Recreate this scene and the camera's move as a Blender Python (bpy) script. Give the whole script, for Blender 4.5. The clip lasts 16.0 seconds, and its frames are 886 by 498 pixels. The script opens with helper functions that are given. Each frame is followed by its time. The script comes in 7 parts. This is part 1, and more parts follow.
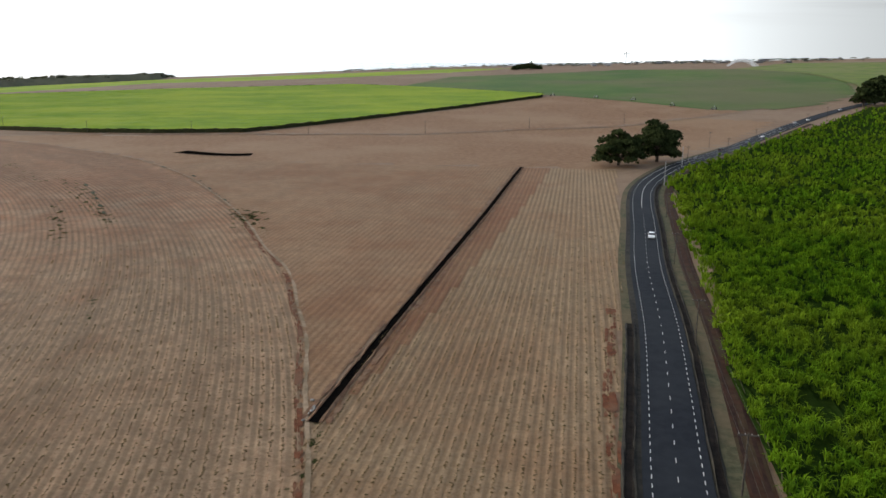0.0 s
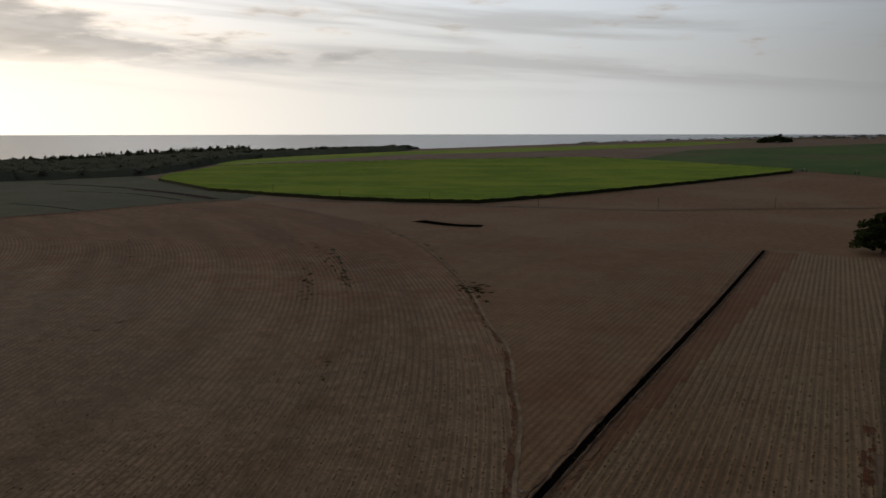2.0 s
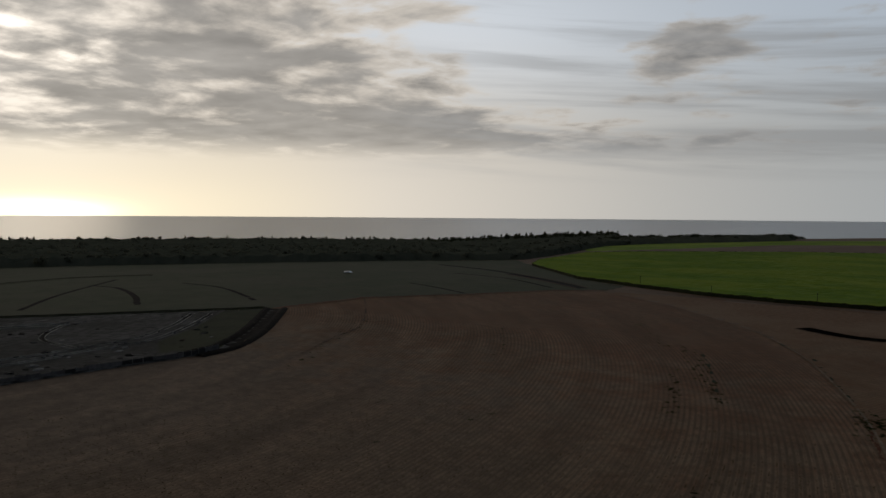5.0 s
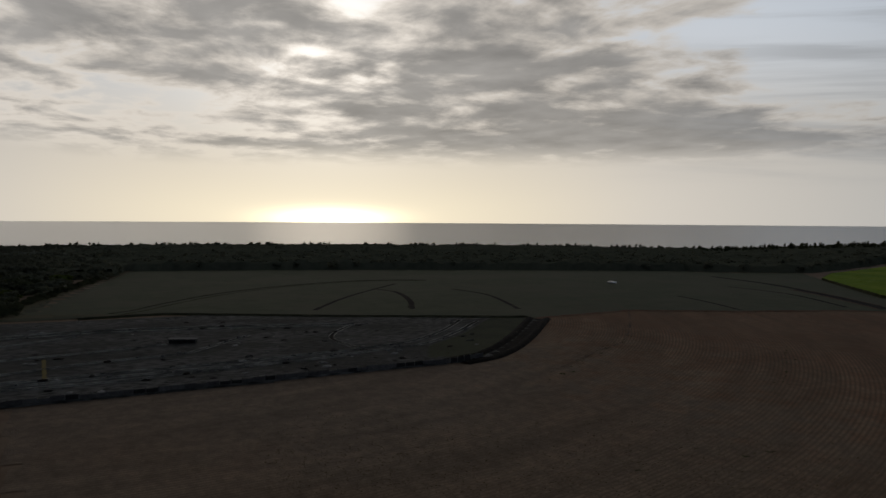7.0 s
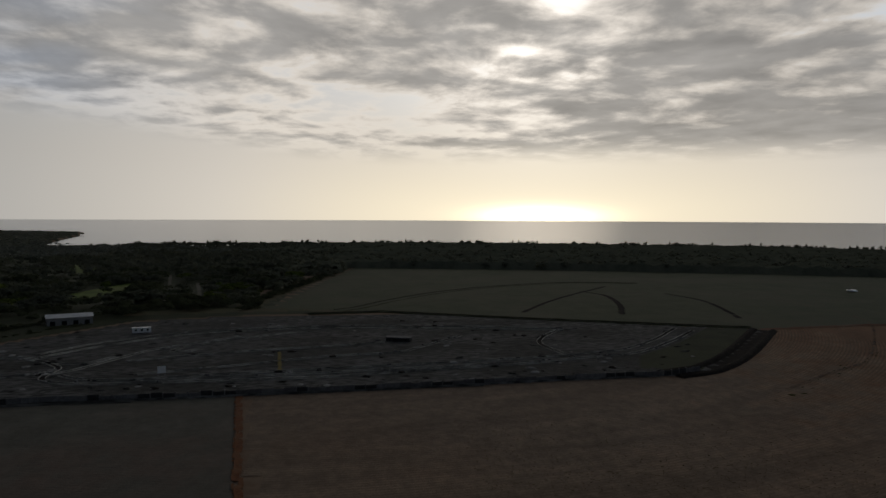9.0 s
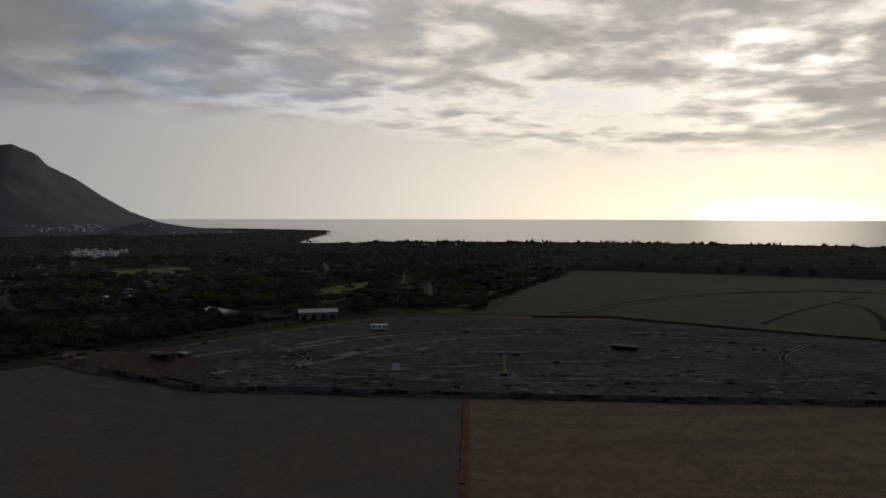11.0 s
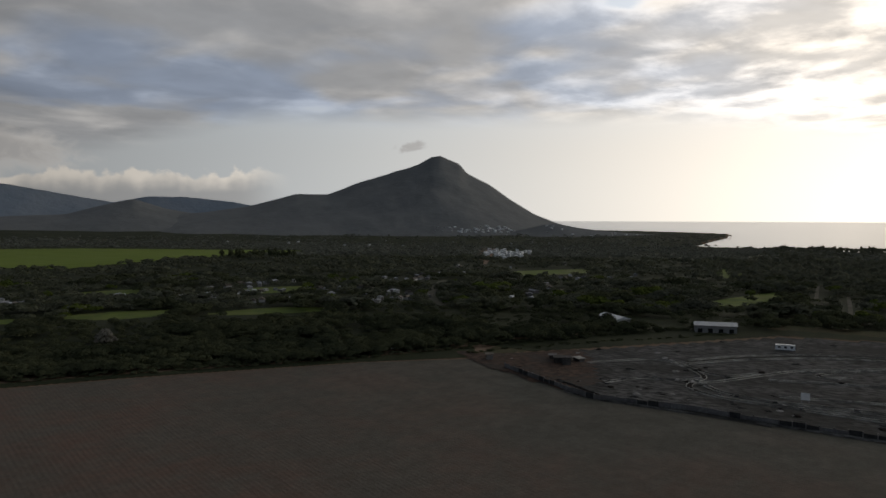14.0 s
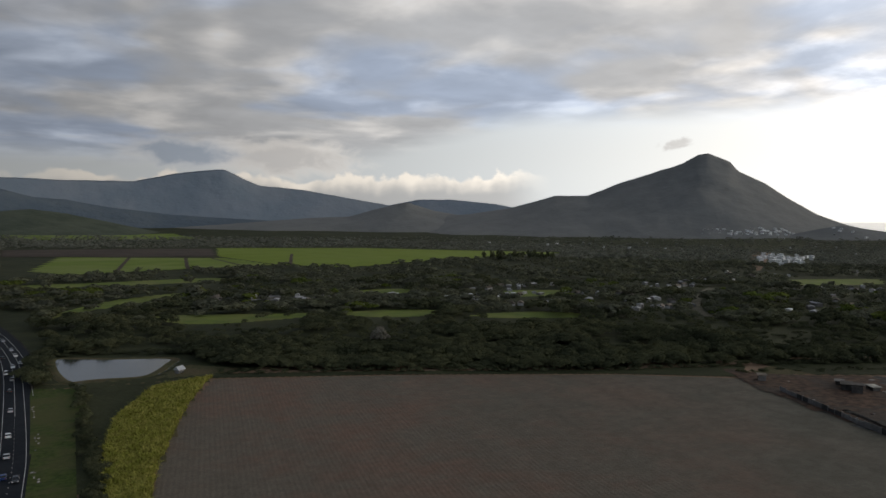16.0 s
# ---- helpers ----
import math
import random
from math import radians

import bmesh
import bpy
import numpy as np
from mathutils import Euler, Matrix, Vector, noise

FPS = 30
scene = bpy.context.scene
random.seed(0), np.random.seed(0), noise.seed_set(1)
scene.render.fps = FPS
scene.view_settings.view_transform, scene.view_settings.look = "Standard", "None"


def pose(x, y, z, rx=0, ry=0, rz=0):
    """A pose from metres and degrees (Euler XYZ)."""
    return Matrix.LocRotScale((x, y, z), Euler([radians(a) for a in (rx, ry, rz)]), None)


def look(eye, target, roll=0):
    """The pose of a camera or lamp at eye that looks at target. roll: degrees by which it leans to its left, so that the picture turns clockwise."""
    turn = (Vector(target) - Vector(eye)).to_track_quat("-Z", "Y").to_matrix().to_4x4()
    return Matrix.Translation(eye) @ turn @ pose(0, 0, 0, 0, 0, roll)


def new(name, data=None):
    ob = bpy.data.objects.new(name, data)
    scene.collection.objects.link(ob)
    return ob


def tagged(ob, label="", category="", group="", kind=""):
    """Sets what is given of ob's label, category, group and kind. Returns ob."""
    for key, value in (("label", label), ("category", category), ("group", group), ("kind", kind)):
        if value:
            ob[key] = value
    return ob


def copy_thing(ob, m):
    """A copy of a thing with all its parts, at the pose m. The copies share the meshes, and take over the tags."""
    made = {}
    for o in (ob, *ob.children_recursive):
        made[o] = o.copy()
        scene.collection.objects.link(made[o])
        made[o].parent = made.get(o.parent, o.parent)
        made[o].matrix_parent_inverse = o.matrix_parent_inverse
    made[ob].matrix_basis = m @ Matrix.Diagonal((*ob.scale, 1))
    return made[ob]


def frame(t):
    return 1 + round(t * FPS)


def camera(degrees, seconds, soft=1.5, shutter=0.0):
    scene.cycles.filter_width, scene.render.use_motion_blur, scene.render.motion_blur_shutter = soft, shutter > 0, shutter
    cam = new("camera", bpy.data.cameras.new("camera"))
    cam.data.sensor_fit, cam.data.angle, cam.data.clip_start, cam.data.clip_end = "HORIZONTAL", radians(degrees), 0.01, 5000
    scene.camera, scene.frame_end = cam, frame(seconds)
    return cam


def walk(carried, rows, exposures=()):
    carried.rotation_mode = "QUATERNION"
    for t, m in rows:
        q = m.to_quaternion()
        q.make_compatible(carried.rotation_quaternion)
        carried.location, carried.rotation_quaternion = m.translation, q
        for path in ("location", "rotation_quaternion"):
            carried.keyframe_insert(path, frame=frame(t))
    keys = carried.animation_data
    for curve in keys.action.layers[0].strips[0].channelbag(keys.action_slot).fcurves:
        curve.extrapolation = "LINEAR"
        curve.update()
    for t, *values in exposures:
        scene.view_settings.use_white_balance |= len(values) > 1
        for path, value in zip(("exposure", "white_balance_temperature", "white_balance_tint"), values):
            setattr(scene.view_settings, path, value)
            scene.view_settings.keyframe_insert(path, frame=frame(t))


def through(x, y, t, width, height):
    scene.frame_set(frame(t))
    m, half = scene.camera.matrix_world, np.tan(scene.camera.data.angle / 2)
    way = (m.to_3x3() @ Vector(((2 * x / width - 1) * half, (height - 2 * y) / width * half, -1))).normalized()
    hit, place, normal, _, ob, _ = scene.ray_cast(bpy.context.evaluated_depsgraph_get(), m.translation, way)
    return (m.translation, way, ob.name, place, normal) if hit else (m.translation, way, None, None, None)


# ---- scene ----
cam = camera(61.67, 16.0)
PATH = [
    (0.0, -0.00, -0.00, 48.00, 0.00, -14.31, 0.11),
    (0.5, -0.03, 0.40, 48.57, 4.44, -11.82, -0.00),
    (1.0, -0.09, 0.96, 49.06, 8.82, -10.02, -0.04),
    (1.5, 0.12, 1.75, 49.63, 13.23, -9.31, 0.00),
    (2.0, 0.28, 2.14, 50.29, 17.64, -9.00, -0.05),
    (2.5, 0.24, 1.97, 51.10, 21.88, -8.69, -0.09),
    (3.0, 0.16, 1.68, 52.15, 26.43, -8.35, 0.02),
    (3.5, -0.15, 1.34, 53.26, 30.75, -7.01, -0.01),
    (3.7, -0.28, 1.21, 53.69, 32.56, -6.12, 0.03),
    (5.8, -3.27, 4.87, 57.88, 53.43, -2.18, 0.51),
    (6.0, -3.52, 5.10, 58.07, 55.46, -2.28, 0.42),
    (6.5, -4.15, 5.61, 58.48, 60.50, -2.29, 0.27),
    (7.0, -4.65, 5.85, 58.90, 65.59, -2.32, 0.36),
    (7.5, -5.21, 6.09, 59.50, 70.60, -2.39, 0.38),
    (8.0, -5.66, 6.34, 60.25, 73.93, -2.44, 0.31),
    (8.5, -6.21, 6.30, 61.04, 77.65, -2.47, 0.30),
    (9.0, -6.70, 5.87, 61.84, 81.54, -2.55, 0.25),
    (9.2, -6.88, 5.71, 62.15, 83.05, -2.58, 0.25),
    (11.3, -7.53, 5.29, 65.16, 101.69, -2.68, 0.09),
    (11.5, -7.70, 5.23, 65.43, 103.70, -2.68, 0.09),
    (12.0, -8.10, 5.06, 66.11, 108.69, -2.67, 0.10),
    (12.5, -8.21, 4.93, 66.70, 113.66, -2.64, 0.09),
    (13.0, -8.21, 4.77, 67.20, 118.62, -2.60, 0.05),
    (13.5, -8.28, 4.92, 67.76, 123.60, -2.59, 0.07),
    (14.0, -8.50, 4.83, 68.57, 128.58, -2.59, 0.08),
    (14.5, -8.59, 4.75, 69.51, 133.52, -2.58, 0.02),
    (15.0, -8.58, 4.41, 70.39, 138.44, -2.57, 0.03),
    (15.5, -9.25, 4.02, 71.18, 143.43, -2.54, -0.06),
    (16.0, -9.84, 3.85, 71.93, 148.38, -2.52, -0.11),
]


def heading_look(x, y, z, yaw, pitch, roll):
    a, p = radians(yaw), radians(pitch)
    eye = Vector((x, y, z))
    return look(eye, eye + Vector((-math.sin(a) * math.cos(p), math.cos(a) * math.cos(p), math.sin(p))) * 100, roll)


EXPOSURES = [(0.0, -0.42, 6900, 10), (0.5, -1.2, 7000, 10), (1.0, -1.88, 7100, 11), (1.5, -2.35, 7150, 12), (2.0, -2.6, 7150, 12), (2.5, -2.75, 7100, 12), (3.0, -2.9, 7050, 12), (3.5, -3.05, 6950, 11),
             (5.0, -3.45, 6800, 10), (6.0, -3.6, 6700, 10), (7.0, -3.62, 6650, 10), (9.0, -3.55, 6650, 10), (11.5, -3.14, 6850, 11), (12.5, -2.92, 6900, 11), (14.5, -2.28, 7000, 11), (16.0, -1.77, 7050, 11)]
walk(cam, [(r[0], heading_look(*r[1:])) for r in PATH], EXPOSURES)

# ---- sky, sun ----
SUN_AZ, SUN_EL = 74.2, 14.0          # degrees left of +y, degrees up
EYE0 = (-4.0, 4.0)
sun_dir = Vector((-math.sin(radians(SUN_AZ)) * math.cos(radians(SUN_EL)), math.cos(radians(SUN_AZ)) * math.cos(radians(SUN_EL)), math.sin(radians(SUN_EL))))
world = bpy.data.worlds.new("sky")
scene.world = world
world.use_nodes = True


class Nodes:
    """Short hand for wiring a node tree."""

    def __init__(self, tree):
        self.tree = tree

    def put(self, sock, value):
        if value is None:
            return
        if isinstance(value, bpy.types.NodeSocket):
            self.tree.links.new(value, sock)
        else:
            sock.default_value = value

    def node(self, kind):
        return self.tree.nodes.new(kind)

    def m(self, op, a, b=None, c=None, clamp=False):
        n = self.node("ShaderNodeMath")
        n.operation, n.use_clamp = op, clamp
        for i, v in enumerate((a, b, c)):
            self.put(n.inputs[i], v)
        return n.outputs[0]

    def v(self, op, a, b=None):
        n = self.node("ShaderNodeVectorMath")
        n.operation = op
        self.put(n.inputs[0], a)
        self.put(n.inputs[3] if op == "SCALE" else n.inputs[1], b)
        return n.outputs["Value"] if op in ("DOT_PRODUCT", "LENGTH", "DISTANCE") else n.outputs["Vector"]

    def xyz(self, x, y, z):
        n = self.node("ShaderNodeCombineXYZ")
        for i, q in enumerate((x, y, z)):
            self.put(n.inputs[i], q)
        return n.outputs[0]

    def sep(self, a):
        n = self.node("ShaderNodeSeparateXYZ")
        self.put(n.inputs[0], a)
        return n.outputs

    def noise(self, vec, scale, detail=4.0, rough=0.55, distort=0.0, out=0):
        n = self.node("ShaderNodeTexNoise")
        self.put(n.inputs["Vector"], vec)
        for k, q in (("Scale", scale), ("Detail", detail), ("Roughness", rough), ("Distortion", distort)):
            n.inputs[k].default_value = q
        return n.outputs[out]

    def span(self, x, a, b, c=0.0, d=1.0, smooth=True):
        n = self.node("ShaderNodeMapRange")
        n.interpolation_type = "SMOOTHSTEP" if smooth else "LINEAR"
        for i, q in enumerate((x, a, b, c, d)):
            self.put(n.inputs[i], q)
        return n.outputs[0]

    def mix(self, f, a, b, how="MIX"):
        n = self.node("ShaderNodeMix")
        n.data_type, n.blend_type = "RGBA", how
        for i, q in ((0, f), (6, a), (7, b)):
            self.put(n.inputs[i], (*q, 1) if isinstance(q, tuple) and len(q) == 3 else q)
        return n.outputs[2]


# cloud banks: degrees left of +y, degrees up, their half widths, thickness
BANKS_SUN = [(82, 13.2, 6, 1.3, 0.13), (86, 10.5, 4, 0.8, 0.08), (58, 11.3, 6, 1.6, 0.15), (50, 7.2, 13, 1.5, 0.20), (36, 5.3, 14, 0.9, 0.28), (46, 6.2, 12, 1.1, 0.12), (62, 5.4, 10, 0.7, 0.10), (64, 13.5, 7, 3.0, 0.06), (53, 15.5, 6, 2.0, -0.10), (38.5, 12.5, 6, 4.5, -0.30), (27.5, 12.0, 4.5, 1.9, 0.34), (30, 8.7, 6, 0.5, 0.20),
             (75.7, 12.4, 1.3, 0.45, -0.17), (75.3, 10.2, 1.4, 0.25, -0.16), (72.7, 15.6, 2.4, 0.8, -0.15), (79, 14.2, 1.8, 0.3, -0.14), (83, 8.0, 5, 2.6, -0.09), (66, 6.2, 12, 1.0, 0.05), (71, 9.5, 10, 2.0, 0.06)]
BANKS_SOUTH = [(108, 11.4, 6, 1.3, 0.03), (94, 12.5, 6, 1.6, 0.06), (104, 7.5, 9, 1.6, -0.05), (76, 14.8, 6, 1.2, 0.10), (90, 8.5, 9, 2.4, -0.09), (115, 15.5, 2.0, 0.8, -0.25), (128, 13, 24, 4.0, 0.08), (152, 11, 18, 5.0, 0.08), (165, 13, 1.6, 3.2, -0.16),
               (144, 13.2, 2.4, 0.8, -0.10), (163, 9.0, 3, 2.0, 0.08), (172, 11.5, 5, 4.0, 0.05), (165, 7.0, 13, 2.0, 0.06)]


def build_sky():
    tree = world.node_tree
    tree.nodes.clear()
    N = Nodes(tree)
    d = N.v("NORMALIZE", N.node("ShaderNodeTexCoord").outputs["Generated"])
    x, y, z = N.sep(d)
    up = N.m("MAXIMUM", z, 0.0)
    az, el = N.m("ARCTAN2", N.m("MULTIPLY", x, -1.0), y), N.m("ARCSINE", z)
    # clear air
    air = N.node("ShaderNodeTexSky")
    air.sky_type = "NISHITA"
    air.sun_disc, air.sun_elevation, air.sun_rotation = False, radians(SUN_EL), radians(-SUN_AZ)
    air.air_density, air.dust_density, air.ozone_density, air.altitude = 1.0, 1.0, 2.0, 60
    blue = N.v("MULTIPLY", N.v("SCALE", air.outputs[0], 0.15), (0.8, 1.0, 1.35))
    # how near the sun a way points
    low = Vector((sun_dir.x, sun_dir.y, 0)).normalized()
    toward = N.v("DOT_PRODUCT", d, tuple(low))
    level = N.m("POWER", N.m("MULTIPLY_ADD", toward, 0.5, 0.5, clamp=True), 2.8)
    bright = N.m("ADD", N.m("MULTIPLY", level, 7.8), N.m("ADD", N.span(az, -0.5, 2.3, 0.45, 1.25), N.m("MULTIPLY", N.span(az, 0.55, 0.05), 1.0)))
    bright = N.m("MULTIPLY", N.m("MULTIPLY", bright, N.span(az, 1.45, 2.2, 1.0, 0.88)), N.span(az, -0.6, 0.0, 0.47, 1.0))
    warm = N.span(level, 0.25, 1.0)
    # veil of thin haze over the horizon, warmer towards the sun
    veil_col = N.mix(warm, (0.86, 0.945, 1.02), (1.01, 0.945, 0.86))
    veil_col = N.mix(N.m("MULTIPLY", N.span(toward, 0.90, 1.0), N.span(z, 0.16, 0.0)), veil_col, (1.05, 0.95, 0.77))
    veil = N.v("SCALE", veil_col, N.m("MULTIPLY", N.m("MULTIPLY", bright, N.span(az, 1.4, 2.2, 1.0, 0.82)), N.span(z, 0.0, 0.7, 0.95, 0.24)))
    clear = N.mix(N.span(toward, 0.1, 0.75, 0.68, 0.42), veil, N.v("ADD", blue, N.v("SCALE", (0.70, 0.85, 1.04), bright)))
    clear = N.v("SCALE", clear, N.m("MULTIPLY_ADD", N.m("MULTIPLY", N.span(az, 1.1, 0.7), N.span(z, 0.42, 0.28)), 0.3, 1.0))
    sky = N.mix(N.span(z, 0.07, 0.26), veil, clear)
    # brightness round the hidden sun, seen through the gaps
    halo = N.m("POWER", 2.718, N.m("MULTIPLY", N.m("POWER", N.m("DIVIDE", N.v("DISTANCE", d, tuple(sun_dir)), 0.13), 2.0), -1.0))
    sky = N.v("ADD", sky, N.v("SCALE", (1.0, 0.93, 0.80), N.m("MULTIPLY", halo, 6.0)))
    # broken cloud: a level deck seen from below, so that its lumps flatten towards the horizon
    lift = N.m("ADD", up, 0.11)
    deck = N.xyz(N.m("DIVIDE", x, lift), N.m("DIVIDE", y, lift), 0.0)
    warp = N.noise(deck, 1.1, 2.0, 0.5, out=1)
    uv = N.v("ADD", deck, N.v("SCALE", N.v("SUBTRACT", warp, (0.5, 0.5, 0.5)), 0.35))
    lumps = N.noise(N.v("ADD", uv, (2.0, 0.7, 0.0)), 3.1, 6.0, 0.55)
    billow = N.noise(N.v("ADD", uv, (5.0, 2.7, 0.0)), 2.0, 4.0, 0.46)
    lumps = N.m("ADD", N.m("MULTIPLY", lumps, N.span(az, 1.8, 2.3, 1.0, 0.25)), N.m("MULTIPLY", billow, N.span(az, 1.8, 2.3, 0.0, 0.75)))
    thick = N.m("ADD", N.m("MULTIPLY", lumps, 0.95), N.m("ADD", N.m("ADD", N.span(az, 0.55, 0.85, -0.10, 0.10), N.m("MULTIPLY", N.m("MULTIPLY", N.span(az, 0.8, 1.0), N.span(az, 2.1, 1.8)), 0.06)), N.span(az, 1.6, 2.1, 0.0, 0.075)))
    for a0, e0, sa, se, amp in BANKS_SUN + BANKS_SOUTH:
        u, w = N.m("DIVIDE", N.m("SUBTRACT", az, radians(a0)), radians(sa)), N.m("DIVIDE", N.m("SUBTRACT", el, radians(e0)), radians(se))
        bell = N.m("POWER", 2.718, N.m("MULTIPLY", N.m("ADD", N.m("MULTIPLY", u, u), N.m("MULTIPLY", w, w)), -1.0))
        thick = N.m("MULTIPLY_ADD", bell, amp, thick)
    base = N.m("ADD", N.span(az, 1.5, 2.0, radians(4.3), radians(7.0)), N.span(az, 2.45, 2.75, 0.0, radians(-3.0)))
    mask = N.m("MULTIPLY", N.span(thick, 0.42, 0.60), N.span(N.m("SUBTRACT", el, base), -0.012, 0.03))
    dense = N.span(thick, 0.46, 0.78)
    rim = N.mix(dense, (0.80, 0.81, 0.83), (0.40, 0.425, 0.465))
    rim = N.mix(N.m("MULTIPLY", warm, 0.92), rim, N.mix(dense, (1.10, 1.01, 0.90), (0.45, 0.43, 0.405)))
    folds = N.noise(N.v("ADD", uv, (9.0, 3.7, 1.0)), 3.4, 5.0, 0.5)
    rim = N.v("SCALE", rim, N.m("ADD", 1.0, N.m("MULTIPLY", N.m("MULTIPLY", N.m("SUBTRACT", folds, 0.5), N.span(az, 1.6, 2.3, 1.0, 0.55)), dense)))
    rim = N.v("SCALE", rim, N.m("ADD", 1.0, N.m("MULTIPLY", N.m("MULTIPLY", halo, 0.6), N.m("SUBTRACT", 1.0, dense))))
    hue = N.m("MULTIPLY", N.span(N.noise(N.v("ADD", uv, (4.0, 8.0, 3.0)), 0.9, 3.0, 0.5), 0.45, 0.59), N.span(az, 1.65, 2.15, 0.0, 0.8))
    rim = N.mix(hue, rim, N.v("MULTIPLY", rim, (0.80, 0.97, 1.26)))
    rim = N.v("SCALE", rim, N.m("MULTIPLY_ADD", N.m("MULTIPLY", N.span(az, 1.45, 1.7), N.span(az, 2.15, 1.9)), 0.22, 1.0))
    cloud = N.v("SCALE", rim, N.m("MULTIPLY", N.m("MULTIPLY", bright, N.span(az, 2.3, 2.75, 1.0, 1.3)), N.span(z, 0.25, 0.75, 0.95, 0.22)))
    sky = N.mix(N.m("MULTIPLY", mask, 0.96), sky, cloud)
    # thin streaks lying along the horizon
    lines = N.noise(N.xyz(N.m("MULTIPLY", az, 1.5), N.m("MULTIPLY", N.m("ADD", el, N.m("MULTIPLY", az, -0.064)), 25.0), 4.0), 1.0, 5.0, 0.55, 0.3)
    streak = N.m("MULTIPLY", N.m("MULTIPLY", N.span(lines, 0.43, 0.62), N.span(el, 0.035, 0.075)), N.span(az, 1.0, 0.6, 0.0, 0.6))
    sky = N.mix(streak, sky, N.v("SCALE", (0.60, 0.63, 0.67), N.m("MULTIPLY", bright, 0.86)))
    # heaped clouds over the far plateau, a cloud lying on its summit, and a small cap beside the peak
    puff = N.noise(N.xyz(N.m("MULTIPLY", az, 24.0), N.m("MULTIPLY", el, 34.0), 1.0), 1.0, 5.0, 0.55, 0.2)
    bumps = N.noise(N.xyz(N.m("MULTIPLY", az, 11.0), 0.0, 5.0), 1.0, 3.0, 0.6)
    ends = N.m("MULTIPLY", N.span(az, 2.44, 2.52), N.span(az, 3.2, 3.0))
    crown = N.m("ADD", N.m("MULTIPLY", bumps, 0.075), N.m("ADD", N.m("MULTIPLY", N.m("SUBTRACT", puff, 0.5), 0.045), 0.018))
    over = N.m("DIVIDE", N.m("SUBTRACT", crown, el), 0.020)
    heap = N.m("MULTIPLY", N.span(over, 0.0, 0.35), ends)
    lit = N.mix(N.span(N.m("ADD", over, N.m("MULTIPLY", N.m("SUBTRACT", puff, 0.5), -3.5)), 0.1, 1.5), (1.35, 1.30, 1.22), (0.60, 0.63, 0.665))
    sky = N.mix(N.m("MULTIPLY", heap, 0.92), sky, N.v("SCALE", lit, N.m("MULTIPLY", bright, 0.80)))
    curl = N.noise(N.xyz(N.m("MULTIPLY", az, 26.0), N.m("MULTIPLY", el, 40.0), 9.0), 1.0, 5.0, 0.58, 0.4)
    for a0, e0, sa, se, edge, core in ((160.5, 4.3, 6.5, 1.6, (0.98, 0.97, 0.96), (0.66, 0.67, 0.69)), (167.5, 4.6, 4.6, 1.4, (0.74, 0.79, 0.87), (0.40, 0.48, 0.60))):
        du, dv = N.m("DIVIDE", N.m("SUBTRACT", az, radians(a0)), radians(sa)), N.m("DIVIDE", N.m("SUBTRACT", el, radians(e0)), radians(se))
        lid = N.m("ADD", N.m("POWER", 2.718, N.m("MULTIPLY", N.m("ADD", N.m("MULTIPLY", du, du), N.m("MULTIPLY", dv, dv)), -1.0)), N.m("MULTIPLY", N.m("SUBTRACT", curl, 0.5), 1.1))
        sky = N.mix(N.span(lid, 0.28, 0.85, 0.0, 0.92), sky, N.v("SCALE", N.mix(N.span(lid, 0.40, 0.95), edge, core), bright))
    wisp = N.noise(N.xyz(N.m("MULTIPLY", az, 75.0), N.m("MULTIPLY", el, 120.0), 2.0), 1.0, 4.0, 0.6, 0.6)
    du, dv = N.m("DIVIDE", N.m("SUBTRACT", az, 2.286), 0.024), N.m("DIVIDE", N.m("SUBTRACT", N.m("MULTIPLY_ADD", N.m("SUBTRACT", az, 2.286), 0.18, el), 0.0915), 0.0085)
    cap = N.m("ADD", N.m("POWER", 2.718, N.m("MULTIPLY", N.m("ADD", N.m("MULTIPLY", du, du), N.m("MULTIPLY", dv, dv)), -1.0)), N.m("MULTIPLY", N.m("SUBTRACT", wisp, 0.5), 1.5))
    sky = N.mix(N.span(cap, 0.36, 0.95, 0.0, 0.75), sky, N.v("SCALE", (0.44, 0.445, 0.46), bright))
    # the sun's glow on the horizon
    flat = N.v("DISTANCE", N.v("MULTIPLY", d, (1.0, 1.0, 5.5)), N.v("MULTIPLY", tuple(low), (1.0, 1.0, 5.5)))
    glow = N.m("ADD", N.m("MULTIPLY", N.m("POWER", 2.718, N.m("MULTIPLY", N.m("POWER", N.m("DIVIDE", flat, 0.065), 2.0), -1.0)), 26.0),
               N.m("MULTIPLY", N.m("POWER", 2.718, N.m("MULTIPLY", N.m("DIVIDE", flat, 0.22), -1.0)), 5.0))
    sky = N.v("ADD", sky, N.v("SCALE", (1.0, 0.85, 0.5), glow))
    # under the horizon: far water in haze
    sky = N.mix(N.span(z, -0.014, -0.0055), N.v("SCALE", veil_col, N.m("MULTIPLY", bright, 0.45)), sky)
    bg = N.node("ShaderNodeBackground")
    N.put(bg.inputs[0], sky)
    bg.inputs[1].default_value = 1.0
    tree.links.new(bg.outputs[0], N.node("ShaderNodeOutputWorld").inputs[0])


build_sky()
sun = new("sun", bpy.data.lights.new("sun", "SUN"))
sun.data.energy, sun.data.angle, sun.data.color = 0.6, radians(12), (1.0, 0.86, 0.68)
sun.matrix_world = look((0, 0, 0), -sun_dir)


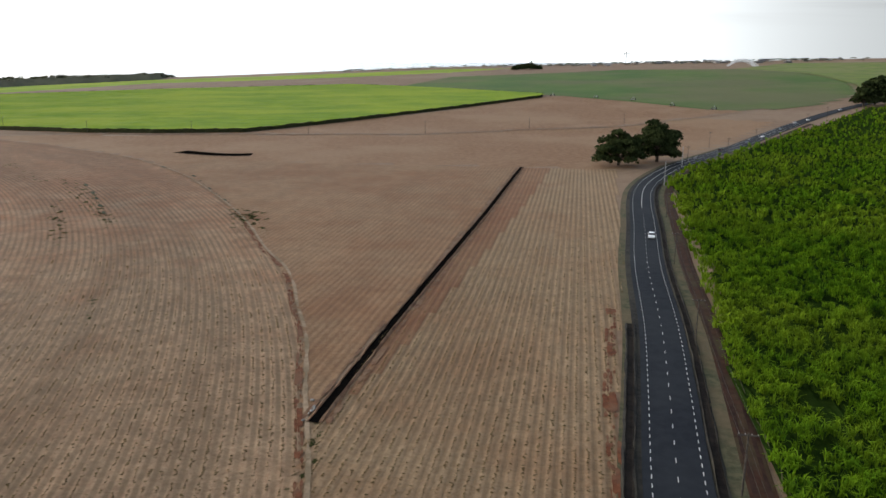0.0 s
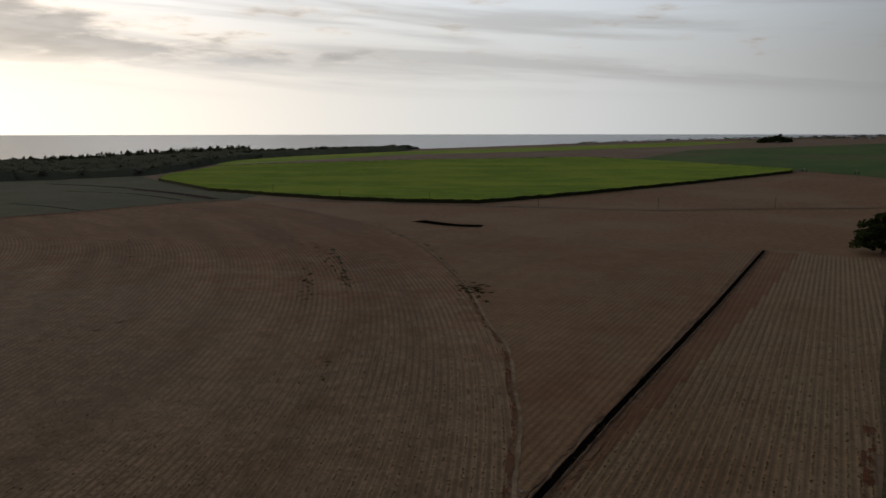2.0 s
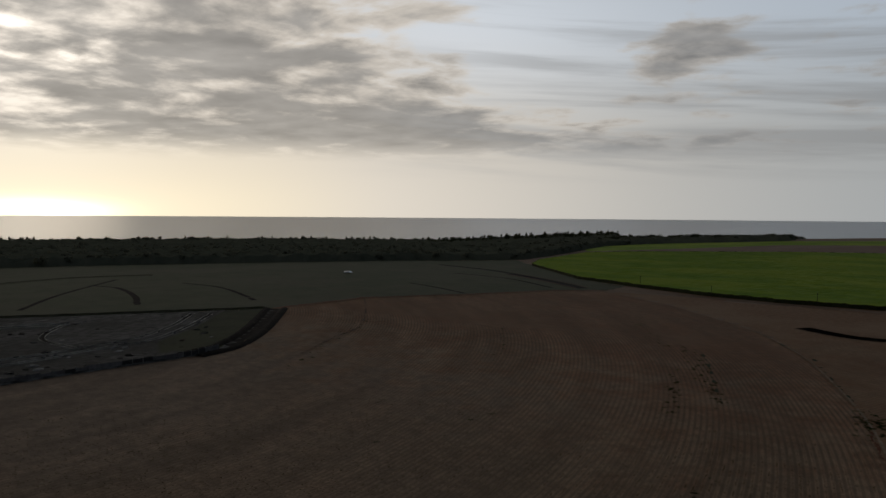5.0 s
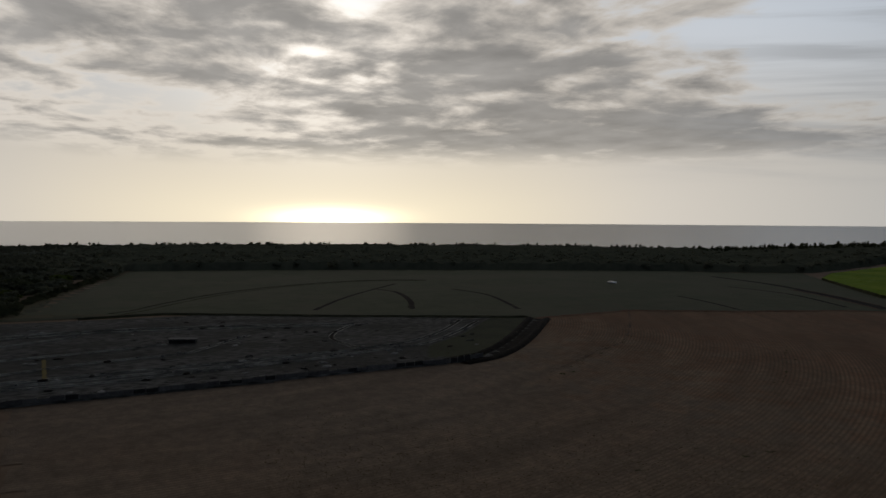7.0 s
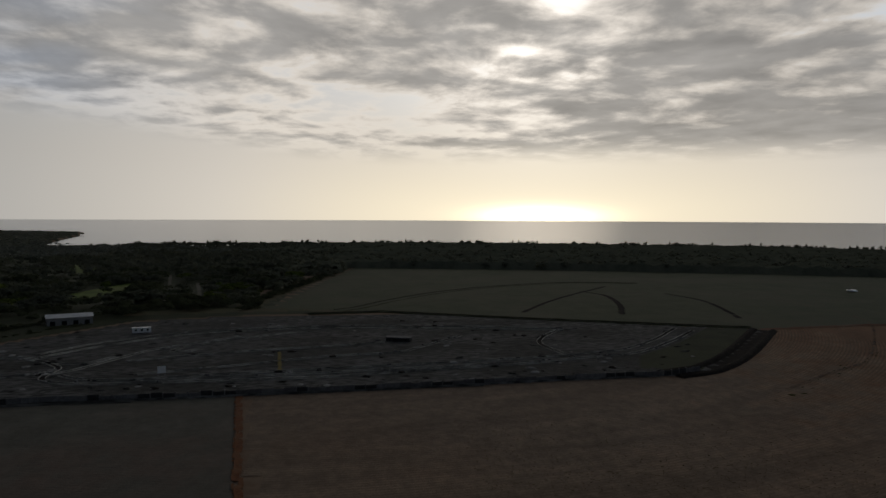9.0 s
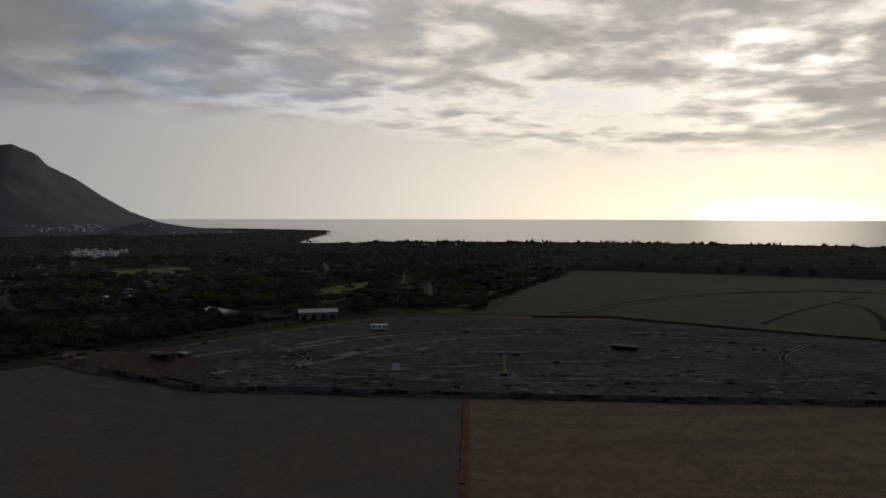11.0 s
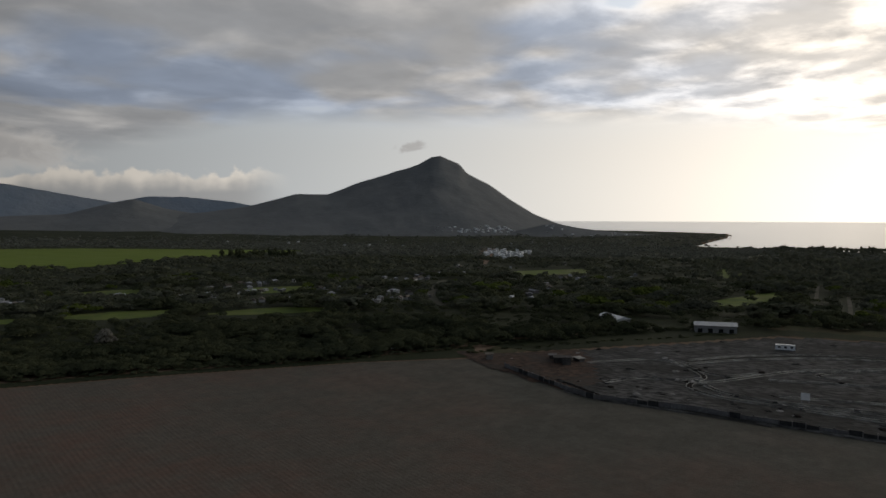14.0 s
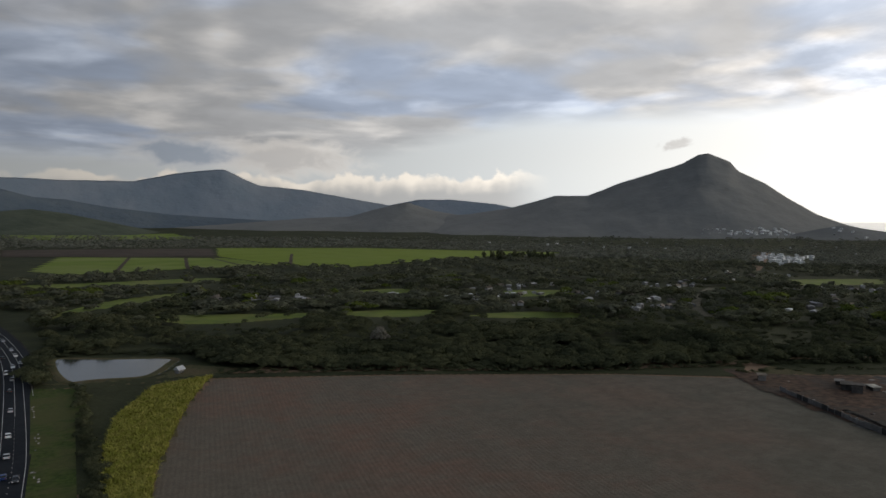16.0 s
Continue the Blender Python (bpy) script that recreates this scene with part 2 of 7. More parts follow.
# ---- materials ----
def mat(name, c1, c2, scale=0.5, rough=0.9, c3=None, scale3=0.02, amount3=0.5, bump=0.0, bump_scale=4.0, metal=0.0, spec=0.12, island=0.0, rand=0.0, stretch=None):
    m = bpy.data.materials.new(name)
    m.use_nodes = True
    N = Nodes(m.node_tree)
    p = m.node_tree.nodes["Principled BSDF"]
    pos = N.node("ShaderNodeNewGeometry").outputs["Position"]
    if stretch:
        pos = N.v("MULTIPLY", pos, stretch)
    col = N.mix(N.span(N.noise(pos, scale, 6.0, 0.62), 0.34, 0.66), c1, c2)
    if c3:
        col = N.mix(N.m("MULTIPLY", N.span(N.noise(N.v("ADD", pos, (31.0, 17.0, 5.0)), scale3, 4.0, 0.6), 0.42, 0.62), amount3), col, c3)
    if island:
        r = N.node("ShaderNodeNewGeometry").outputs["Random Per Island"]
        col = N.v("SCALE", col, N.span(r, 0.0, 1.0, 1 - island, 1 + island, smooth=False))
    if rand:
        r = N.node("ShaderNodeObjectInfo").outputs["Random"]
        col = N.v("SCALE", col, N.span(r, 0.0, 1.0, 1 - rand, 1 + rand, smooth=False))
    N.put(p.inputs["Base Color"], col)
    p.inputs["Roughness"].default_value, p.inputs["Metallic"].default_value, p.inputs["Specular IOR Level"].default_value = rough, metal, spec
    if bump:
        b = N.node("ShaderNodeBump")
        b.inputs["Distance"].default_value = bump
        N.put(b.inputs["Height"], N.noise(pos, bump_scale, 5.0, 0.6))
        N.put(p.inputs["Normal"], b.outputs[0])
    return m


def row_mat(name, straw, straw2, soil, stubble, soil_amount, stub=0.55, patch=0.012, north=0.0, west=None):
    """Cut cane rows: straw mulch between, darker stubble along each row, bare soil in patches. 'row' counts rows across, 'along' metres."""
    m = bpy.data.materials.new(name)
    m.use_nodes = True
    N = Nodes(m.node_tree)
    p = m.node_tree.nodes["Principled BSDF"]
    pos = N.node("ShaderNodeNewGeometry").outputs["Position"]
    across, length = N.node("ShaderNodeAttribute"), N.node("ShaderNodeAttribute")
    across.attribute_name, length.attribute_name = "row", "along"
    row, along = across.outputs["Fac"], length.outputs["Fac"]
    rv = N.xyz(N.m("MULTIPLY", row, 0.9), N.m("MULTIPLY", along, 0.5), 0.0)
    wob = N.m("ADD", row, N.m("MULTIPLY", N.m("SUBTRACT", N.noise(rv, 0.8, 2.0), 0.5), 0.07))
    saw = N.m("ABSOLUTE", N.m("SUBTRACT", N.m("FRACT", wob), 0.5))      # 0 on the row, 0.5 between
    col = N.mix(N.span(N.noise(pos, 1.4, 9.0, 0.75), 0.38, 0.64), straw, straw2)
    col = N.mix(N.span(N.noise(pos, 5.0, 4.0, 0.7), 0.5, 0.75, 0.0, 0.5), col, soil)
    big = N.noise(N.v("ADD", pos, (9.0, 4.0, 0.0)), patch, 5.0, 0.6)
    fine = N.noise(pos, 0.07, 5.0, 0.65)
    bare = N.m("MULTIPLY", N.span(N.m("ADD", N.m("MULTIPLY", big, 0.6), N.m("MULTIPLY", fine, 0.4)), 0.42, 0.62), soil_amount)
    if north:                                                   # the far end of the field lies barer
        bare = N.m("ADD", bare, N.m("MULTIPLY", N.span(N.m("ADD", N.sep(pos)[1], N.m("MULTIPLY", N.m("SUBTRACT", fine, 0.5), 320.0)), 110.0, 300.0), north), clamp=True)
    strong = N.span(N.noise(N.v("ADD", pos, (70.0, 3.0, 0.0)), 0.02, 4.0, 0.6), 0.3, 0.7, 0.45, 1.0)
    if west:                                                    # rows fade out under the straw towards the west
        east = N.span(N.m("ADD", N.sep(pos)[0], N.m("MULTIPLY", N.m("SUBTRACT", big, 0.5), 160.0)), west[0], west[1], west[2], 1.0)
        east = N.m("MAXIMUM", east, N.span(N.m("ADD", N.sep(pos)[1], N.m("MULTIPLY", N.m("SUBTRACT", fine, 0.5), 200.0)), 90.0, 250.0))
        bare, strong = N.m("MULTIPLY", bare, east), N.m("MULTIPLY", strong, east)
        col = N.mix(N.m("MULTIPLY", N.m("SUBTRACT", 1.0, east), 0.8), col, N.mix(N.span(fine, 0.4, 0.62), west[3], west[4]))
    col = N.mix(bare, col, soil)
    swath = N.noise(N.xyz(N.m("MULTIPLY", row, 0.11), N.m("MULTIPLY", along, 0.006), 8.0), 1.0, 5.0, 0.62)
    col = N.v("SCALE", col, N.span(N.noise(N.v("ADD", pos, (3.0, 8.0, 0.0)), 0.24, 7.0, 0.72), 0.34, 0.66, 0.80 if north else 0.89, 1.17 if north else 1.10))
    col = N.v("SCALE", col, N.span(swath, 0.3, 0.7, 0.82 if north else 0.93, 1.15 if north else 1.06))
    clump = N.span(N.noise(N.xyz(N.m("MULTIPLY", N.m("FLOOR", row), 7.37), N.m("MULTIPLY", along, 0.8), 3.0), 1.0, 3.0, 0.65), 0.42, 0.58)
    col = N.mix(N.m("MULTIPLY", N.m("MULTIPLY", N.m("MULTIPLY_ADD", clump, 0.3, 0.7), N.span(saw, 0.33, 0.10)), N.m("MULTIPLY", strong, stub)), col, stubble)
    N.put(p.inputs["Base Color"], col)
    p.inputs["Roughness"].default_value, p.inputs["Specular IOR Level"].default_value = 0.95, 0.15
    b = N.node("ShaderNodeBump")
    b.inputs["Distance"].default_value = 0.12
    N.put(b.inputs["Height"], N.m("ADD", N.noise(pos, 3.0, 5.0, 0.7), N.m("MULTIPLY", clump, 0.2)))
    N.put(p.inputs["Normal"], b.outputs[0])
    return m


M = {}
M["soil"] = mat("dry_soil", (0.17, 0.105, 0.065), (0.22, 0.145, 0.095), 0.25, 0.95, (0.24, 0.17, 0.115), 0.012, 0.6, 0.08, 1.5)
M["bare"] = mat("bare_field_soil", (0.170, 0.089, 0.045), (0.238, 0.138, 0.076), 0.35, 0.95, (0.252, 0.160, 0.094), 0.009, 0.7, 0.15, 0.9)
M["red"] = mat("red_earth", (0.12, 0.042, 0.022), (0.17, 0.07, 0.038), 0.4, 0.95, (0.17, 0.11, 0.07), 0.08, 0.7, 0.1, 2.0)
M["scrub"] = mat("scrub_ground", (0.021, 0.026, 0.011), (0.036, 0.041, 0.018), 0.06, 0.95, (0.055, 0.057, 0.027), 0.010, 0.45, 0.4, 0.4)
M["grass_dry"] = mat("dry_verge_grass", (0.045, 0.05, 0.021), (0.095, 0.085, 0.042), 0.6, 0.95, (0.11, 0.078, 0.046), 0.09, 0.5, 0.1, 3.0)
M["grass"] = mat("green_grass", (0.026, 0.046, 0.009), (0.060, 0.086, 0.017), 0.5, 0.9, (0.082, 0.078, 0.030), 0.07, 0.7, 0.1, 2.0)
M["meadow"] = mat("meadow_green", (0.095, 0.130, 0.030), (0.140, 0.180, 0.034), 0.06, 0.9, (0.175, 0.175, 0.062), 0.02, 0.6)
M["verge_grass"] = mat("roadside_grass", (0.046, 0.048, 0.024), (0.098, 0.088, 0.048), 0.7, 0.95, (0.125, 0.088, 0.052), 0.09, 0.6, 0.1, 3.0)
M["asphalt"] = mat("asphalt", (0.011, 0.013, 0.018), (0.017, 0.020, 0.025), 0.6, 0.85, (0.024, 0.027, 0.031), 0.05, 0.5, 0.01, 20.0, spec=0.08)
M["shoulder"] = mat("road_shoulder", (0.014, 0.013, 0.012), (0.03, 0.027, 0.023), 0.9, 0.95, (0.055, 0.05, 0.035), 0.08, 0.5, 0.05, 5.0)
M["paint"] = mat("road_paint", (0.42, 0.42, 0.41), (0.60, 0.60, 0.58), 1.5, 0.7)
# near black: the shade of a deep cut, painted on a shallow strip
M["trench"] = mat("trench_depth_shade", (0.0035, 0.003, 0.0028), (0.007, 0.006, 0.005), 0.7, 1.0, spec=0.0)
# dark soil; in ditches it also paints the shade of depth
M["dark_soil"] = mat("dark_soil_ditch_shade", (0.008, 0.0065, 0.006), (0.018, 0.014, 0.012), 0.7, 0.95, (0.035, 0.027, 0.02), 0.2, 0.4, 0.2, 2.0, spec=0.05)
M["gravel"] = mat("site_gravel", (0.014, 0.0135, 0.012), (0.145, 0.139, 0.130), 0.36, 0.95, (0.028, 0.027, 0.023), 0.035, 0.7, 0.5, 0.8, stretch=(1.3, 0.55, 1.0))
M["site_kerb"] = mat("dusty_concrete", (0.33, 0.31, 0.265), (0.62, 0.59, 0.52), 0.25, 0.9, (0.06, 0.058, 0.055), 0.09, 0.7)
M["young"] = mat("young_crop", (0.066, 0.073, 0.040), (0.083, 0.087, 0.049), 0.06, 0.95, (0.098, 0.09, 0.058), 0.012, 0.5, 0.2, 1.0)
M["young_green"] = mat("young_green_crop", (0.046, 0.102, 0.016), (0.078, 0.125, 0.024), 0.012, 0.95, (0.125, 0.108, 0.056), 0.004, 0.65, 0.2, 1.0)
M["kerb"] = mat("concrete", (0.36, 0.35, 0.33), (0.48, 0.47, 0.44), 1.2, 0.85, (0.2, 0.19, 0.17), 0.3, 0.4)
M["block"] = mat("concrete_block", (0.13, 0.124, 0.12), (0.20, 0.192, 0.184), 1.0, 0.9, (0.12, 0.11, 0.10), 0.2, 0.5, rand=0.25)
M["block_dark"] = mat("dark_block", (0.035, 0.034, 0.034), (0.06, 0.058, 0.055), 1.0, 0.9)
M["white_wall"] = mat("white_render", (0.30, 0.295, 0.285), (0.40, 0.39, 0.375), 0.8, 0.8, rand=0.45)
M["grey_roof"] = mat("grey_roof", (0.20, 0.20, 0.21), (0.32, 0.32, 0.33), 0.5, 0.7, rand=0.45)
M["metal_roof"] = mat("pale_metal_roof", (0.42, 0.44, 0.46), (0.55, 0.57, 0.58), 0.5, 0.35, metal=0.4)
M["brown_roof"] = mat("thatch_roof", (0.10, 0.085, 0.07), (0.16, 0.135, 0.11), 0.5, 0.9, rand=0.4)
M["glass"] = mat("dark_glass", (0.01, 0.012, 0.014), (0.015, 0.017, 0.02), 1.0, 0.08, spec=0.6)
M["pole"] = mat("weathered_pole", (0.05, 0.043, 0.036), (0.09, 0.078, 0.066), 2.0, 0.9)
M["pole_grey"] = mat("concrete_pole", (0.30, 0.29, 0.28), (0.40, 0.39, 0.37), 2.0, 0.85)
M["bark"] = mat("bark", (0.05, 0.04, 0.03), (0.10, 0.08, 0.065), 2.0, 0.95, bump=0.05)
M["steel"] = mat("galvanised_steel", (0.35, 0.36, 0.37), (0.45, 0.46, 0.47), 2.0, 0.4, metal=0.7)
M["red_bright"] = mat("orange_earth", (0.085, 0.027, 0.012), (0.16, 0.055, 0.025), 0.8, 0.95, (0.16, 0.09, 0.055), 0.2, 0.6, 0.1, 2.0)
M["orange"] = mat("bright_orange_earth", (0.12, 0.040, 0.016), (0.21, 0.078, 0.032), 0.8, 0.95, (0.20, 0.10, 0.05), 0.2, 0.6, 0.1, 2.0)
M["rut"] = mat("dark_rut", (0.020, 0.009, 0.006), (0.036, 0.016, 0.010), 0.8, 0.9, (0.05, 0.025, 0.016), 0.15, 0.5)
M["yellow"] = mat("yellow_earth", (0.15, 0.11, 0.03), (0.20, 0.15, 0.045), 0.5, 0.9)
M["tyre"] = mat("tyre_rubber", (0.015, 0.015, 0.015), (0.022, 0.022, 0.022), 4.0, 0.8)
M["tarp"] = mat("white_sheet", (0.75, 0.75, 0.74), (0.85, 0.85, 0.84), 1.0, 0.6)
M["track"] = mat("track_earth", (0.030, 0.012, 0.007), (0.056, 0.023, 0.013), 0.5, 0.95, (0.05, 0.045, 0.022), 0.12, 0.6, 0.1, 2.0)
M["dust"] = mat("dusty_lane", (0.10, 0.09, 0.066), (0.15, 0.135, 0.10), 0.2, 0.95, (0.08, 0.085, 0.05), 0.05, 0.5)
M["stone"] = mat("pale_rubble", (0.22, 0.21, 0.19), (0.32, 0.30, 0.28), 2.0, 0.9, rand=0.3)


def leaf_mat(name, c1, c2, scale, island=0.35, c3=None, through=0.25):
    m = mat(name, c1, c2, scale, 0.75, c3, 0.02, 0.5, island=island, spec=0.0)
    t = m.node_tree
    p = t.nodes["Principled BSDF"]
    tr, mx = t.nodes.new("ShaderNodeBsdfTranslucent"), t.nodes.new("ShaderNodeMixShader")
    t.links.new(p.inputs["Base Color"].links[0].from_socket, tr.inputs[0])
    mx.inputs[0].default_value = through
    t.links.new(p.outputs[0], mx.inputs[1])
    t.links.new(tr.outputs[0], mx.inputs[2])
    t.links.new(mx.outputs[0], t.nodes["Material Output"].inputs[0])
    return m


M["cane"] = leaf_mat("cane_leaves", (0.044, 0.112, 0.007), (0.125, 0.228, 0.011), 0.3, 0.55, (0.20, 0.26, 0.02))
# sheet kept dark as painted shade in the gaps between the leaves
M["cane_base"] = mat("cane_gap_shade", (0.008, 0.018, 0.004), (0.018, 0.036, 0.006), 0.5, 0.95, (0.026, 0.045, 0.008), 0.02, 0.5, 0.8, 0.6, spec=0.0)
M["cane_far"] = mat("cane_canopy_far", (0.125, 0.220, 0.006), (0.205, 0.295, 0.010), 0.05, 0.9, (0.29, 0.345, 0.02), 0.010, 0.6, 0.35, 0.9, stretch=(0.6, 1.4, 1.0))
# brown stalks, darkened by colour with the shade of the field's edge
M["cane_side"] = mat("cane_stalks_shaded", (0.025, 0.03, 0.012), (0.05, 0.05, 0.022), 0.6, 0.9)
M["cane_dry"] = leaf_mat("flowering_cane", (0.23, 0.24, 0.045), (0.36, 0.33, 0.09), 0.3, 0.4)
M["leaf"] = leaf_mat("dark_tree_leaves", (0.022, 0.032, 0.012), (0.045, 0.058, 0.022), 0.2, 0.4)
M["wood_leaf"] = leaf_mat("woodland_leaves", (0.054, 0.062, 0.037), (0.088, 0.095, 0.054), 0.03, 0.22, (0.118, 0.122, 0.064), 0.35)
# coast leaves and canopy lifted paler, shore haze mixed into their colours
M["coast_leaf"] = leaf_mat("hazed_coastal_leaves", (0.115, 0.12, 0.088), (0.15, 0.154, 0.112), 0.01, 0.15, (0.165, 0.166, 0.115), 0.45)
M["wood_base"] = mat("hazed_woodland_canopy", (0.068, 0.072, 0.052), (0.10, 0.103, 0.074), 0.05, 0.95, (0.12, 0.122, 0.085), 0.008, 0.5, 1.0, 0.4, spec=0.0)
# greyer than plain foliage: distance haze is part of this colour
M["haze_leaf"] = leaf_mat("hazed_woodland_leaves", (0.165, 0.17, 0.14), (0.215, 0.22, 0.18), 0.02, 0.15, (0.245, 0.247, 0.195), 0.4)
# haze over the plain is worked into this greyed leaf colour
M["plain_leaf"] = leaf_mat("hazed_plain_leaves", (0.088, 0.093, 0.068), (0.132, 0.137, 0.098), 0.03, 0.22, (0.175, 0.178, 0.105), 0.38)
M["plain_green"] = mat("plain_crop", (0.13, 0.18, 0.016), (0.16, 0.21, 0.024), 0.02, 0.9, (0.165, 0.21, 0.036), 0.006, 0.5)
M["plain_bright"] = mat("plain_bright_crop", (0.115, 0.165, 0.022), (0.145, 0.195, 0.032), 0.02, 0.9, (0.19, 0.21, 0.07), 0.006, 0.5)
M["ploughed"] = mat("ploughed_soil", (0.045, 0.034, 0.027), (0.066, 0.05, 0.038), 0.05, 0.95, (0.09, 0.07, 0.05), 0.008, 0.5)
M["light_leaf"] = leaf_mat("light_green_leaves", (0.07, 0.095, 0.022), (0.12, 0.14, 0.035), 0.05, 0.3, None, 0.15)
M["pale_leaf"] = leaf_mat("bare_pale_twigs", (0.16, 0.15, 0.12), (0.24, 0.22, 0.18), 0.3)
# hill_near, hill_mid, hill_far: pale colours hold the air's haze
M["hill_near"] = mat("hazed_forested_hill", (0.148, 0.15, 0.145), (0.172, 0.175, 0.168), 0.012, 0.95, (0.19, 0.19, 0.18), 0.004, 0.5, 4.0, 0.03)
M["hill_mid"] = mat("hazed_distant_hill", (0.085, 0.11, 0.135), (0.10, 0.125, 0.15), 0.006, 0.95, (0.12, 0.14, 0.15), 0.003, 0.5, 14.0, 0.02)
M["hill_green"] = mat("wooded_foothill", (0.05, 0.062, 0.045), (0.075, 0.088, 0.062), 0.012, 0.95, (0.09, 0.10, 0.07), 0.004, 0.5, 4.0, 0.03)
M["hill_far"] = mat("far_hazed_hill", (0.165, 0.20, 0.235), (0.19, 0.22, 0.255), 0.004, 0.95, (0.22, 0.24, 0.26), 0.002, 0.5, 10.0, 0.015)


def water_mat(name, col, rough, wave, wscale, calm=None):
    """Open water; calm: its roughness in the south, in the lee of the headland."""
    m = bpy.data.materials.new(name)
    m.use_nodes = True
    N = Nodes(m.node_tree)
    p = m.node_tree.nodes["Principled BSDF"]
    pos = N.node("ShaderNodeNewGeometry").outputs["Position"]
    N.put(p.inputs["Base Color"], N.mix(N.noise(pos, wscale * 0.02, 4.0), col, tuple(q * 1.5 for q in col)))
    p.inputs["Roughness"].default_value, p.inputs["IOR"].default_value = rough, 1.33
    if calm:
        flat = N.v("MULTIPLY", pos, (1.0, 1.0, 0.0))
        ruffle = N.m("ADD", N.sep(pos)[1], N.m("MULTIPLY", N.m("SUBTRACT", N.noise(flat, 0.003, 4.0, 0.6), 0.5), 1400.0))
        N.put(p.inputs["Roughness"], N.span(ruffle, -3200.0, 4400.0, calm, rough))
    b = N.node("ShaderNodeBump")
    b.inputs["Distance"].default_value = wave
    N.put(b.inputs["Height"], N.noise(pos, wscale, 4.0, 0.6))
    N.put(p.inputs["Normal"], b.outputs[0])
    return m


M["sea"] = water_mat("sea_water", (0.04, 0.052, 0.065), 0.26, 0.2, 0.05, 0.12)
M["pond"] = water_mat("pond_water", (0.03, 0.035, 0.03), 0.12, 0.02, 1.0)


# ---- ground shape ----
SLOPE_AZ = [-180, -120, -60, -30, 0, 15, 30, 45, 100, 125, 150, 180]
SLOPE = [0, 0, 0.035, 0.050, 0.030, 0.014, 0.0, -0.02, -0.02, -0.022, -0.012, 0]
SEA_Z = -45.0


def azimuth(x, y):
    return np.degrees(np.arctan2(-x, y))


def sea_z(x, y):
    r = np.hypot(x, y)
    return SEA_Z + 76.0 * np.clip((r - 2560) / 2410, 0, 1) ** 1.1


def hgt(x, y):
    """Height of the land: level round the camera, up inland to the north-east, down to the shore in the west."""
    x, y = np.asarray(x, float), np.asarray(y, float)
    r, az = np.hypot(x, y), azimuth(x, y)
    s = np.interp(az, SLOPE_AZ, SLOPE)
    d = np.maximum(0, r - 500)
    d = d * d / (d + 150)
    h = s * d
    top = np.where(s > 0, s * 1050, 1e9)                       # the inland rise ends in a ridge
    h = np.minimum(h, top) - np.where((az < 32) & (az > -80), np.maximum(0, r - 1750) * 0.09, 0)
    return np.where(az > 32, np.maximum(h, sea_z(x, y) + 3), h)


def shore(az):
    return np.interp(az, [10, 30, 60, 100, 103.5, 104.6, 105.5, 112], [2350, 2450, 2500, 2520, 2560, 2620, 2700, 2760])


def is_sea(x, y):
    r, az = np.hypot(x, y), azimuth(x, y)
    open_sea = (az > 5) & (az < 104.6) & (r > shore(az))
    bay = (az >= 104.6) & (az < 109.5) & (r > shore(az)) & (r < np.interp(az, [104.6, 107.3, 109.5], [9000, 3350, 2800]))
    outer = (az >= 104.6) & (az < 127) & (r > np.interp(az, [104.6, 107.3, 107.4, 112, 127], [3000, 3550, 3600, 3750, 4050]))
    return open_sea | bay | outer


def mesh_of(name, verts, faces, material, smooth=False, attrs=None):
    """A mesh from arrays of places and of equal-sided faces."""
    verts, faces = np.asarray(verts, np.float32), np.asarray(faces, np.int32)
    me = bpy.data.meshes.new(name)
    n, k = faces.shape
    me.vertices.add(len(verts))
    me.vertices.foreach_set("co", verts.ravel())
    me.loops.add(n * k)
    me.loops.foreach_set("vertex_index", faces.ravel())
    me.polygons.add(n)
    me.polygons.foreach_set("loop_start", np.arange(n, dtype=np.int32) * k)
    me.polygons.foreach_set("use_smooth", np.full(n, smooth, dtype=bool))
    for key, values in (attrs or {}).items():
        a = me.attributes.new(key, "FLOAT", "POINT")
        a.data.foreach_set("value", np.asarray(values, np.float32))
    me.update(calc_edges=True)
    me.validate()
    me.materials.append(material)
    return me


def sheet(name, verts, faces, material, label, category, kind="structure", smooth=False, attrs=None, group=""):
    return tagged(new(name, mesh_of(name, verts, faces, material, smooth, attrs)), label, category, group, kind)


def part(name, bm, material, parent, label=""):
    me = bpy.data.meshes.new(name)
    bm.to_mesh(me)
    bm.free()
    me.materials.append(material)
    ob = new(name, me)
    ob.parent = parent
    return tagged(ob, label)


def part_mesh(name, me, parent, label=""):
    ob = new(name, me)
    ob.parent = parent
    return tagged(ob, label)


def grid_faces(nu, nv):
    i = np.arange(nu - 1)[:, None] * nv + np.arange(nv - 1)[None, :]
    return np.stack([i, i + nv, i + nv + 1, i + 1], -1).reshape(-1, 4)


def polar(az_list, r_list, zfun):
    az, r = np.meshgrid(np.radians(az_list), r_list, indexing="ij")
    x, y = -np.sin(az) * r, np.cos(az) * r
    return np.stack([x, y, zfun(x, y)], -1).reshape(-1, 3), grid_faces(len(az_list), len(r_list))


def ground_z(x, y):
    return np.where(is_sea(x, y), SEA_Z - 8, hgt(x, y))


azs = np.concatenate([np.arange(-180, -60, 6.0), np.arange(-60, 100, 1.0), np.arange(100, 122, 0.25), np.arange(122, 180.1, 2.0)])
rs = np.concatenate([[0], np.arange(40, 520, 40), np.arange(520, 1500, 35), np.arange(1500, 4951, 30)])
v, f = polar(azs, rs, ground_z)
sheet("ground", v, f, M["soil"], "dry brown farmland soil sloping down to the coast", "ground", smooth=True)


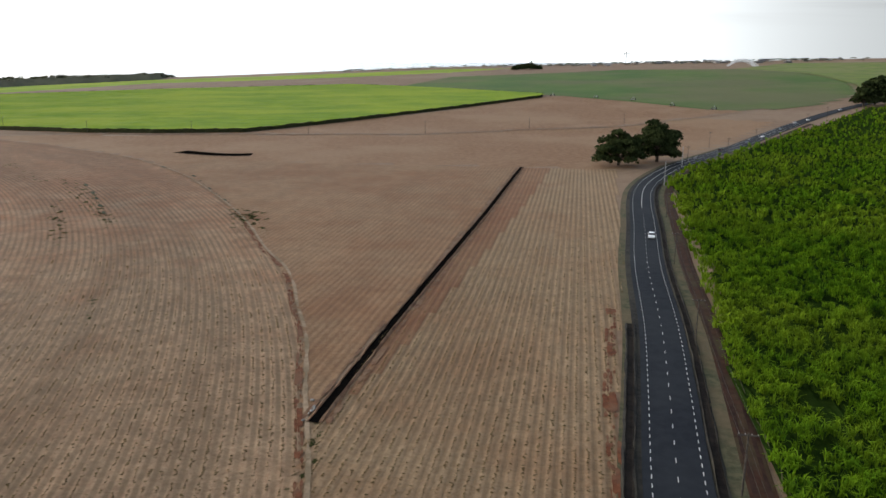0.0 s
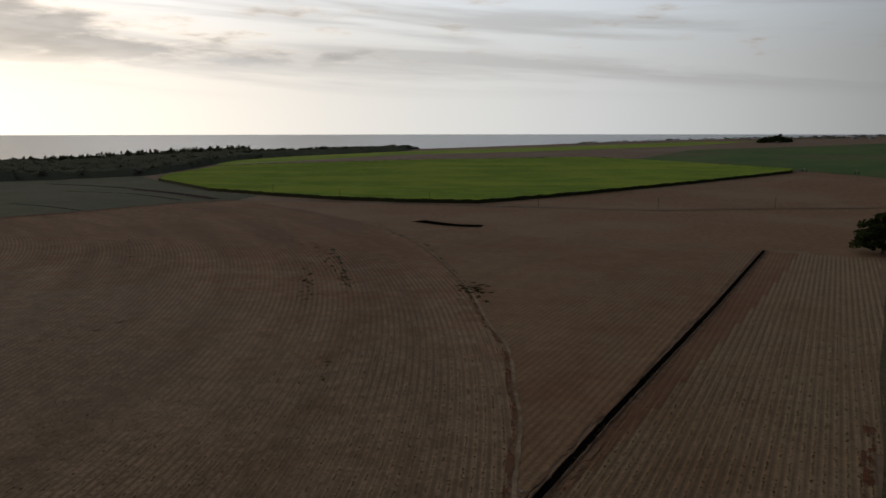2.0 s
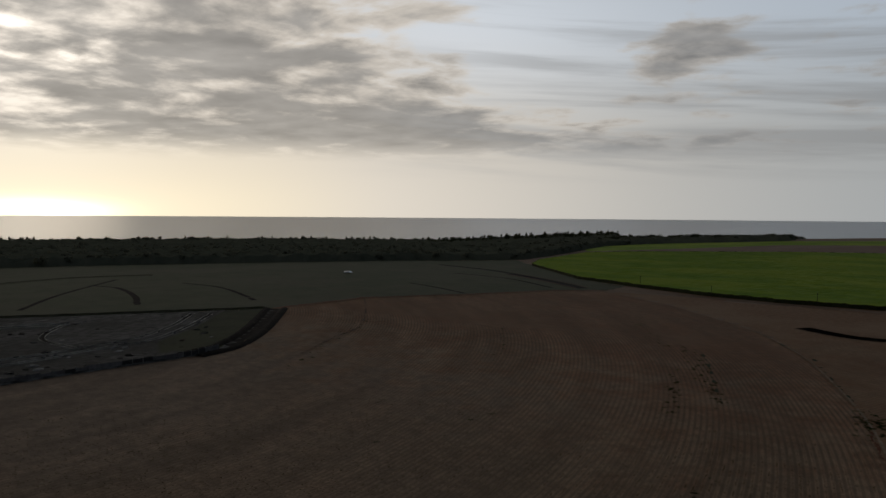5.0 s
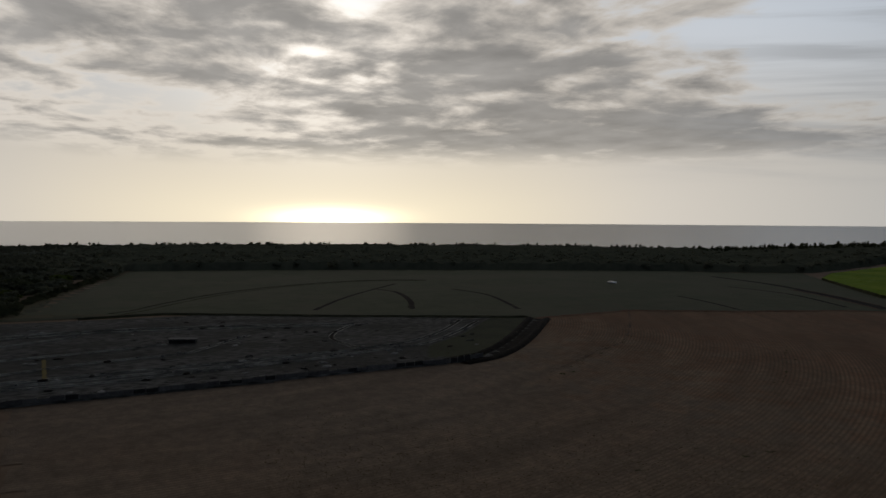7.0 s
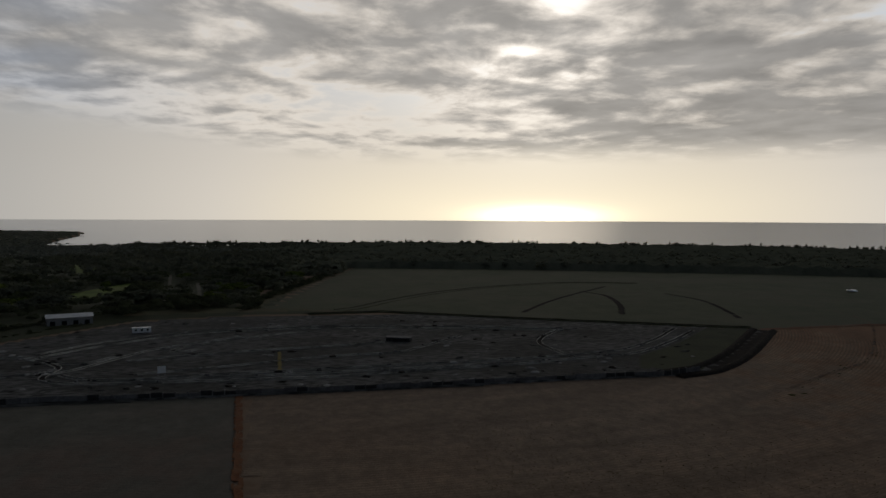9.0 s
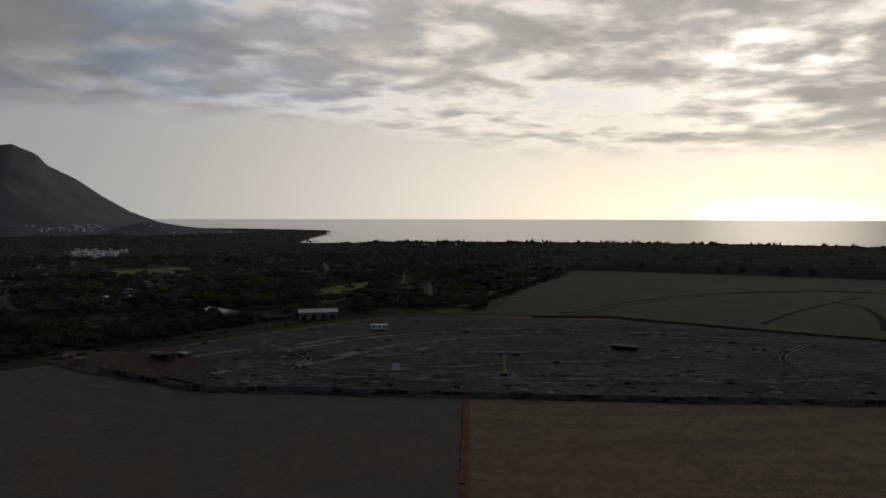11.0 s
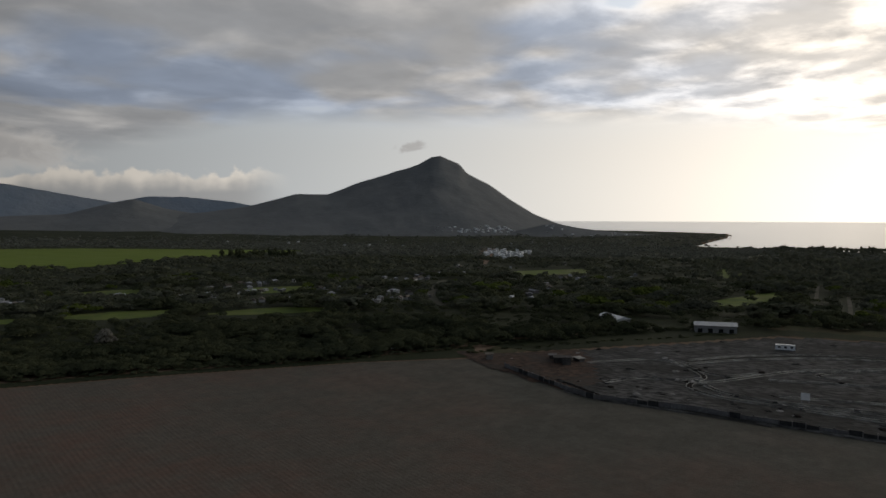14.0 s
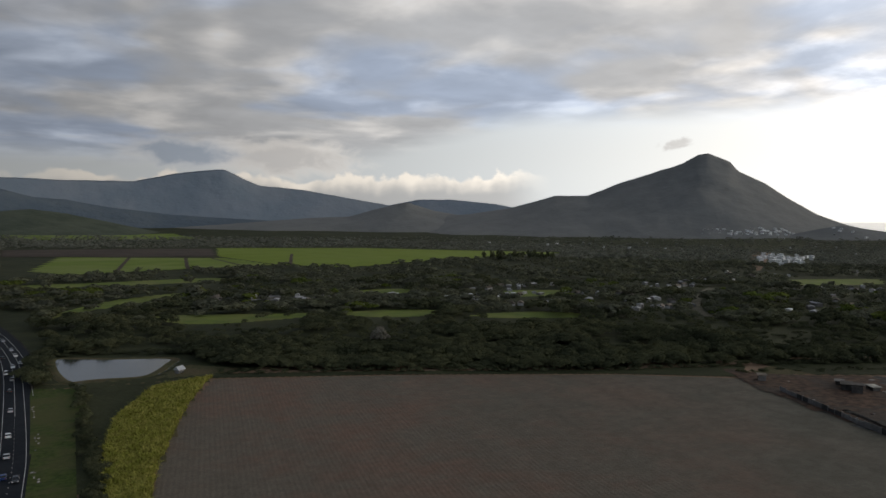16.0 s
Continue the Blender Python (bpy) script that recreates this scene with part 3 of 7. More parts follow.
v, f = polar(np.arange(-60, 124, 2.0), np.concatenate([np.arange(1900, 2900, 250), np.arange(2900, 4971, 115)]), sea_z)
sheet("sea", v, f, M["sea"], "calm grey sea under the low evening sun", "sea", smooth=True)


def inside(x, y, poly):
    x, y = np.asarray(x, float), np.asarray(y, float)
    hit = np.zeros(x.shape, bool)
    for (x0, y0), (x1, y1) in zip(poly, poly[1:] + poly[:1]):
        if y0 != y1:
            hit ^= ((y0 > y) != (y1 > y)) & (x < (x1 - x0) * (y - y0) / (y1 - y0) + x0)
    return hit


def spans(poly, ox, oy, dx, dy):
    """Stretches of the line o + s d inside a polygon."""
    out = []
    for (x0, y0), (x1, y1) in zip(poly, poly[1:] + poly[:1]):
        ex, ey = x1 - x0, y1 - y0
        den = dx * ey - dy * ex
        if abs(den) < 1e-9:
            continue
        u = ((x0 - ox) * dy - (y0 - oy) * dx) / den
        if 0 <= u < 1:
            out.append(((x0 - ox) * ey - (y0 - oy) * ex) / den)
    out.sort()
    return list(zip(out[::2], out[1::2]))


def strips(lines, spacing, dz, amp, prof, rough, seed):
    """Ribbons along lines (lists of x, y, nx, ny, s), one a row, with the profile's heights across."""
    rng = np.random.default_rng(seed)
    V, F, R, A = [], [], [], []
    base, k = 0, len(prof)
    across = np.linspace(-0.5, 0.5, k)
    for row, line in lines:
        line = np.asarray(line)
        n = len(line)
        x = line[:, 0:1] + line[:, 2:3] * across * spacing
        y = line[:, 1:2] + line[:, 3:4] * across * spacing
        jit = rng.normal(0, rough, (n, k)) if rough else 0
        if rough:
            jit[:, 0] = jit[:, -1] = 0
        z = hgt(x, y) + dz + amp * np.asarray(prof)[None, :] + jit
        V.append(np.stack([x, y, z], -1).reshape(-1, 3))
        F.append(grid_faces(n, k)[:, ::-1] + base)
        R.append((row + np.broadcast_to(across, (n, k))).ravel())
        A.append(np.broadcast_to(line[:, 4:5], (n, k)).ravel())
        base += n * k
    return np.concatenate(V), np.concatenate(F), np.concatenate(R), np.concatenate(A)


RIDGE = (0.0, 0.55, 1.0, 0.55, 0.0)


def straight_rows(poly, heading, spacing, step):
    """heading: degrees right of +y."""
    a = radians(heading)
    dx, dy = math.sin(a), math.cos(a)
    nx, ny = dy, -dx
    offs = [x * nx + y * ny for x, y in poly]
    lines = []
    for k in range(int(min(offs) // spacing), int(max(offs) // spacing) + 2):
        for s0, s1 in spans(poly, nx * k * spacing, ny * k * spacing, dx, dy):
            if s1 - s0 > 0.5:
                s = np.linspace(s0, s1, max(2, int((s1 - s0) / step) + 2))
                lines.append((k, np.stack([nx * k * spacing + dx * s, ny * k * spacing + dy * s, 0 * s + nx, 0 * s + ny, s], -1)))
    return lines


def ring_rows(poly, cx, cy, spacing, step):
    lines = []
    rad = [math.hypot(x - cx, y - cy) for x, y in poly]
    lo = 0 if bool(inside(cx, cy, poly)) else min(rad) * 0.6
    for k in range(max(2, int(lo // spacing)), int(max(rad) // spacing) + 1):
        r = k * spacing
        ang = np.linspace(-math.pi, math.pi, max(16, int(2 * math.pi * r / step)))
        x, y = cx + r * np.cos(ang), cy + r * np.sin(ang)
        ok = inside(x, y, poly)
        edges = np.flatnonzero(np.diff(np.concatenate([[0], ok.astype(int), [0]])))
        for a, b in zip(edges[::2], edges[1::2]):
            if b - a > 1:
                g = ang[a:b]
                lines.append((k, np.stack([x[a:b], y[a:b], np.cos(g), np.sin(g), g * r], -1)))
    return lines


def field(name, lines, spacing, dz, amp, material, label, category="field", rough=0.0, seed=1, prof=RIDGE):
    v, f, row, along = strips(lines, spacing, dz, amp, prof, rough, seed)
    return sheet(name, v, f, material, label, category, "stuff", attrs={"row": row, "along": along})


def patch(name, poly, dz, material, label, category="field", heading=0.0, spacing=12.0, kind="structure"):
    """A level sheet over the ground, cut to a polygon."""
    v, f, _, _ = strips(straight_rows(poly, heading, spacing, 5.0), spacing, dz, 0.0, (0, 0), 0, 1)
    return sheet(name, v, f, material, label, category, kind)


def rounded(points, n=8, closed=False):
    """A smooth line through points (Catmull-Rom)."""
    p = [np.array(q, float) for q in points]
    p = [p[-1], *p, p[0], p[1]] if closed else [2 * p[0] - p[1], *p, 2 * p[-1] - p[-2]]
    out = []
    for a, b, c, d in zip(p, p[1:], p[2:], p[3:]):
        for i in range(n):
            t = i / n
            out.append(0.5 * (2 * b + (c - a) * t + (2 * a - 5 * b + 4 * c - d) * t * t + (3 * b - a - 3 * c + d) * t ** 3))
    if not closed:
        out.append(p[-2])
    return np.array(out)


def normals_of(line):
    t = np.gradient(line, axis=0)
    t /= np.linalg.norm(t, axis=1)[:, None]
    return np.stack([t[:, 1], -t[:, 0]], -1)                # to the right of the way


def sweep(line, section, dz):
    """A cross-section (right, up) drawn along a line over the land."""
    nrm, sec = normals_of(line), np.asarray(section, float)
    x = line[:, 0:1] + nrm[:, 0:1] * sec[None, :, 0]
    y = line[:, 1:2] + nrm[:, 1:2] * sec[None, :, 0]
    z = hgt(line[:, 0], line[:, 1])[:, None] + dz + sec[None, :, 1] + 0 * x
    return np.stack([x, y, z], -1).reshape(-1, 3), grid_faces(len(line), len(sec))[:, ::-1]


def resample(line, step):
    d = np.concatenate([[0], np.cumsum(np.linalg.norm(np.diff(line, axis=0), axis=1))])
    s = np.arange(0, d[-1], step)
    return np.stack([np.interp(s, d, line[:, 0]), np.interp(s, d, line[:, 1])], -1), s


# ---- fields ----
ARC = [(-13, 40), (-16, 74), (-21, 101), (-25, 124), (-30, 142), (-34, 158), (-39, 172), (-47, 188), (-60, 220), (-75, 251), (-98, 293), (-112, 316), (-138, 351)]
FIELD_A = [(-14, 8)] + ARC + [(-165, 380), (-230, 432), (-311, 477), (-340, 451), (-361, 380), (-391, 316), (-386, 245), (-383, 238), (-285, 155), (-277, 134),
                             (-274, 92), (-268, 28), (-264, -25), (-172, -14)]
FIELD_C = [(-264, -27), (-172, -16), (-14, 6), (-10, -10), (-22, -80), (-35, -140), (-44, -195), (-50, -218), (-73, -285), (-94, -327), (-166, -291),
           (-253, -238), (-293, -204), (-275, -160), (-258, -124), (-263, -86)]
FIELD_M = ARC + [(-120, 372), (-60, 352), (34, 340), (-19, 93)]
FIELD_R = [(-18.5, 91), (38, 340), (78, 332), (60, 250), (48, 190), (31.5, 124), (26, 101), (20.4, 76), (11.8, 35), (-14, 40), (-17, 74)]
CENTRE_A = (-528, -8)
M["straw_a"] = row_mat("cut_cane_straw", (0.305, 0.208, 0.128), (0.228, 0.142, 0.085), (0.208, 0.102, 0.053), (0.082, 0.058, 0.031), 0.35, 0.85, north=0.7, west=(-230, -50, 0.25, (0.135, 0.106, 0.083), (0.190, 0.146, 0.113)))
M["straw_c"] = row_mat("cut_cane_dark", (0.142, 0.121, 0.094), (0.108, 0.092, 0.071), (0.155, 0.098, 0.072), (0.07, 0.062, 0.044), 0.95, 0.24, west=(-260, -120, 0.2, (0.080, 0.080, 0.063), (0.115, 0.112, 0.09)))
M["straw_m"] = row_mat("cut_cane_soil", (0.268, 0.168, 0.094), (0.195, 0.112, 0.060), (0.190, 0.088, 0.041), (0.095, 0.052, 0.028), 0.7, 0.5)
M["straw_r"] = row_mat("cut_cane_pale", (0.298, 0.208, 0.123), (0.228, 0.146, 0.081), (0.215, 0.108, 0.053), (0.098, 0.064, 0.035), 0.55, 0.8)
M["straw_red"] = row_mat("cut_cane_red", (0.245, 0.142, 0.076), (0.190, 0.100, 0.052), (0.178, 0.074, 0.035), (0.105, 0.052, 0.028), 0.95, 0.7)
field("harvested_field", ring_rows(FIELD_A, *CENTRE_A, 1.55, 5.0), 1.55, 0.10, 0.03, M["straw_a"], "harvested cane field with curved straw-covered rows", rough=0.008, seed=2)
field("harvested_field", straight_rows(FIELD_C, 14, 1.55, 6.0), 1.55, 0.10, 0.03, M["straw_c"], "harvested cane field of dull brown stubble rows", rough=0.008, seed=3)
field("harvested_field", straight_rows(FIELD_M, 11, 1.55, 5.0), 1.55, 0.10, 0.04, M["straw_m"], "harvested wedge field of reddish soil and straw", rough=0.008, seed=4)
field("harvested_field", straight_rows(FIELD_R, 10.2, 1.55, 4.0), 1.55, 0.05, 0.06, M["straw_r"], "harvested field of pale straw rows beside the road", rough=0.008, seed=5)
field("harvested_rows", straight_rows([(-16.8, 92), (37.5, 339.5), (49, 337), (31, 262), (11, 185), (-9, 112)], 10.2, 1.55, 4.0), 1.55, 0.09, 0.06, M["straw_red"], "reddish bare rows beside the trench", rough=0.008, seed=15)
patch("bare_field", [(-311, 479), (-230, 434), (-165, 382), (-138, 353), (-60, 354), (34, 342), (80, 334), (92, 350), (120, 385), (165, 440), (250, 570), (203, 606), (130, 548), (58, 527), (-13, 494), (-160, 489)],
      0.06, M["bare"], "bare smooth tan field between the harvested plots", heading=80)
patch("bare_field", [(-310, 522), (-241, 498), (-135, 503), (-13, 498), (58, 531), (130, 552), (203, 612), (263, 655), (234, 670), (194, 752), (135, 841), (109, 829), (-40, 637), (-95, 560), (-135, 508)],
      0.06, M["bare"], "bare brown field behind the farm track", heading=40)
FIELD_B = [(-507, -38), (-483, 37), (-384, 240), (-393, 316), (-361, 382), (-340, 453), (-312, 480), (-318, 520), (-390, 556), (-547, 690), (-648, 781), (-768, 694), (-848, 483), (-941, 208), (-985, 32), (-813, 6)]
patch("young_crop_field", FIELD_B, 0.26, M["young"], "grey-green young crop field crossed by wheel tracks", heading=70)
DARKGREEN = [(-66, 1040), (113, 865), (135, 841), (194, 752), (234, 670), (263, 655), (335, 683), (430, 784), (498, 936), (539, 1143), (497, 1301), (323, 1381), (15, 1283)]
patch("young_crop_field", DARKGREEN, 0.25, M["young_green"], "dull green young crop field on the rise", heading=60)
patch("brown_plain", [(-664, 980), (-502, 1050), (-186, 1140), (-96, 1106), (15, 1283), (323, 1381), (420, 1400), (540, 1300), (620, 1420), (560, 1640), (150, 1600), (12, 1428), (-194, 1360), (-506, 1328), (-620, 1126), (-720, 1050)], 0.2, M["soil"], "brown fallow field before the coastal strip", "field", heading=60)
patch("meadow", [(497, 1303), (541, 1143), (500, 936), (470, 850), (620, 850), (760, 1000), (800, 1300), (640, 1420)], 0.3, M["meadow"], "bright green meadow on the inland rise", heading=60)
patch("meadow", [(-708, 1034), (-622, 1128), (-508, 1330), (-194, 1362), (10, 1431), (140, 1548), (11, 1575), (-220, 1535), (-573, 1490), (-743, 1345), (-849, 1235)], 0.3, M["cane_far"], "narrow bright green strip near the coast", heading=60)


def canopy(name, poly, height, material, label, side=None, spacing=3.0, amp=0.5, heading=30, rough=0.3, seed=7):
    """A tall dense crop: a rough top and a stalk wall round it."""
    crop = tagged(new(name), label, "crop field", "", "stuff")
    v, f, _, _ = strips(straight_rows(poly, heading, spacing, spacing * 1.6), spacing, height, amp, (0, 0.7, 0.4, 0.9, 0), rough, seed)
    part_mesh("crop_top", mesh_of("crop_top", v, f, material), crop)
    line, _ = resample(np.array(poly + poly[:1], float), 4.0)
    rng = np.random.default_rng(seed)
    z0 = hgt(line[:, 0], line[:, 1])
    lean = rng.normal(0, 0.35, line.shape)
    v = np.concatenate([np.column_stack([line, z0 - 0.1]), np.column_stack([line + lean, z0 + height + rng.uniform(-0.2, 0.5, len(line))])])
    n = len(line)
    i = np.arange(n)
    f = np.stack([i, (i + 1) % n, (i + 1) % n + n, i + n], -1)
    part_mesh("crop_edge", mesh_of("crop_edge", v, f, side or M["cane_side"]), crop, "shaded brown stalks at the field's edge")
    return crop


GREEN = [(-547, 688), (-470, 622), (-390, 556), (-308, 522), (-243, 503), (-190, 500), (-135, 507), (-95, 562), (-40, 640), (36, 738), (109, 832), (113, 858), (40, 930), (-66, 1040), (-135, 1104), (-392, 1080), (-502, 1041), (-620, 1000), (-664, 965), (-600, 770)]
canopy("cane_field", GREEN, 2.6, M["cane_far"], "bright green standing cane field with dark edge", spacing=4.0, amp=0.12, rough=0.10)
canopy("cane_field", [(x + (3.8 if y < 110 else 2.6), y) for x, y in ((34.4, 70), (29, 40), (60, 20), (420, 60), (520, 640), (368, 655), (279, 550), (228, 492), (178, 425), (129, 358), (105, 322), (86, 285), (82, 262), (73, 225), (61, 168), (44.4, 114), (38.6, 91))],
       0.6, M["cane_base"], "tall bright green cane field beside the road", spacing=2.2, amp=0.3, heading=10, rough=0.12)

# ---- roads and tracks ----
ROAD = [(4, -620), (-10, -520), (-17, -440), (-18.5, -390), (-17.6, -330), (-15.4, -257), (-13, -219), (-7, -150), (0, -100), (7, -50), (14, 5), (20.5, 45), (27, 75), (33.5, 101), (40.5, 130), (49, 171), (60, 216), (69, 254), (78, 284), (91, 313), (108, 343),
        (131, 375), (165, 421), (208, 485), (258, 551), (316, 620), (379, 683), (450, 745), (560, 830)]
road_line, road_s = resample(rounded(ROAD, 10), 4.0)
half = np.interp(road_line[:, 1], [-640, -440, -390, -330, -250, 1000], [11, 10.5, 7.5, 5.4, 4.2, 3.75])
nrm = normals_of(road_line)


def ribbon(line, left, right, dz, camber=0.0):
    n = normals_of(line)
    a, b = line + n * np.reshape(left, (-1, 1)), line + n * np.reshape(right, (-1, 1))
    c = (a + b) / 2
    z = hgt(line[:, 0], line[:, 1]) + dz
    v = np.stack([np.column_stack([a, z]), np.column_stack([c, z + camber]), np.column_stack([b, z])], 1).reshape(-1, 3)
    return v, grid_faces(len(line), 3)[:, ::-1]


v, f = ribbon(road_line, -half, np.where(road_line[:, 1] < -250, 4.6, 4.0) + 0 * half, 0.32, 0.05)
road = sheet("road", v, f, M["asphalt"], "dark asphalt two-lane road with white lines", "road")
v, f = ribbon(road_line, -half - 1.2, half * 0 + 5.4, 0.16)
sheet("road_shoulder", v, f, M["shoulder"], "dark gravel shoulder along the asphalt road", "road shoulder")
v, f = ribbon(road_line[(road_line[:, 1] > -360) & (road_line[:, 1] < 420)], -7.0, 8.0, 0.12)
sheet("verge", v, f, M["verge_grass"], "dry grass verge beside the road", "verge")


def hill(name, profile, r_mid, depth, material, label, base=SEA_Z - 6, seed=1, rug=0.06, foot=0.0):
    """A range of hills: crest heights (degrees left of +y, degrees up from eye height) at a distance, with spurs down to the plain. Gives back its height at a place."""
    order = np.argsort([p[0] for p in profile])
    pa, pe = np.array([profile[i][0] for i in order]), np.array([profile[i][1] for i in order])
    az = np.arange(pa[0], pa[-1], 0.22)
    sharp = 66 + np.tan(np.radians(np.interp(az, pa, pe))) * r_mid
    kernel = np.exp(-0.5 * (np.arange(-18, 19) / 7.0) ** 2)
    soft = np.convolve(np.pad(sharp, 18, mode="edge"), kernel / kernel.sum(), mode="valid")

    def height(a, q):
        w = min(1.0, abs(q) * 2.6)
        c = float(np.interp(a, az, sharp)) * (1 - w) + float(np.interp(a, az, soft)) * w
        fall = (1 - abs(q)) ** 1.25 if q < 0 else (1 - q) ** 1.6
        r = r_mid + q * depth * (1.0 if q < 0 else 0.5)
        x, y = -math.sin(radians(a)) * r, math.cos(radians(a)) * r
        spur = noise.fractal((x / 330 + seed * 17.3, y / 330, 0.0), 0.8, 2.0, 5) * rug * (c - base) * 4 * abs(q) * (1 - abs(q))
        crag = noise.fractal((x / 90, y / 90, seed * 17.3), 0.9, 2.0, 4) * (c - base) * 0.008
        return (x, y, base + (c - base) * fall + spur + crag)

    u = np.concatenate([np.linspace(-1, 0, 30), np.linspace(0.12, 1, 8)])
    sheet(name, [height(a, q) for a in az for q in u], grid_faces(len(az), len(u)), material, label, "mountain", smooth=True)
    return lambda a, r: height(a, (r - r_mid) / depth)


PEAK = [(150.0, -0.9), (148.5, 0.10), (146.3, 0.23), (143.3, 0.65), (139.6, 1.63), (137.3, 1.61), (134.8, 2.56), (132.2, 3.35), (130.4, 3.89), (129.3, 4.52), (128.7, 4.60), (127.2, 3.95), (126.6, 3.23), (124.9, 2.4), (123.2, 1.18), (121.5, 0.15), (119.7, -0.55), (118.5, -0.85), (117.0, -1.05), (114.8, -1.22), (112, -1.4), (108, -1.7)]
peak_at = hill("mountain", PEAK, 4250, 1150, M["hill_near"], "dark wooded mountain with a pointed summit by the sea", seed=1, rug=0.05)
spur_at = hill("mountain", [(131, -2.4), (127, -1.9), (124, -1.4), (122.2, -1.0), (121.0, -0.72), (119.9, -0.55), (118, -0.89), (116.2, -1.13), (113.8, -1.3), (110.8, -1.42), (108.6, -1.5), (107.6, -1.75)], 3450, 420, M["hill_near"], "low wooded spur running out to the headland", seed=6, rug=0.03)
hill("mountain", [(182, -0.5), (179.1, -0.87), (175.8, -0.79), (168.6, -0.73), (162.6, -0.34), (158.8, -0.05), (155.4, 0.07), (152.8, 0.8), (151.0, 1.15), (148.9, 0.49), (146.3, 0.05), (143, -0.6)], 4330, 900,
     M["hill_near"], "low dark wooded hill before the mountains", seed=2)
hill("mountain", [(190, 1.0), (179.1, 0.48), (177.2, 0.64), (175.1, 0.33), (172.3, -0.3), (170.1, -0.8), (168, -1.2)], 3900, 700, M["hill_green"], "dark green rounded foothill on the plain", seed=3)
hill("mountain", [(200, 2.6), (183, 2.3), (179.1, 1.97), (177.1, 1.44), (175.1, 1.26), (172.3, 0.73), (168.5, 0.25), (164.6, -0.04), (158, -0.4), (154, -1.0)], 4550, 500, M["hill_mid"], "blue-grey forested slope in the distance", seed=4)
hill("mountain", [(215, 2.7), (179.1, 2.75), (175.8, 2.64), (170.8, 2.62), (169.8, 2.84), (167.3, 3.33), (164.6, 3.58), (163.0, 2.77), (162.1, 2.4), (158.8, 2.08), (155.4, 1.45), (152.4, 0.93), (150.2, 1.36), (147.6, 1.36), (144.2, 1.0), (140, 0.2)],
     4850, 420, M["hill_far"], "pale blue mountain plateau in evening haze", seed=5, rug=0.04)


# ---- leaves, trees, woods ----
def leaf_cloud(n, lobes, size, rng, up=0.35, shell=0.72, stray=0.55):
    """n leafy sprays over a cluster of rounded lobes (x, y, z, rx, ry, rz)."""
    lobes = np.array(lobes, float)
    w = lobes[:, 3] * lobes[:, 4]
    pick = rng.choice(len(lobes), n, p=w / w.sum())
    d = rng.normal(size=(n, 3))
    d[:, 2] = np.where(d[:, 2] < -0.6 * np.abs(d[:, 0]), -d[:, 2], d[:, 2])
    d /= np.linalg.norm(d, axis=1)[:, None]
    c = lobes[pick, :3] + d * lobes[pick, 3:] * rng.uniform(shell, 1.08, (n, 1))
    nn = d + rng.normal(0, stray, (n, 3)) + [0, 0, up]
    nn /= np.linalg.norm(nn, axis=1)[:, None]
    a = np.cross(nn, rng.normal(size=(n, 3)))
    a /= np.linalg.norm(a, axis=1)[:, None]
    b = np.cross(nn, a)
    s = size * rng.uniform(0.6, 1.35, (n, 1))
    a, b = a * s, b * s * rng.uniform(0.5, 0.9, (n, 1))
    v = np.stack([c - a, c - b * 0.9, c + a, c + b * 1.1 - nn * s * 0.25], 1).reshape(-1, 3)
    return v, np.arange(4 * n).reshape(n, 4)


def tree_shapes(count, quads, size, rng, wide=1.0, up=0.35):
    """Crowns about 1 high and wide, to be set out in numbers."""
    out = []
    for _ in range(count):
        k = rng.integers(3, 6)
        lobes = [(*rng.uniform(-0.28, 0.28, 2) * wide, rng.uniform(0.45, 0.72), *(rng.uniform(0.22, 0.36, 2) * wide), rng.uniform(0.2, 0.3)) for _ in range(k)]
        out.append(leaf_cloud(quads, lobes, size, rng, up, stray=0.3))
    return out


def scatter(name, shapes, places, material, label, category="woodland"):
    """Many far crowns as one mass. places: x, y, height, width."""
    V, F, base = [], [], 0
    rng = np.random.default_rng(len(places))
    for x, y, h, w in places:
        sv, sf = shapes[rng.integers(len(shapes))]
        a = rng.uniform(0, 6.28)
        c, s = math.cos(a), math.sin(a)
        V.append(np.stack([x + (sv[:, 0] * c - sv[:, 1] * s) * w, y + (sv[:, 0] * s + sv[:, 1] * c) * w, float(hgt(x, y)) - 0.3 + sv[:, 2] * h], -1))
        F.append(sf + base)
        base += len(sv)
    return sheet(name, np.concatenate(V), np.concatenate(F), material, label, category, "stuff")


def bumpy(x, y, h):
    out = np.empty(x.size)
    for i, (a, b) in enumerate(zip(x.ravel(), y.ravel())):
        out[i] = noise.fractal((a / 17, b / 17, 1.0), 0.7, 2.0, 3)
    h = h * np.clip(1.0 - (azimuth(x, y) - 88) / 13, 0.12, 1.0)
    return hgt(x, y) + h + out.reshape(x.shape) * h * 0.55


rng = np.random.default_rng(11)
far_shapes = tree_shapes(7, 46, 0.17, rng, 1.25)
mid_shapes = tree_shapes(8, 150, 0.105, rng, 1.25)
fine_shapes = tree_shapes(6, 420, 0.065, rng, 1.25)

COAST = [(-560, 1515), (-743, 1360), (-806, 1240), (-765, 1120), (-700, 960), (-648, 800), (-768, 705), (-850, 490), (-945, 208), (-990, 25), (-700, -5), (-640, -60), (-760, -190), (-1000, -330), (-1500, -420), (-2440, -640), (-2500, -420), (-2490, 350), (-2180, 1220), (-1500, 1900), (-900, 2200), (-690, 1960)]


def coast_inside(x, y):
    return inside(x, y, COAST) & (np.hypot(x, y) < shore(azimuth(x, y)) - 15)


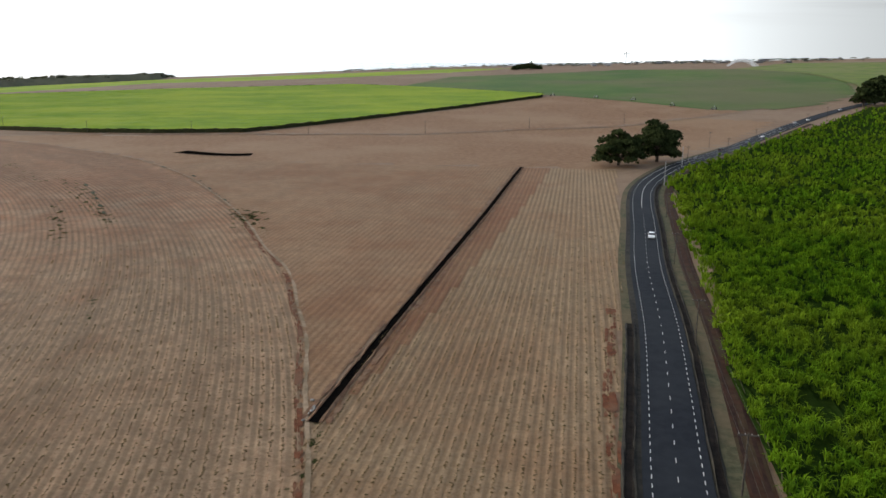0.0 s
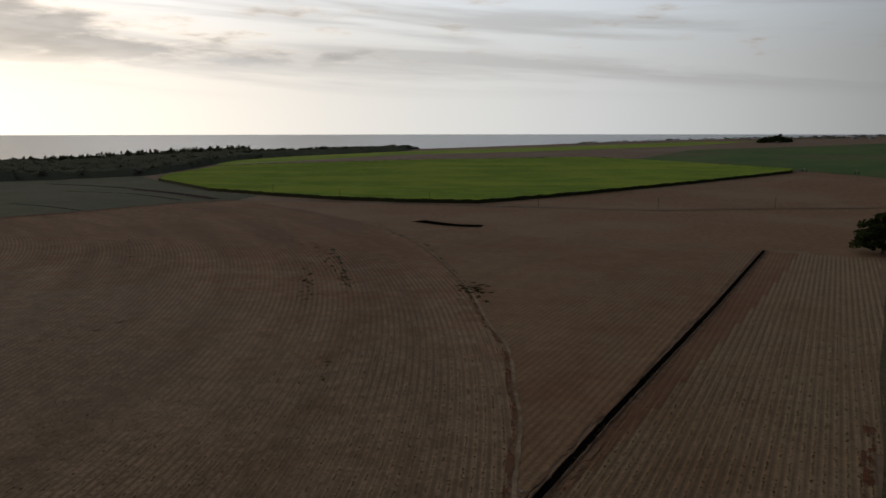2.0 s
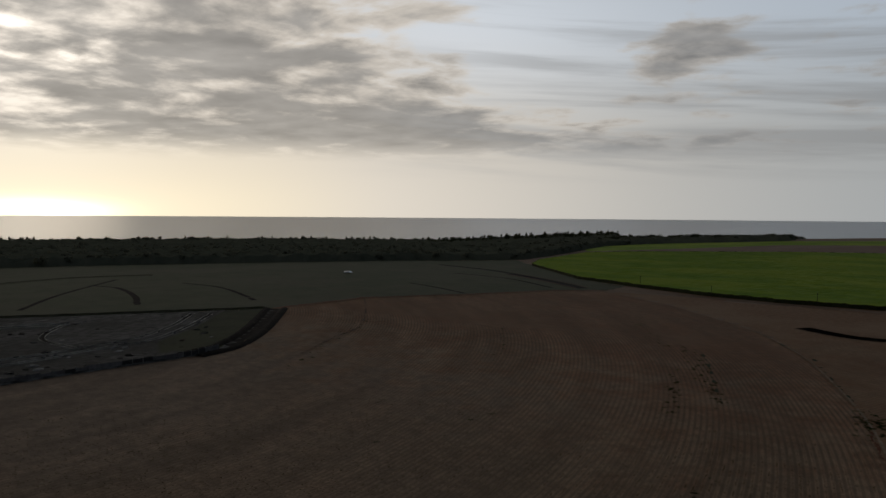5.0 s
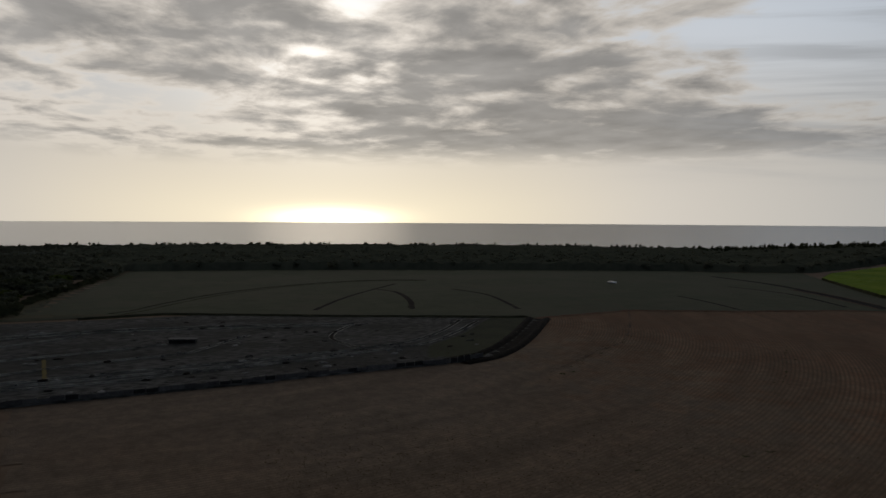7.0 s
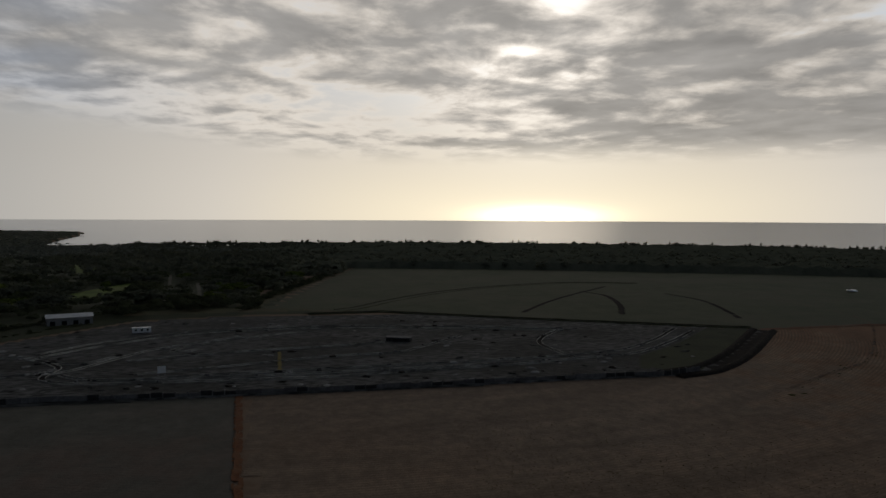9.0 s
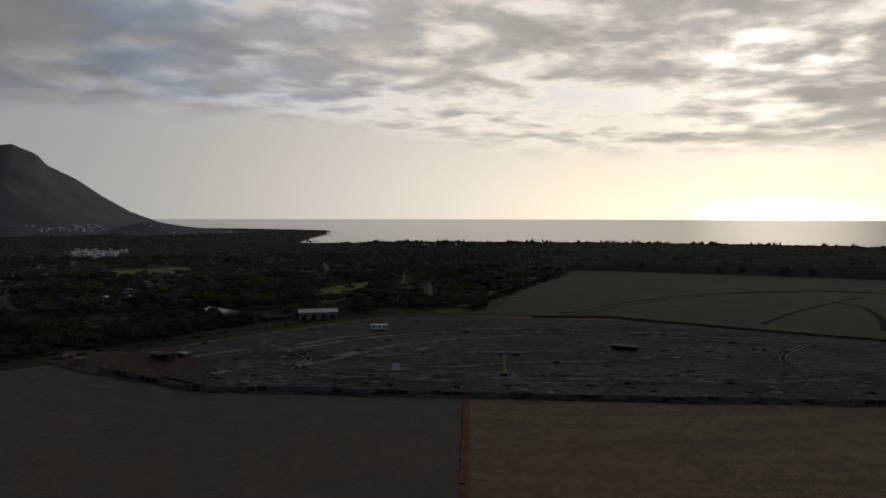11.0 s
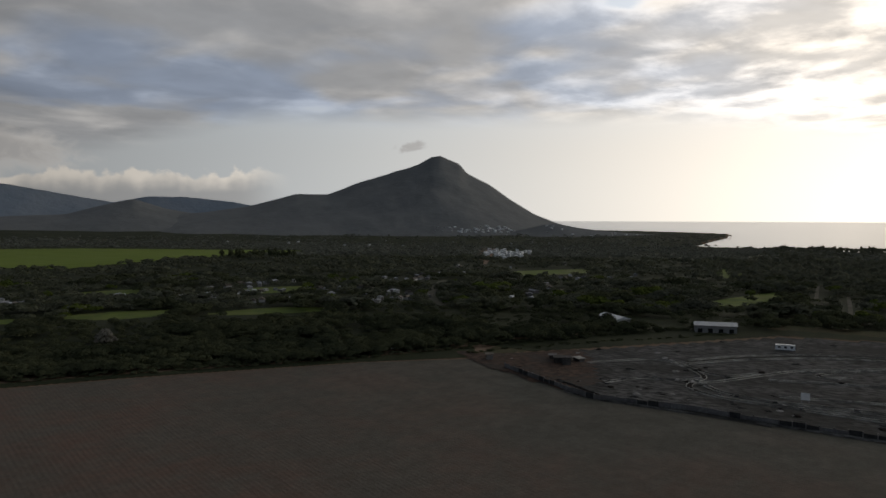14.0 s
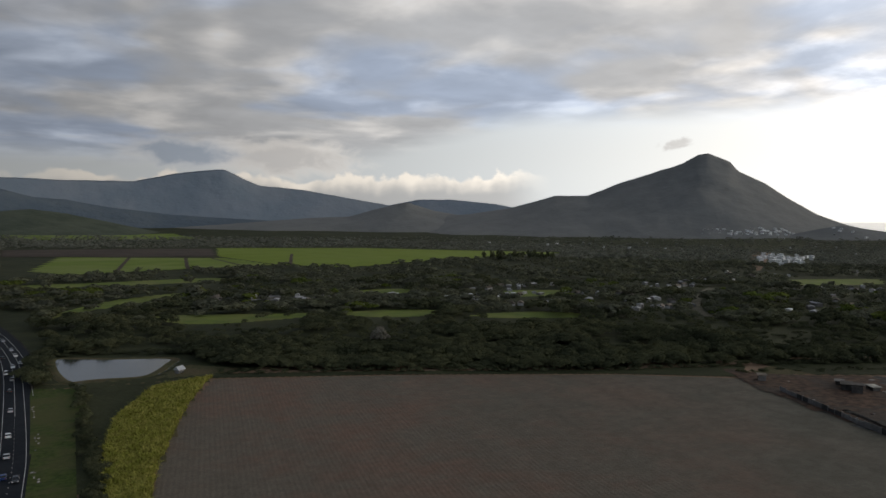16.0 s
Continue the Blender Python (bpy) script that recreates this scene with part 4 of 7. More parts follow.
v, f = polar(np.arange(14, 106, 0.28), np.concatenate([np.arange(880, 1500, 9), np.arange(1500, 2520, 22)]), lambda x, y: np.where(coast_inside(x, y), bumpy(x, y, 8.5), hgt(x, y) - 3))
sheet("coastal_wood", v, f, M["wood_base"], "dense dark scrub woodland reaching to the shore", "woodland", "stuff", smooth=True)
pts = []
while len(pts) < 3000:
    az, r = rng.uniform(14, 106), rng.choice([rng.uniform(900, 1500), rng.uniform(1500, 2500), rng.uniform(2380, 2540)], p=[0.35, 0.15, 0.5])
    x, y = -math.sin(radians(az)) * r, math.cos(radians(az)) * r
    if coast_inside(x, y):
        pts.append((x, y, rng.uniform(9, 14.5), rng.uniform(9, 15)))
for _ in range(1500):
    az, r = rng.uniform(87, 107), rng.uniform(800, 2400)
    x, y = -math.sin(radians(az)) * r, math.cos(radians(az)) * r
    if coast_inside(x, y):
        pts.append((x, y, rng.uniform(5, 9), rng.uniform(7, 13)))
for _ in range(420):
    az, r = rng.uniform(44, 104), rng.uniform(2360, 2500)
    x, y = -math.sin(radians(az)) * r, math.cos(radians(az)) * r
    if coast_inside(x, y) and noise.noise((az / 1.7, 3.0, 0.0)) > -0.1:
        pts.append((x, y, rng.uniform(13, 22), rng.uniform(7, 12)))
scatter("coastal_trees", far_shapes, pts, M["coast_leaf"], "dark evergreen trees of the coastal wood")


# clearings and built-up places on the plain, kept free of trees: x, y, half length, half width, degrees
OPEN = [(-436, -140, 24, 20, 0), (-455, -180, 40, 14, 60), (-620, -125, 40, 14, 10),
        (-280, -590, 60, 10, -12), (-420, -545, 50, 11, -30), (-455, -400, 40, 14, 20), (-640, -545, 60, 20, -40)]
FARM = [(-20, -1010), (-96, -1020), (-406, -1118), (-470, -1010), (-760, -1180), (-1130, -1300), (-1240, -1430), (-880, -1830), (-500, -1910), (-30, -1900)]


FAIRWAYS = [[(-43, -575), (-66, -642), (-109, -694), (-156, -723), (-170, -715), (-146, -678), (-103, -649), (-66, -599), (-47, -558)],
            [(-114, -558), (-150, -547), (-189, -527), (-214, -518), (-202, -499), (-161, -494), (-127, -503), (-112, -529)],
            [(-234, -506), (-277, -502), (-302, -480), (-279, -458), (-245, -469)], [(-320, -665), (-374, -658), (-352, -617), (-306, -629)],
            [(-438, -589), (-501, -567), (-469, -525), (-409, -544)], [(-317, -445), (-367, -432), (-384, -401), (-368, -390), (-311, -424)],
            [(-833, -566), (-941, -540), (-990, -505), (-908, -462), (-788, -503)], [(-591, -194), (-636, -199), (-715, -189), (-742, -180), (-661, -161), (-588, -159)],
            [(-1127, -361), (-1100, -318), (-949, -273), (-941, -298)], [(-37, -889), (-115, -890), (-240, -900), (-235, -851), (-112, -836), (-44, -853)]]
LANES = [[(-669, -519), (-596, -473), (-529, -424), (-474, -376), (-450, -346)], [(-1010, -205), (-975, -195), (-683, -136)], [(-740, -122), (-650, -105), (-565, -90)]]
TOWN = [(-1780, -1250), (-1850, -1130), (-1385, -850), (-1180, -770), (-1250, -880)]
FAIRWAY_BOXES = [((min(q[0] for q in p) - 60, min(q[1] for q in p) - 60, max(q[0] for q in p) + 60, max(q[1] for q in p) + 60), p) for p in FAIRWAYS]
lane_pts = np.concatenate([resample(np.array(q, float), 12.0)[0] for q in LANES])


def in_open(x, y):
    k = 1 / math.hypot(x, y)
    for (x0, y0, x1, y1), poly in FAIRWAY_BOXES:
        if x0 < x < x1 and y0 < y < y1 and any(bool(inside(x * (1 + q * k), y * (1 + q * k), poly)) for q in (0, 22, 45)):
            return noise.noise((x / 9.0, y / 9.0, 2.0)) < 0.42          # a few trees stand in the openings
    if (np.abs(lane_pts - (x, y)).sum(1) < 50).any():
        for q in (0, 22):                                       # the ground before a lane lies low too
            if (np.hypot(lane_pts[:, 0] - x * (1 + q * k), lane_pts[:, 1] - y * (1 + q * k)) < 6.5).any():
                return True
    if bool(inside(x, y, TOWN)):
        return True
    for cx, cy, a, b, deg in OPEN:
        c, s = math.cos(radians(deg)), math.sin(radians(deg))
        u, w = (x - cx) * c + (y - cy) * s, -(x - cx) * s + (y - cy) * c
        if (u / a) ** 2 + (w / b) ** 2 < 1:
            return True
    return False


PLAIN_EDGE = [(40, -345), (-60, -420), (-96, -372), (-110, -345), (-166, -303), (-253, -252), (-320, -225), (-400, -185), (-470, -120), (-515, -55), (-813, -10), (-990, 15), (-1500, 0), (-2440, -500), (-2560, -700), (-4900, -1000), (-4900, -4900), (600, -4900), (120, -600)]
v, f = polar(np.concatenate([np.arange(84, 100, 1.0), np.arange(100, 128, 0.4), np.arange(128, 186, 1.0)]), np.concatenate([np.arange(345, 600, 20), np.arange(600, 4900, 60)]), lambda x, y: np.where(inside(x, y, PLAIN_EDGE) & ~is_sea(x, y), hgt(x, y) + 0.12, ground_z(x, y) - 0.6))
sheet("scrub_ground", v, f, M["scrub"], "dark scrub ground of the wooded plain", "ground", smooth=True)
# where houses stand on the plain; trees keep off them and off the ground in front
r = np.random.default_rng(77)
spots = []
for cx, cy, sx, sy, n in ((-215, -630, 14, 8, 4), (-240, -600, 22, 10, 9), (-285, -603, 22, 9, 9), (-320, -590, 18, 12, 8), (-360, -548, 24, 10, 9), (-420, -548, 26, 10, 12), (-461, -610, 26, 10, 8), (-408, -468, 22, 8, 6), (-455, -402, 22, 7, 8), (-625, -538, 28, 10, 8), (-690, -590, 25, 10, 8),
                          (-510, -522, 30, 14, 10), (-500, -440, 25, 12, 8), (-560, -330, 30, 12, 5), (-620, -300, 40, 14, 5), (-780, -420, 70, 30, 12), (-900, -620, 90, 40, 14), (-1000, -420, 80, 30, 8)):
    spots += [(cx + r.normal(0, sx), cy + r.normal(0, sy)) for _ in range(n)]
yards = np.array(spots)
toward = -yards / np.linalg.norm(yards, axis=1)[:, None]


def in_yard(x, y):
    d = np.array([x, y]) - yards
    a = (d * toward).sum(1)
    b = np.abs(d[:, 0] * toward[:, 1] - d[:, 1] * toward[:, 0])
    return bool(((a > -6) & (a < 27) & (b < 6.5)).any())


near_pts, mid_pts, far_pts = [], [], []
while len(mid_pts) + len(far_pts) < 15000:
    az = rng.uniform(86, 183)
    r = 350 + 2500 * rng.uniform(0, 1) ** 1.9 if rng.random() < 0.75 else rng.uniform(1200, 3300)
    x, y = -math.sin(radians(az)) * r, math.cos(radians(az)) * r
    if not inside(x, y, PLAIN_EDGE) or is_sea(x, y) or in_open(x, y) or inside(x, y, FARM) or abs(x + 20) < 16 and y > -640:
        continue
    if -100 < x < -28 and -430 < y < -335:
        continue
    cover = noise.fractal((x / 130, y / 130, 4.0), 0.9, 2.0, 4)
    if cover < -0.18 and rng.random() < (0.8 if r > 700 else 0.45):
        continue
    if r < 1200 and in_yard(x, y) and rng.random() < 0.88:
        continue
    stand = noise.fractal((x / 75, y / 75, 9.0), 0.9, 2.0, 3)
    h = rng.uniform(4.5, 8.5) * (1.0 if r > 520 else 0.75) * min(1.75, max(0.5, 1.0 + 0.9 * stand))
    (mid_pts if r < 900 else far_pts).append((x, y, h, h * rng.uniform(1.1, 1.7)))
near_pts = [p for p in mid_pts if math.hypot(p[0], p[1]) < 540]
mid_pts = [p for p in mid_pts if math.hypot(p[0], p[1]) >= 540]
for _ in range(1100):
    az, r = rng.uniform(104.5, 122), rng.uniform(2300, 3750)
    x, y = -math.sin(radians(az)) * r, math.cos(radians(az)) * r
    if not is_sea(x, y) and not is_sea(x * 1.01, y * 1.01):
        far_pts.append((x, y, rng.uniform(2.0, 4.5), rng.uniform(9, 18)))
scatter("near_trees", fine_shapes, near_pts, M["wood_leaf"], "dense dark scrub trees behind the cane fields")
tone = [noise.noise((p[0] / 55, p[1] / 55, 21.0)) + rng.normal(0, 0.12) for p in mid_pts]
scatter("light_trees", mid_shapes, [p for p, q in zip(mid_pts, tone) if q > 0.42], M["light_leaf"], "lighter green trees scattered over the plain")
scatter("dark_trees", mid_shapes, [p for p, q in zip(mid_pts, tone) if q < -0.12], M["wood_leaf"], "darker evergreen stands on the plain")
mid_pts = [p for p, q in zip(mid_pts, tone) if -0.12 <= q <= 0.42]
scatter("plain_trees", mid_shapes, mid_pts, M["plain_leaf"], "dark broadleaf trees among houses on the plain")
scatter("far_trees", far_shapes, [p for p in far_pts if math.hypot(p[0], p[1]) > 1500], M["haze_leaf"], "hazy far woodland below the mountain")
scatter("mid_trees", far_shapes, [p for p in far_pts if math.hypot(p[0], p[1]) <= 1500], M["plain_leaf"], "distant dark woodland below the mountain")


# ---- road: lines, ditches, tracks ----
ahead = road_line[(road_line[:, 1] > -360) & (road_line[:, 1] < 300)]
v, f = ribbon(road_line[(road_line[:, 1] > -300) & (road_line[:, 1] < 560)], 7.7, 10.9, 0.13)
sheet("dirt_track", v, f, M["track"], "red-brown dirt track between road and cane", "dirt track")


def box_bm(x0, x1, y0, y1, z0, z1, taper=0.0):
    bm = bmesh.new()
    q = [bm.verts.new(p) for p in ((x0, y0, z0), (x1, y0, z0), (x1, y1, z0), (x0, y1, z0),
                                   (x0 + taper, y0 + taper, z1), (x1 - taper, y0 + taper, z1), (x1 - taper, y1 - taper, z1), (x0 + taper, y1 - taper, z1))]
    for s in ((3, 2, 1, 0), (4, 5, 6, 7), (0, 1, 5, 4), (1, 2, 6, 5), (2, 3, 7, 6), (3, 0, 4, 7)):
        bm.faces.new([q[i] for i in s])
    return bm


def box_mesh(name, *dims, material, taper=0.0):
    bm = box_bm(*dims, taper=taper)
    me = bpy.data.meshes.new(name)
    bm.to_mesh(me)
    bm.free()
    me.materials.append(material)
    return me


def marks(offset, length, period, y0, y1, width, limit=300):
    """Painted dashes beside the road's middle; the near ones are pieces, the rest one part."""
    fine, s = resample(rounded(ROAD, 10), 0.5)
    n = normals_of(fine)
    off = np.interp(fine[:, 1], [-640, 1000], [offset, offset]) if not callable(offset) else offset(fine)
    p = fine + n * np.reshape(off, (-1, 1))
    me = box_mesh("road_dash", -width / 2, width / 2, -length / 2, length / 2, 0, 0.012, material=M["paint"])
    count, V, F = 0, [], []
    for i in range(0, len(p) - 1, int(period / 0.5)):
        if not y0 < p[i][1] < y1:
            continue
        d = p[i + 1] - p[i]
        pose_m = Matrix.Translation((p[i][0], p[i][1], float(hgt(p[i][0], p[i][1])) + 0.372)) @ Matrix.Rotation(math.atan2(-d[0], d[1]), 4, "Z")
        if count < limit and -330 < p[i][1] < 330:
            ob = new("road_dash", me)
            ob.parent, ob.matrix_basis = road, pose_m
            count += 1
        else:
            V.append([pose_m @ c for c in (q.co for q in me.vertices)])
    if V:
        base = np.arange(len(V))[:, None, None] * 8
        quads = np.array([tuple(g.vertices) for g in me.polygons])
        part_mesh("far_dashes", mesh_of("far_dashes", np.array(V).reshape(-1, 3), (quads[None] + base).reshape(-1, 4), M["paint"]), road)


marks(-3.02, 0.9, 2.0, -60, 300, 0.11, 100)
marks(3.02, 0.9, 2.0, -60, 300, 0.11, 100)
marks(0.0, 1.2, 4.5, -300, 235, 0.10, 95)
for off, y0, y1 in ((-3.15, 300, 560), (3.15, 300, 560), (0.0, 240, 560), (-0.2, -470, -300), (3.6, -560, -60), (-3.4, -560, -60), (-6.6, -560, -330)):
    line = road_line[(road_line[:, 1] > y0) & (road_line[:, 1] < y1)]
    v, f = sweep(line + normals_of(line) * off, [(-0.08, 0), (0.08, 0)], 0.376)
    part_mesh("painted_line", mesh_of("painted_line", v, f, M["paint"]), road)


M["dark_bank"] = mat("turned_soil", (0.06, 0.038, 0.025), (0.12, 0.078, 0.05), 0.8, 0.95, (0.17, 0.115, 0.075), 0.3, 0.5, 0.2, 2.0)


M["spoil"] = mat("red_spoil", (0.11, 0.058, 0.035), (0.19, 0.10, 0.058), 0.7, 0.95, (0.22, 0.14, 0.085), 0.2, 0.6, 0.2, 2.0)


def ditch(name, line, width, material, bank, label, wall=0.55, dz=0.0, bank_w=1.3):
    """A dark strip, coloured as the shade of a cut, between two low banks of thrown-up soil."""
    thing = tagged(new(name), label, "ditch", "", "structure")
    rng = np.random.default_rng(int(abs(line[0][0]) * 7) + 3)
    w = width / 2
    v, f = sweep(line, [(-w - 0.1, wall * 0.7), (-w * 0.7, 0.14), (w * 0.7, 0.12), (w + 0.1, wall * 0.6)], dz)
    part_mesh("cut", mesh_of("cut", v, f, material), thing, "dark ditch bottom with the shade of its depth in the colour")
    for s in (-1, 1):
        sec = [(s * (w + 0.1), wall * 0.65), (s * (w + bank_w * 0.35), wall), (s * (w + bank_w * 0.7), wall * 0.7), (s * (w + bank_w), 0.02)]
        v, f = sweep(line, sec if s > 0 else sec[::-1], dz)
        v = v + rng.normal(0, 0.07, v.shape)
        part_mesh("bank", mesh_of("bank", v, f, bank), thing, "thrown-up soil bank")
    return thing


DITCH_EDGE = []
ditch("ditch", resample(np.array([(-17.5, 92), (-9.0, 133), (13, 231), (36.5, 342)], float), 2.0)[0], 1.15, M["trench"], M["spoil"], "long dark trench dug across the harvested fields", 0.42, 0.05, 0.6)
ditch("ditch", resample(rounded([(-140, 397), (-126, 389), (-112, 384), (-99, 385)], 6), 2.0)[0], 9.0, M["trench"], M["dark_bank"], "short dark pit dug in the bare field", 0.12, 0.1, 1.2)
left_side = road_line[(road_line[:, 1] > 55) & (road_line[:, 1] < 132)]
ditch("ditch", resample(left_side - normals_of(left_side) * 5.6, 2.0)[0], 0.9, M["dark_soil"], M["shoulder"], "narrow dark roadside drain", 0.35, 0.1, 0.5)
line = resample(np.array([(-17.5, 92), (-9.0, 133), (13, 231), (36.5, 342)], float), 2.0)[0]
for k, side in enumerate((1.9, -1.9)):
    DITCH_EDGE.append((line + normals_of(line) * side, k))
line = road_line[(road_line[:, 1] > 40) & (road_line[:, 1] < 300)]
ditch("ditch", resample(line + normals_of(line) * 4.9, 3.0)[0], 0.8, M["dark_soil"], M["shoulder"], "dark roadside drain along the cane side", 0.3, 0.12, 0.4)


def ragged(name, line, width, dz, material, label, category="soil strip", seed=1, gaps=0.0, step=0.7):
    """A strip of laid-bare earth with an uneven edge, in pieces where it breaks."""
    rng = np.random.default_rng(seed)
    line, s = resample(np.asarray(line, float), step)
    n = normals_of(line)
    V, F, b = [], [], 0
    a = np.array([noise.noise((q / 5.0, seed, 0.0)) + 0.6 * noise.noise((q / 1.4, seed, 3.0)) for q in s]) + 0.35 * np.array([noise.noise((q / 0.8, seed, 11.0)) for q in s])
    here = np.clip((np.array([noise.noise((q / 7.0, seed + 9.0, 0.0)) + 0.5 * noise.noise((q / 1.7, seed, 6.0)) for q in s]) - gaps + 0.6) * 5.0, 0, 1)
    wl = width * np.maximum(0.5 + 0.28 * a, 0.05) * here
    wr = width * np.maximum(0.5 - 0.28 * np.roll(a, 5), 0.05) * here
    keep = (here[:-1] > 0.02) | (here[1:] > 0.02)
    for i in range(len(s) - 1):
        if not keep[i]:
            continue
        for k, q in ((i, -wl[i]), (i, wr[i]), (i + 1, wr[i + 1]), (i + 1, -wl[i + 1])):
            p = line[k] + n[k] * q
            V.append((p[0], p[1], float(hgt(p[0], p[1])) + dz))
        F.append((b, b + 1, b + 2, b + 3))
        b += 4
    return sheet(name, V, F, material, label, category)


for line, k in DITCH_EDGE:
    ragged("spoil_strip", line, 1.1 - 0.3 * k, 0.23, M["spoil"], "reddish spoil thrown up beside the trench", "soil strip", seed=90 + k, gaps=0.55)
def blotches(name, line, width, dz, material, label, seed, strands=4, gaps=0.4):
    """Several thin broken strands side by side, so that the strip has islands and holes."""
    line = resample(np.asarray(line, float), 0.5)[0]
    for k in range(strands):
        off = (k / max(strands - 1, 1) - 0.5) * width
        ragged(name, line + normals_of(line) * off, width / strands * 1.7, dz + 0.006 * k, material, label, seed=seed + 13 * k, gaps=gaps, step=0.3)


beside = road_line[(road_line[:, 1] > 20) & (road_line[:, 1] < 330)]
for k, side in enumerate((8.4, 10.1)):
    ragged("wheel_rut", beside + normals_of(beside) * side, 0.55, 0.17, M["rut"], "dark wheel rut in the dirt track", "wheel rut", seed=80 + k)
M["straw_edge"] = mat("weedy_margin", (0.22, 0.155, 0.10), (0.31, 0.225, 0.15), 0.8, 0.95, (0.12, 0.09, 0.05), 0.15, 0.6, 0.1, 3.0)
arc_line = rounded([(-12, 20)] + ARC[:9], 6)
blotches("red_soil_strip", arc_line + normals_of(arc_line) * -0.4, 0.75, 0.19, M["red_bright"], "broken strip of red earth along the field edge", 3, 3, 0.5)
arc_all = rounded([(-12, 20)] + ARC + [(-165, 380)], 6)
ragged("field_edge_track", arc_all + normals_of(arc_all) * 0.7, 0.7, 0.20, M["straw_edge"], "weedy dry margin between two harvested fields", seed=5, gaps=0.1)
blotches("red_soil_strip", [(13, 40), (19.4, 72), (24.6, 101), (29.8, 124), (33.4, 140)], 1.4, 0.17, M["red_bright"], "red earth strip between field and roadside", 6, 4, 0.56)
for k, (side, w, g) in enumerate(((-0.7, 1.1, 0.4), (0.2, 1.3, 0.2), (1.1, 0.8, 0.55))):
    line = resample(np.array([(-266, -26), (-172, -15), (-90, -4), (-14, 7)], float), 0.5)[0]
    ragged("red_soil_strip", line + normals_of(line) * side, w, 0.32 + 0.006 * k, M["orange"], "orange-red earth track between two harvested fields", seed=7 + 3 * k, gaps=g, step=0.35)
ragged("red_soil_strip", [(-383, 240), (-392, 314), (-363, 378), (-340, 450), (-312, 481)], 4.5, 0.3, M["red"], "red earth margin of the harvested field", seed=8)
ragged("farm_track", [(-300, 494), (-160, 492), (-13, 496), (58, 528), (130, 549), (203, 607), (262, 650)], 4.0, 0.3, M["soil"], "pale dirt farm track across the fields", "dirt track", seed=9)
for k, (pts_, w) in enumerate((([(-140, 350), (-110, 318), (-96, 293), (-72, 248)], 1.6), ([(-163, 309), (-143, 292), (-125, 263), (-108, 232), (-100, 219)], 1.2))):
    ragged("weed_strip", rounded(pts_, 6), w, 0.34, M["scrub"], "dry weeds growing along a field row", "weeds", seed=20 + k, gaps=0.7)
for k, (p, w) in enumerate((([(-539, 341), (-485, 338), (-441, 332), (-398, 317), (-340, 274), (-294, 233), (-274, 202), (-244, 159)], 2.2), ([(-581, 276), (-522, 278), (-456, 261), (-425, 251)], 3.0),
                            ([(-604, 213), (-566, 219), (-502, 205), (-450, 186)], 3.6), ([(-459, 416), (-416, 404), (-366, 385)], 2.6), ([(-467, 126), (-546, 174), (-654, 252)], 3.0),
                            ([(-659, 646), (-544, 601), (-436, 545), (-350, 490)], 6.0), ([(-525, 536), (-438, 515), (-352, 468)], 3.0))):
    ragged("wheel_track", rounded(p, 8), w * (1.15 if k else 0.7), 0.36, M["dark_soil"] if k else M["dark_bank"], "dark curved wheel track pressed into the crop", "wheel track", seed=30 + k, gaps=0.05 if k else 0.55)
ditch("ditch", resample(rounded([(-492, 10), (-507, 25), (-541, 45), (-605, 91), (-657, 147), (-698, 222), (-698, 269), (-687, 301)], 8), 4.0)[0], 8.0, M["dark_soil"], M["scrub"], "wide dark drain curving through the young crop", 0.5, 0.05)
ditch("ditch", resample(rounded([(-470, 560), (-420, 534), (-370, 505), (-330, 480)], 6), 3.0)[0], 9.0, M["dark_soil"], M["dark_bank"], "broad black ditch at the corner of the crop", 0.3, 0.3, 2.0)
patch("field_margin", [(-500, -45), (-813, 2), (-990, 28), (-990, 12), (-815, -14), (-520, -60)], 0.25, M["grass_dry"], "rough grassy bank beside the young crop", "verge", heading=80, spacing=6)
patch("meadow", [(-480, -120), (-490, -46), (-492, -13), (-505, -20), (-512, -60), (-500, -125)], 0.22, M["grass_dry"], "dry yellow-green grass strip behind the site", heading=10, spacing=5)

# ---- tall cane by the road ----
def cane_clumps(places, blades, length, width, rng, z0, lump=0.0):
    """Arching blades in tufts; places: x, y."""
    n = len(places)
    p = np.repeat(np.asarray(places, float), blades, axis=0)
    m = n * blades
    a = rng.uniform(0, 2 * math.pi, m)
    out = np.stack([np.cos(a), np.sin(a)], -1)
    side = np.stack([-np.sin(a), np.cos(a)], -1)
    L = length * rng.uniform(0.65, 1.25, m)
    lean = rng.uniform(0.25, 0.8, m)
    swell = np.array([noise.fractal((q[0] / 4.2, q[1] / 4.2, 2.0), 0.8, 2.0, 3) for q in places])
    top = np.repeat(rng.uniform(-0.25, 0.35, n) + lump * swell * 1.5, blades)
    base = np.column_stack([p + rng.normal(0, 0.25, (m, 2)), hgt(p[:, 0], p[:, 1]) + z0 + top])
    mid = base + np.column_stack([out * (lean * L * 0.45)[:, None], L * 0.62])
    tip = base + np.column_stack([out * (lean * L * 1.15)[:, None], L * rng.uniform(0.45, 0.8, m)])
    w = width * rng.uniform(0.7, 1.3, m)
    s = np.column_stack([side, np.zeros(m)])
    v = np.stack([base - s * w[:, None] * 0.5, base + s * w[:, None] * 0.5, mid + s * w[:, None] * 0.6, mid - s * w[:, None] * 0.6, tip + s * w[:, None] * 0.12, tip - s * w[:, None] * 0.12], 1).reshape(-1, 3)
    i = np.arange(m)[:, None] * 6
    f = np.concatenate([i + [0, 1, 2, 3], i + [3, 2, 4, 5]])
    return v, f


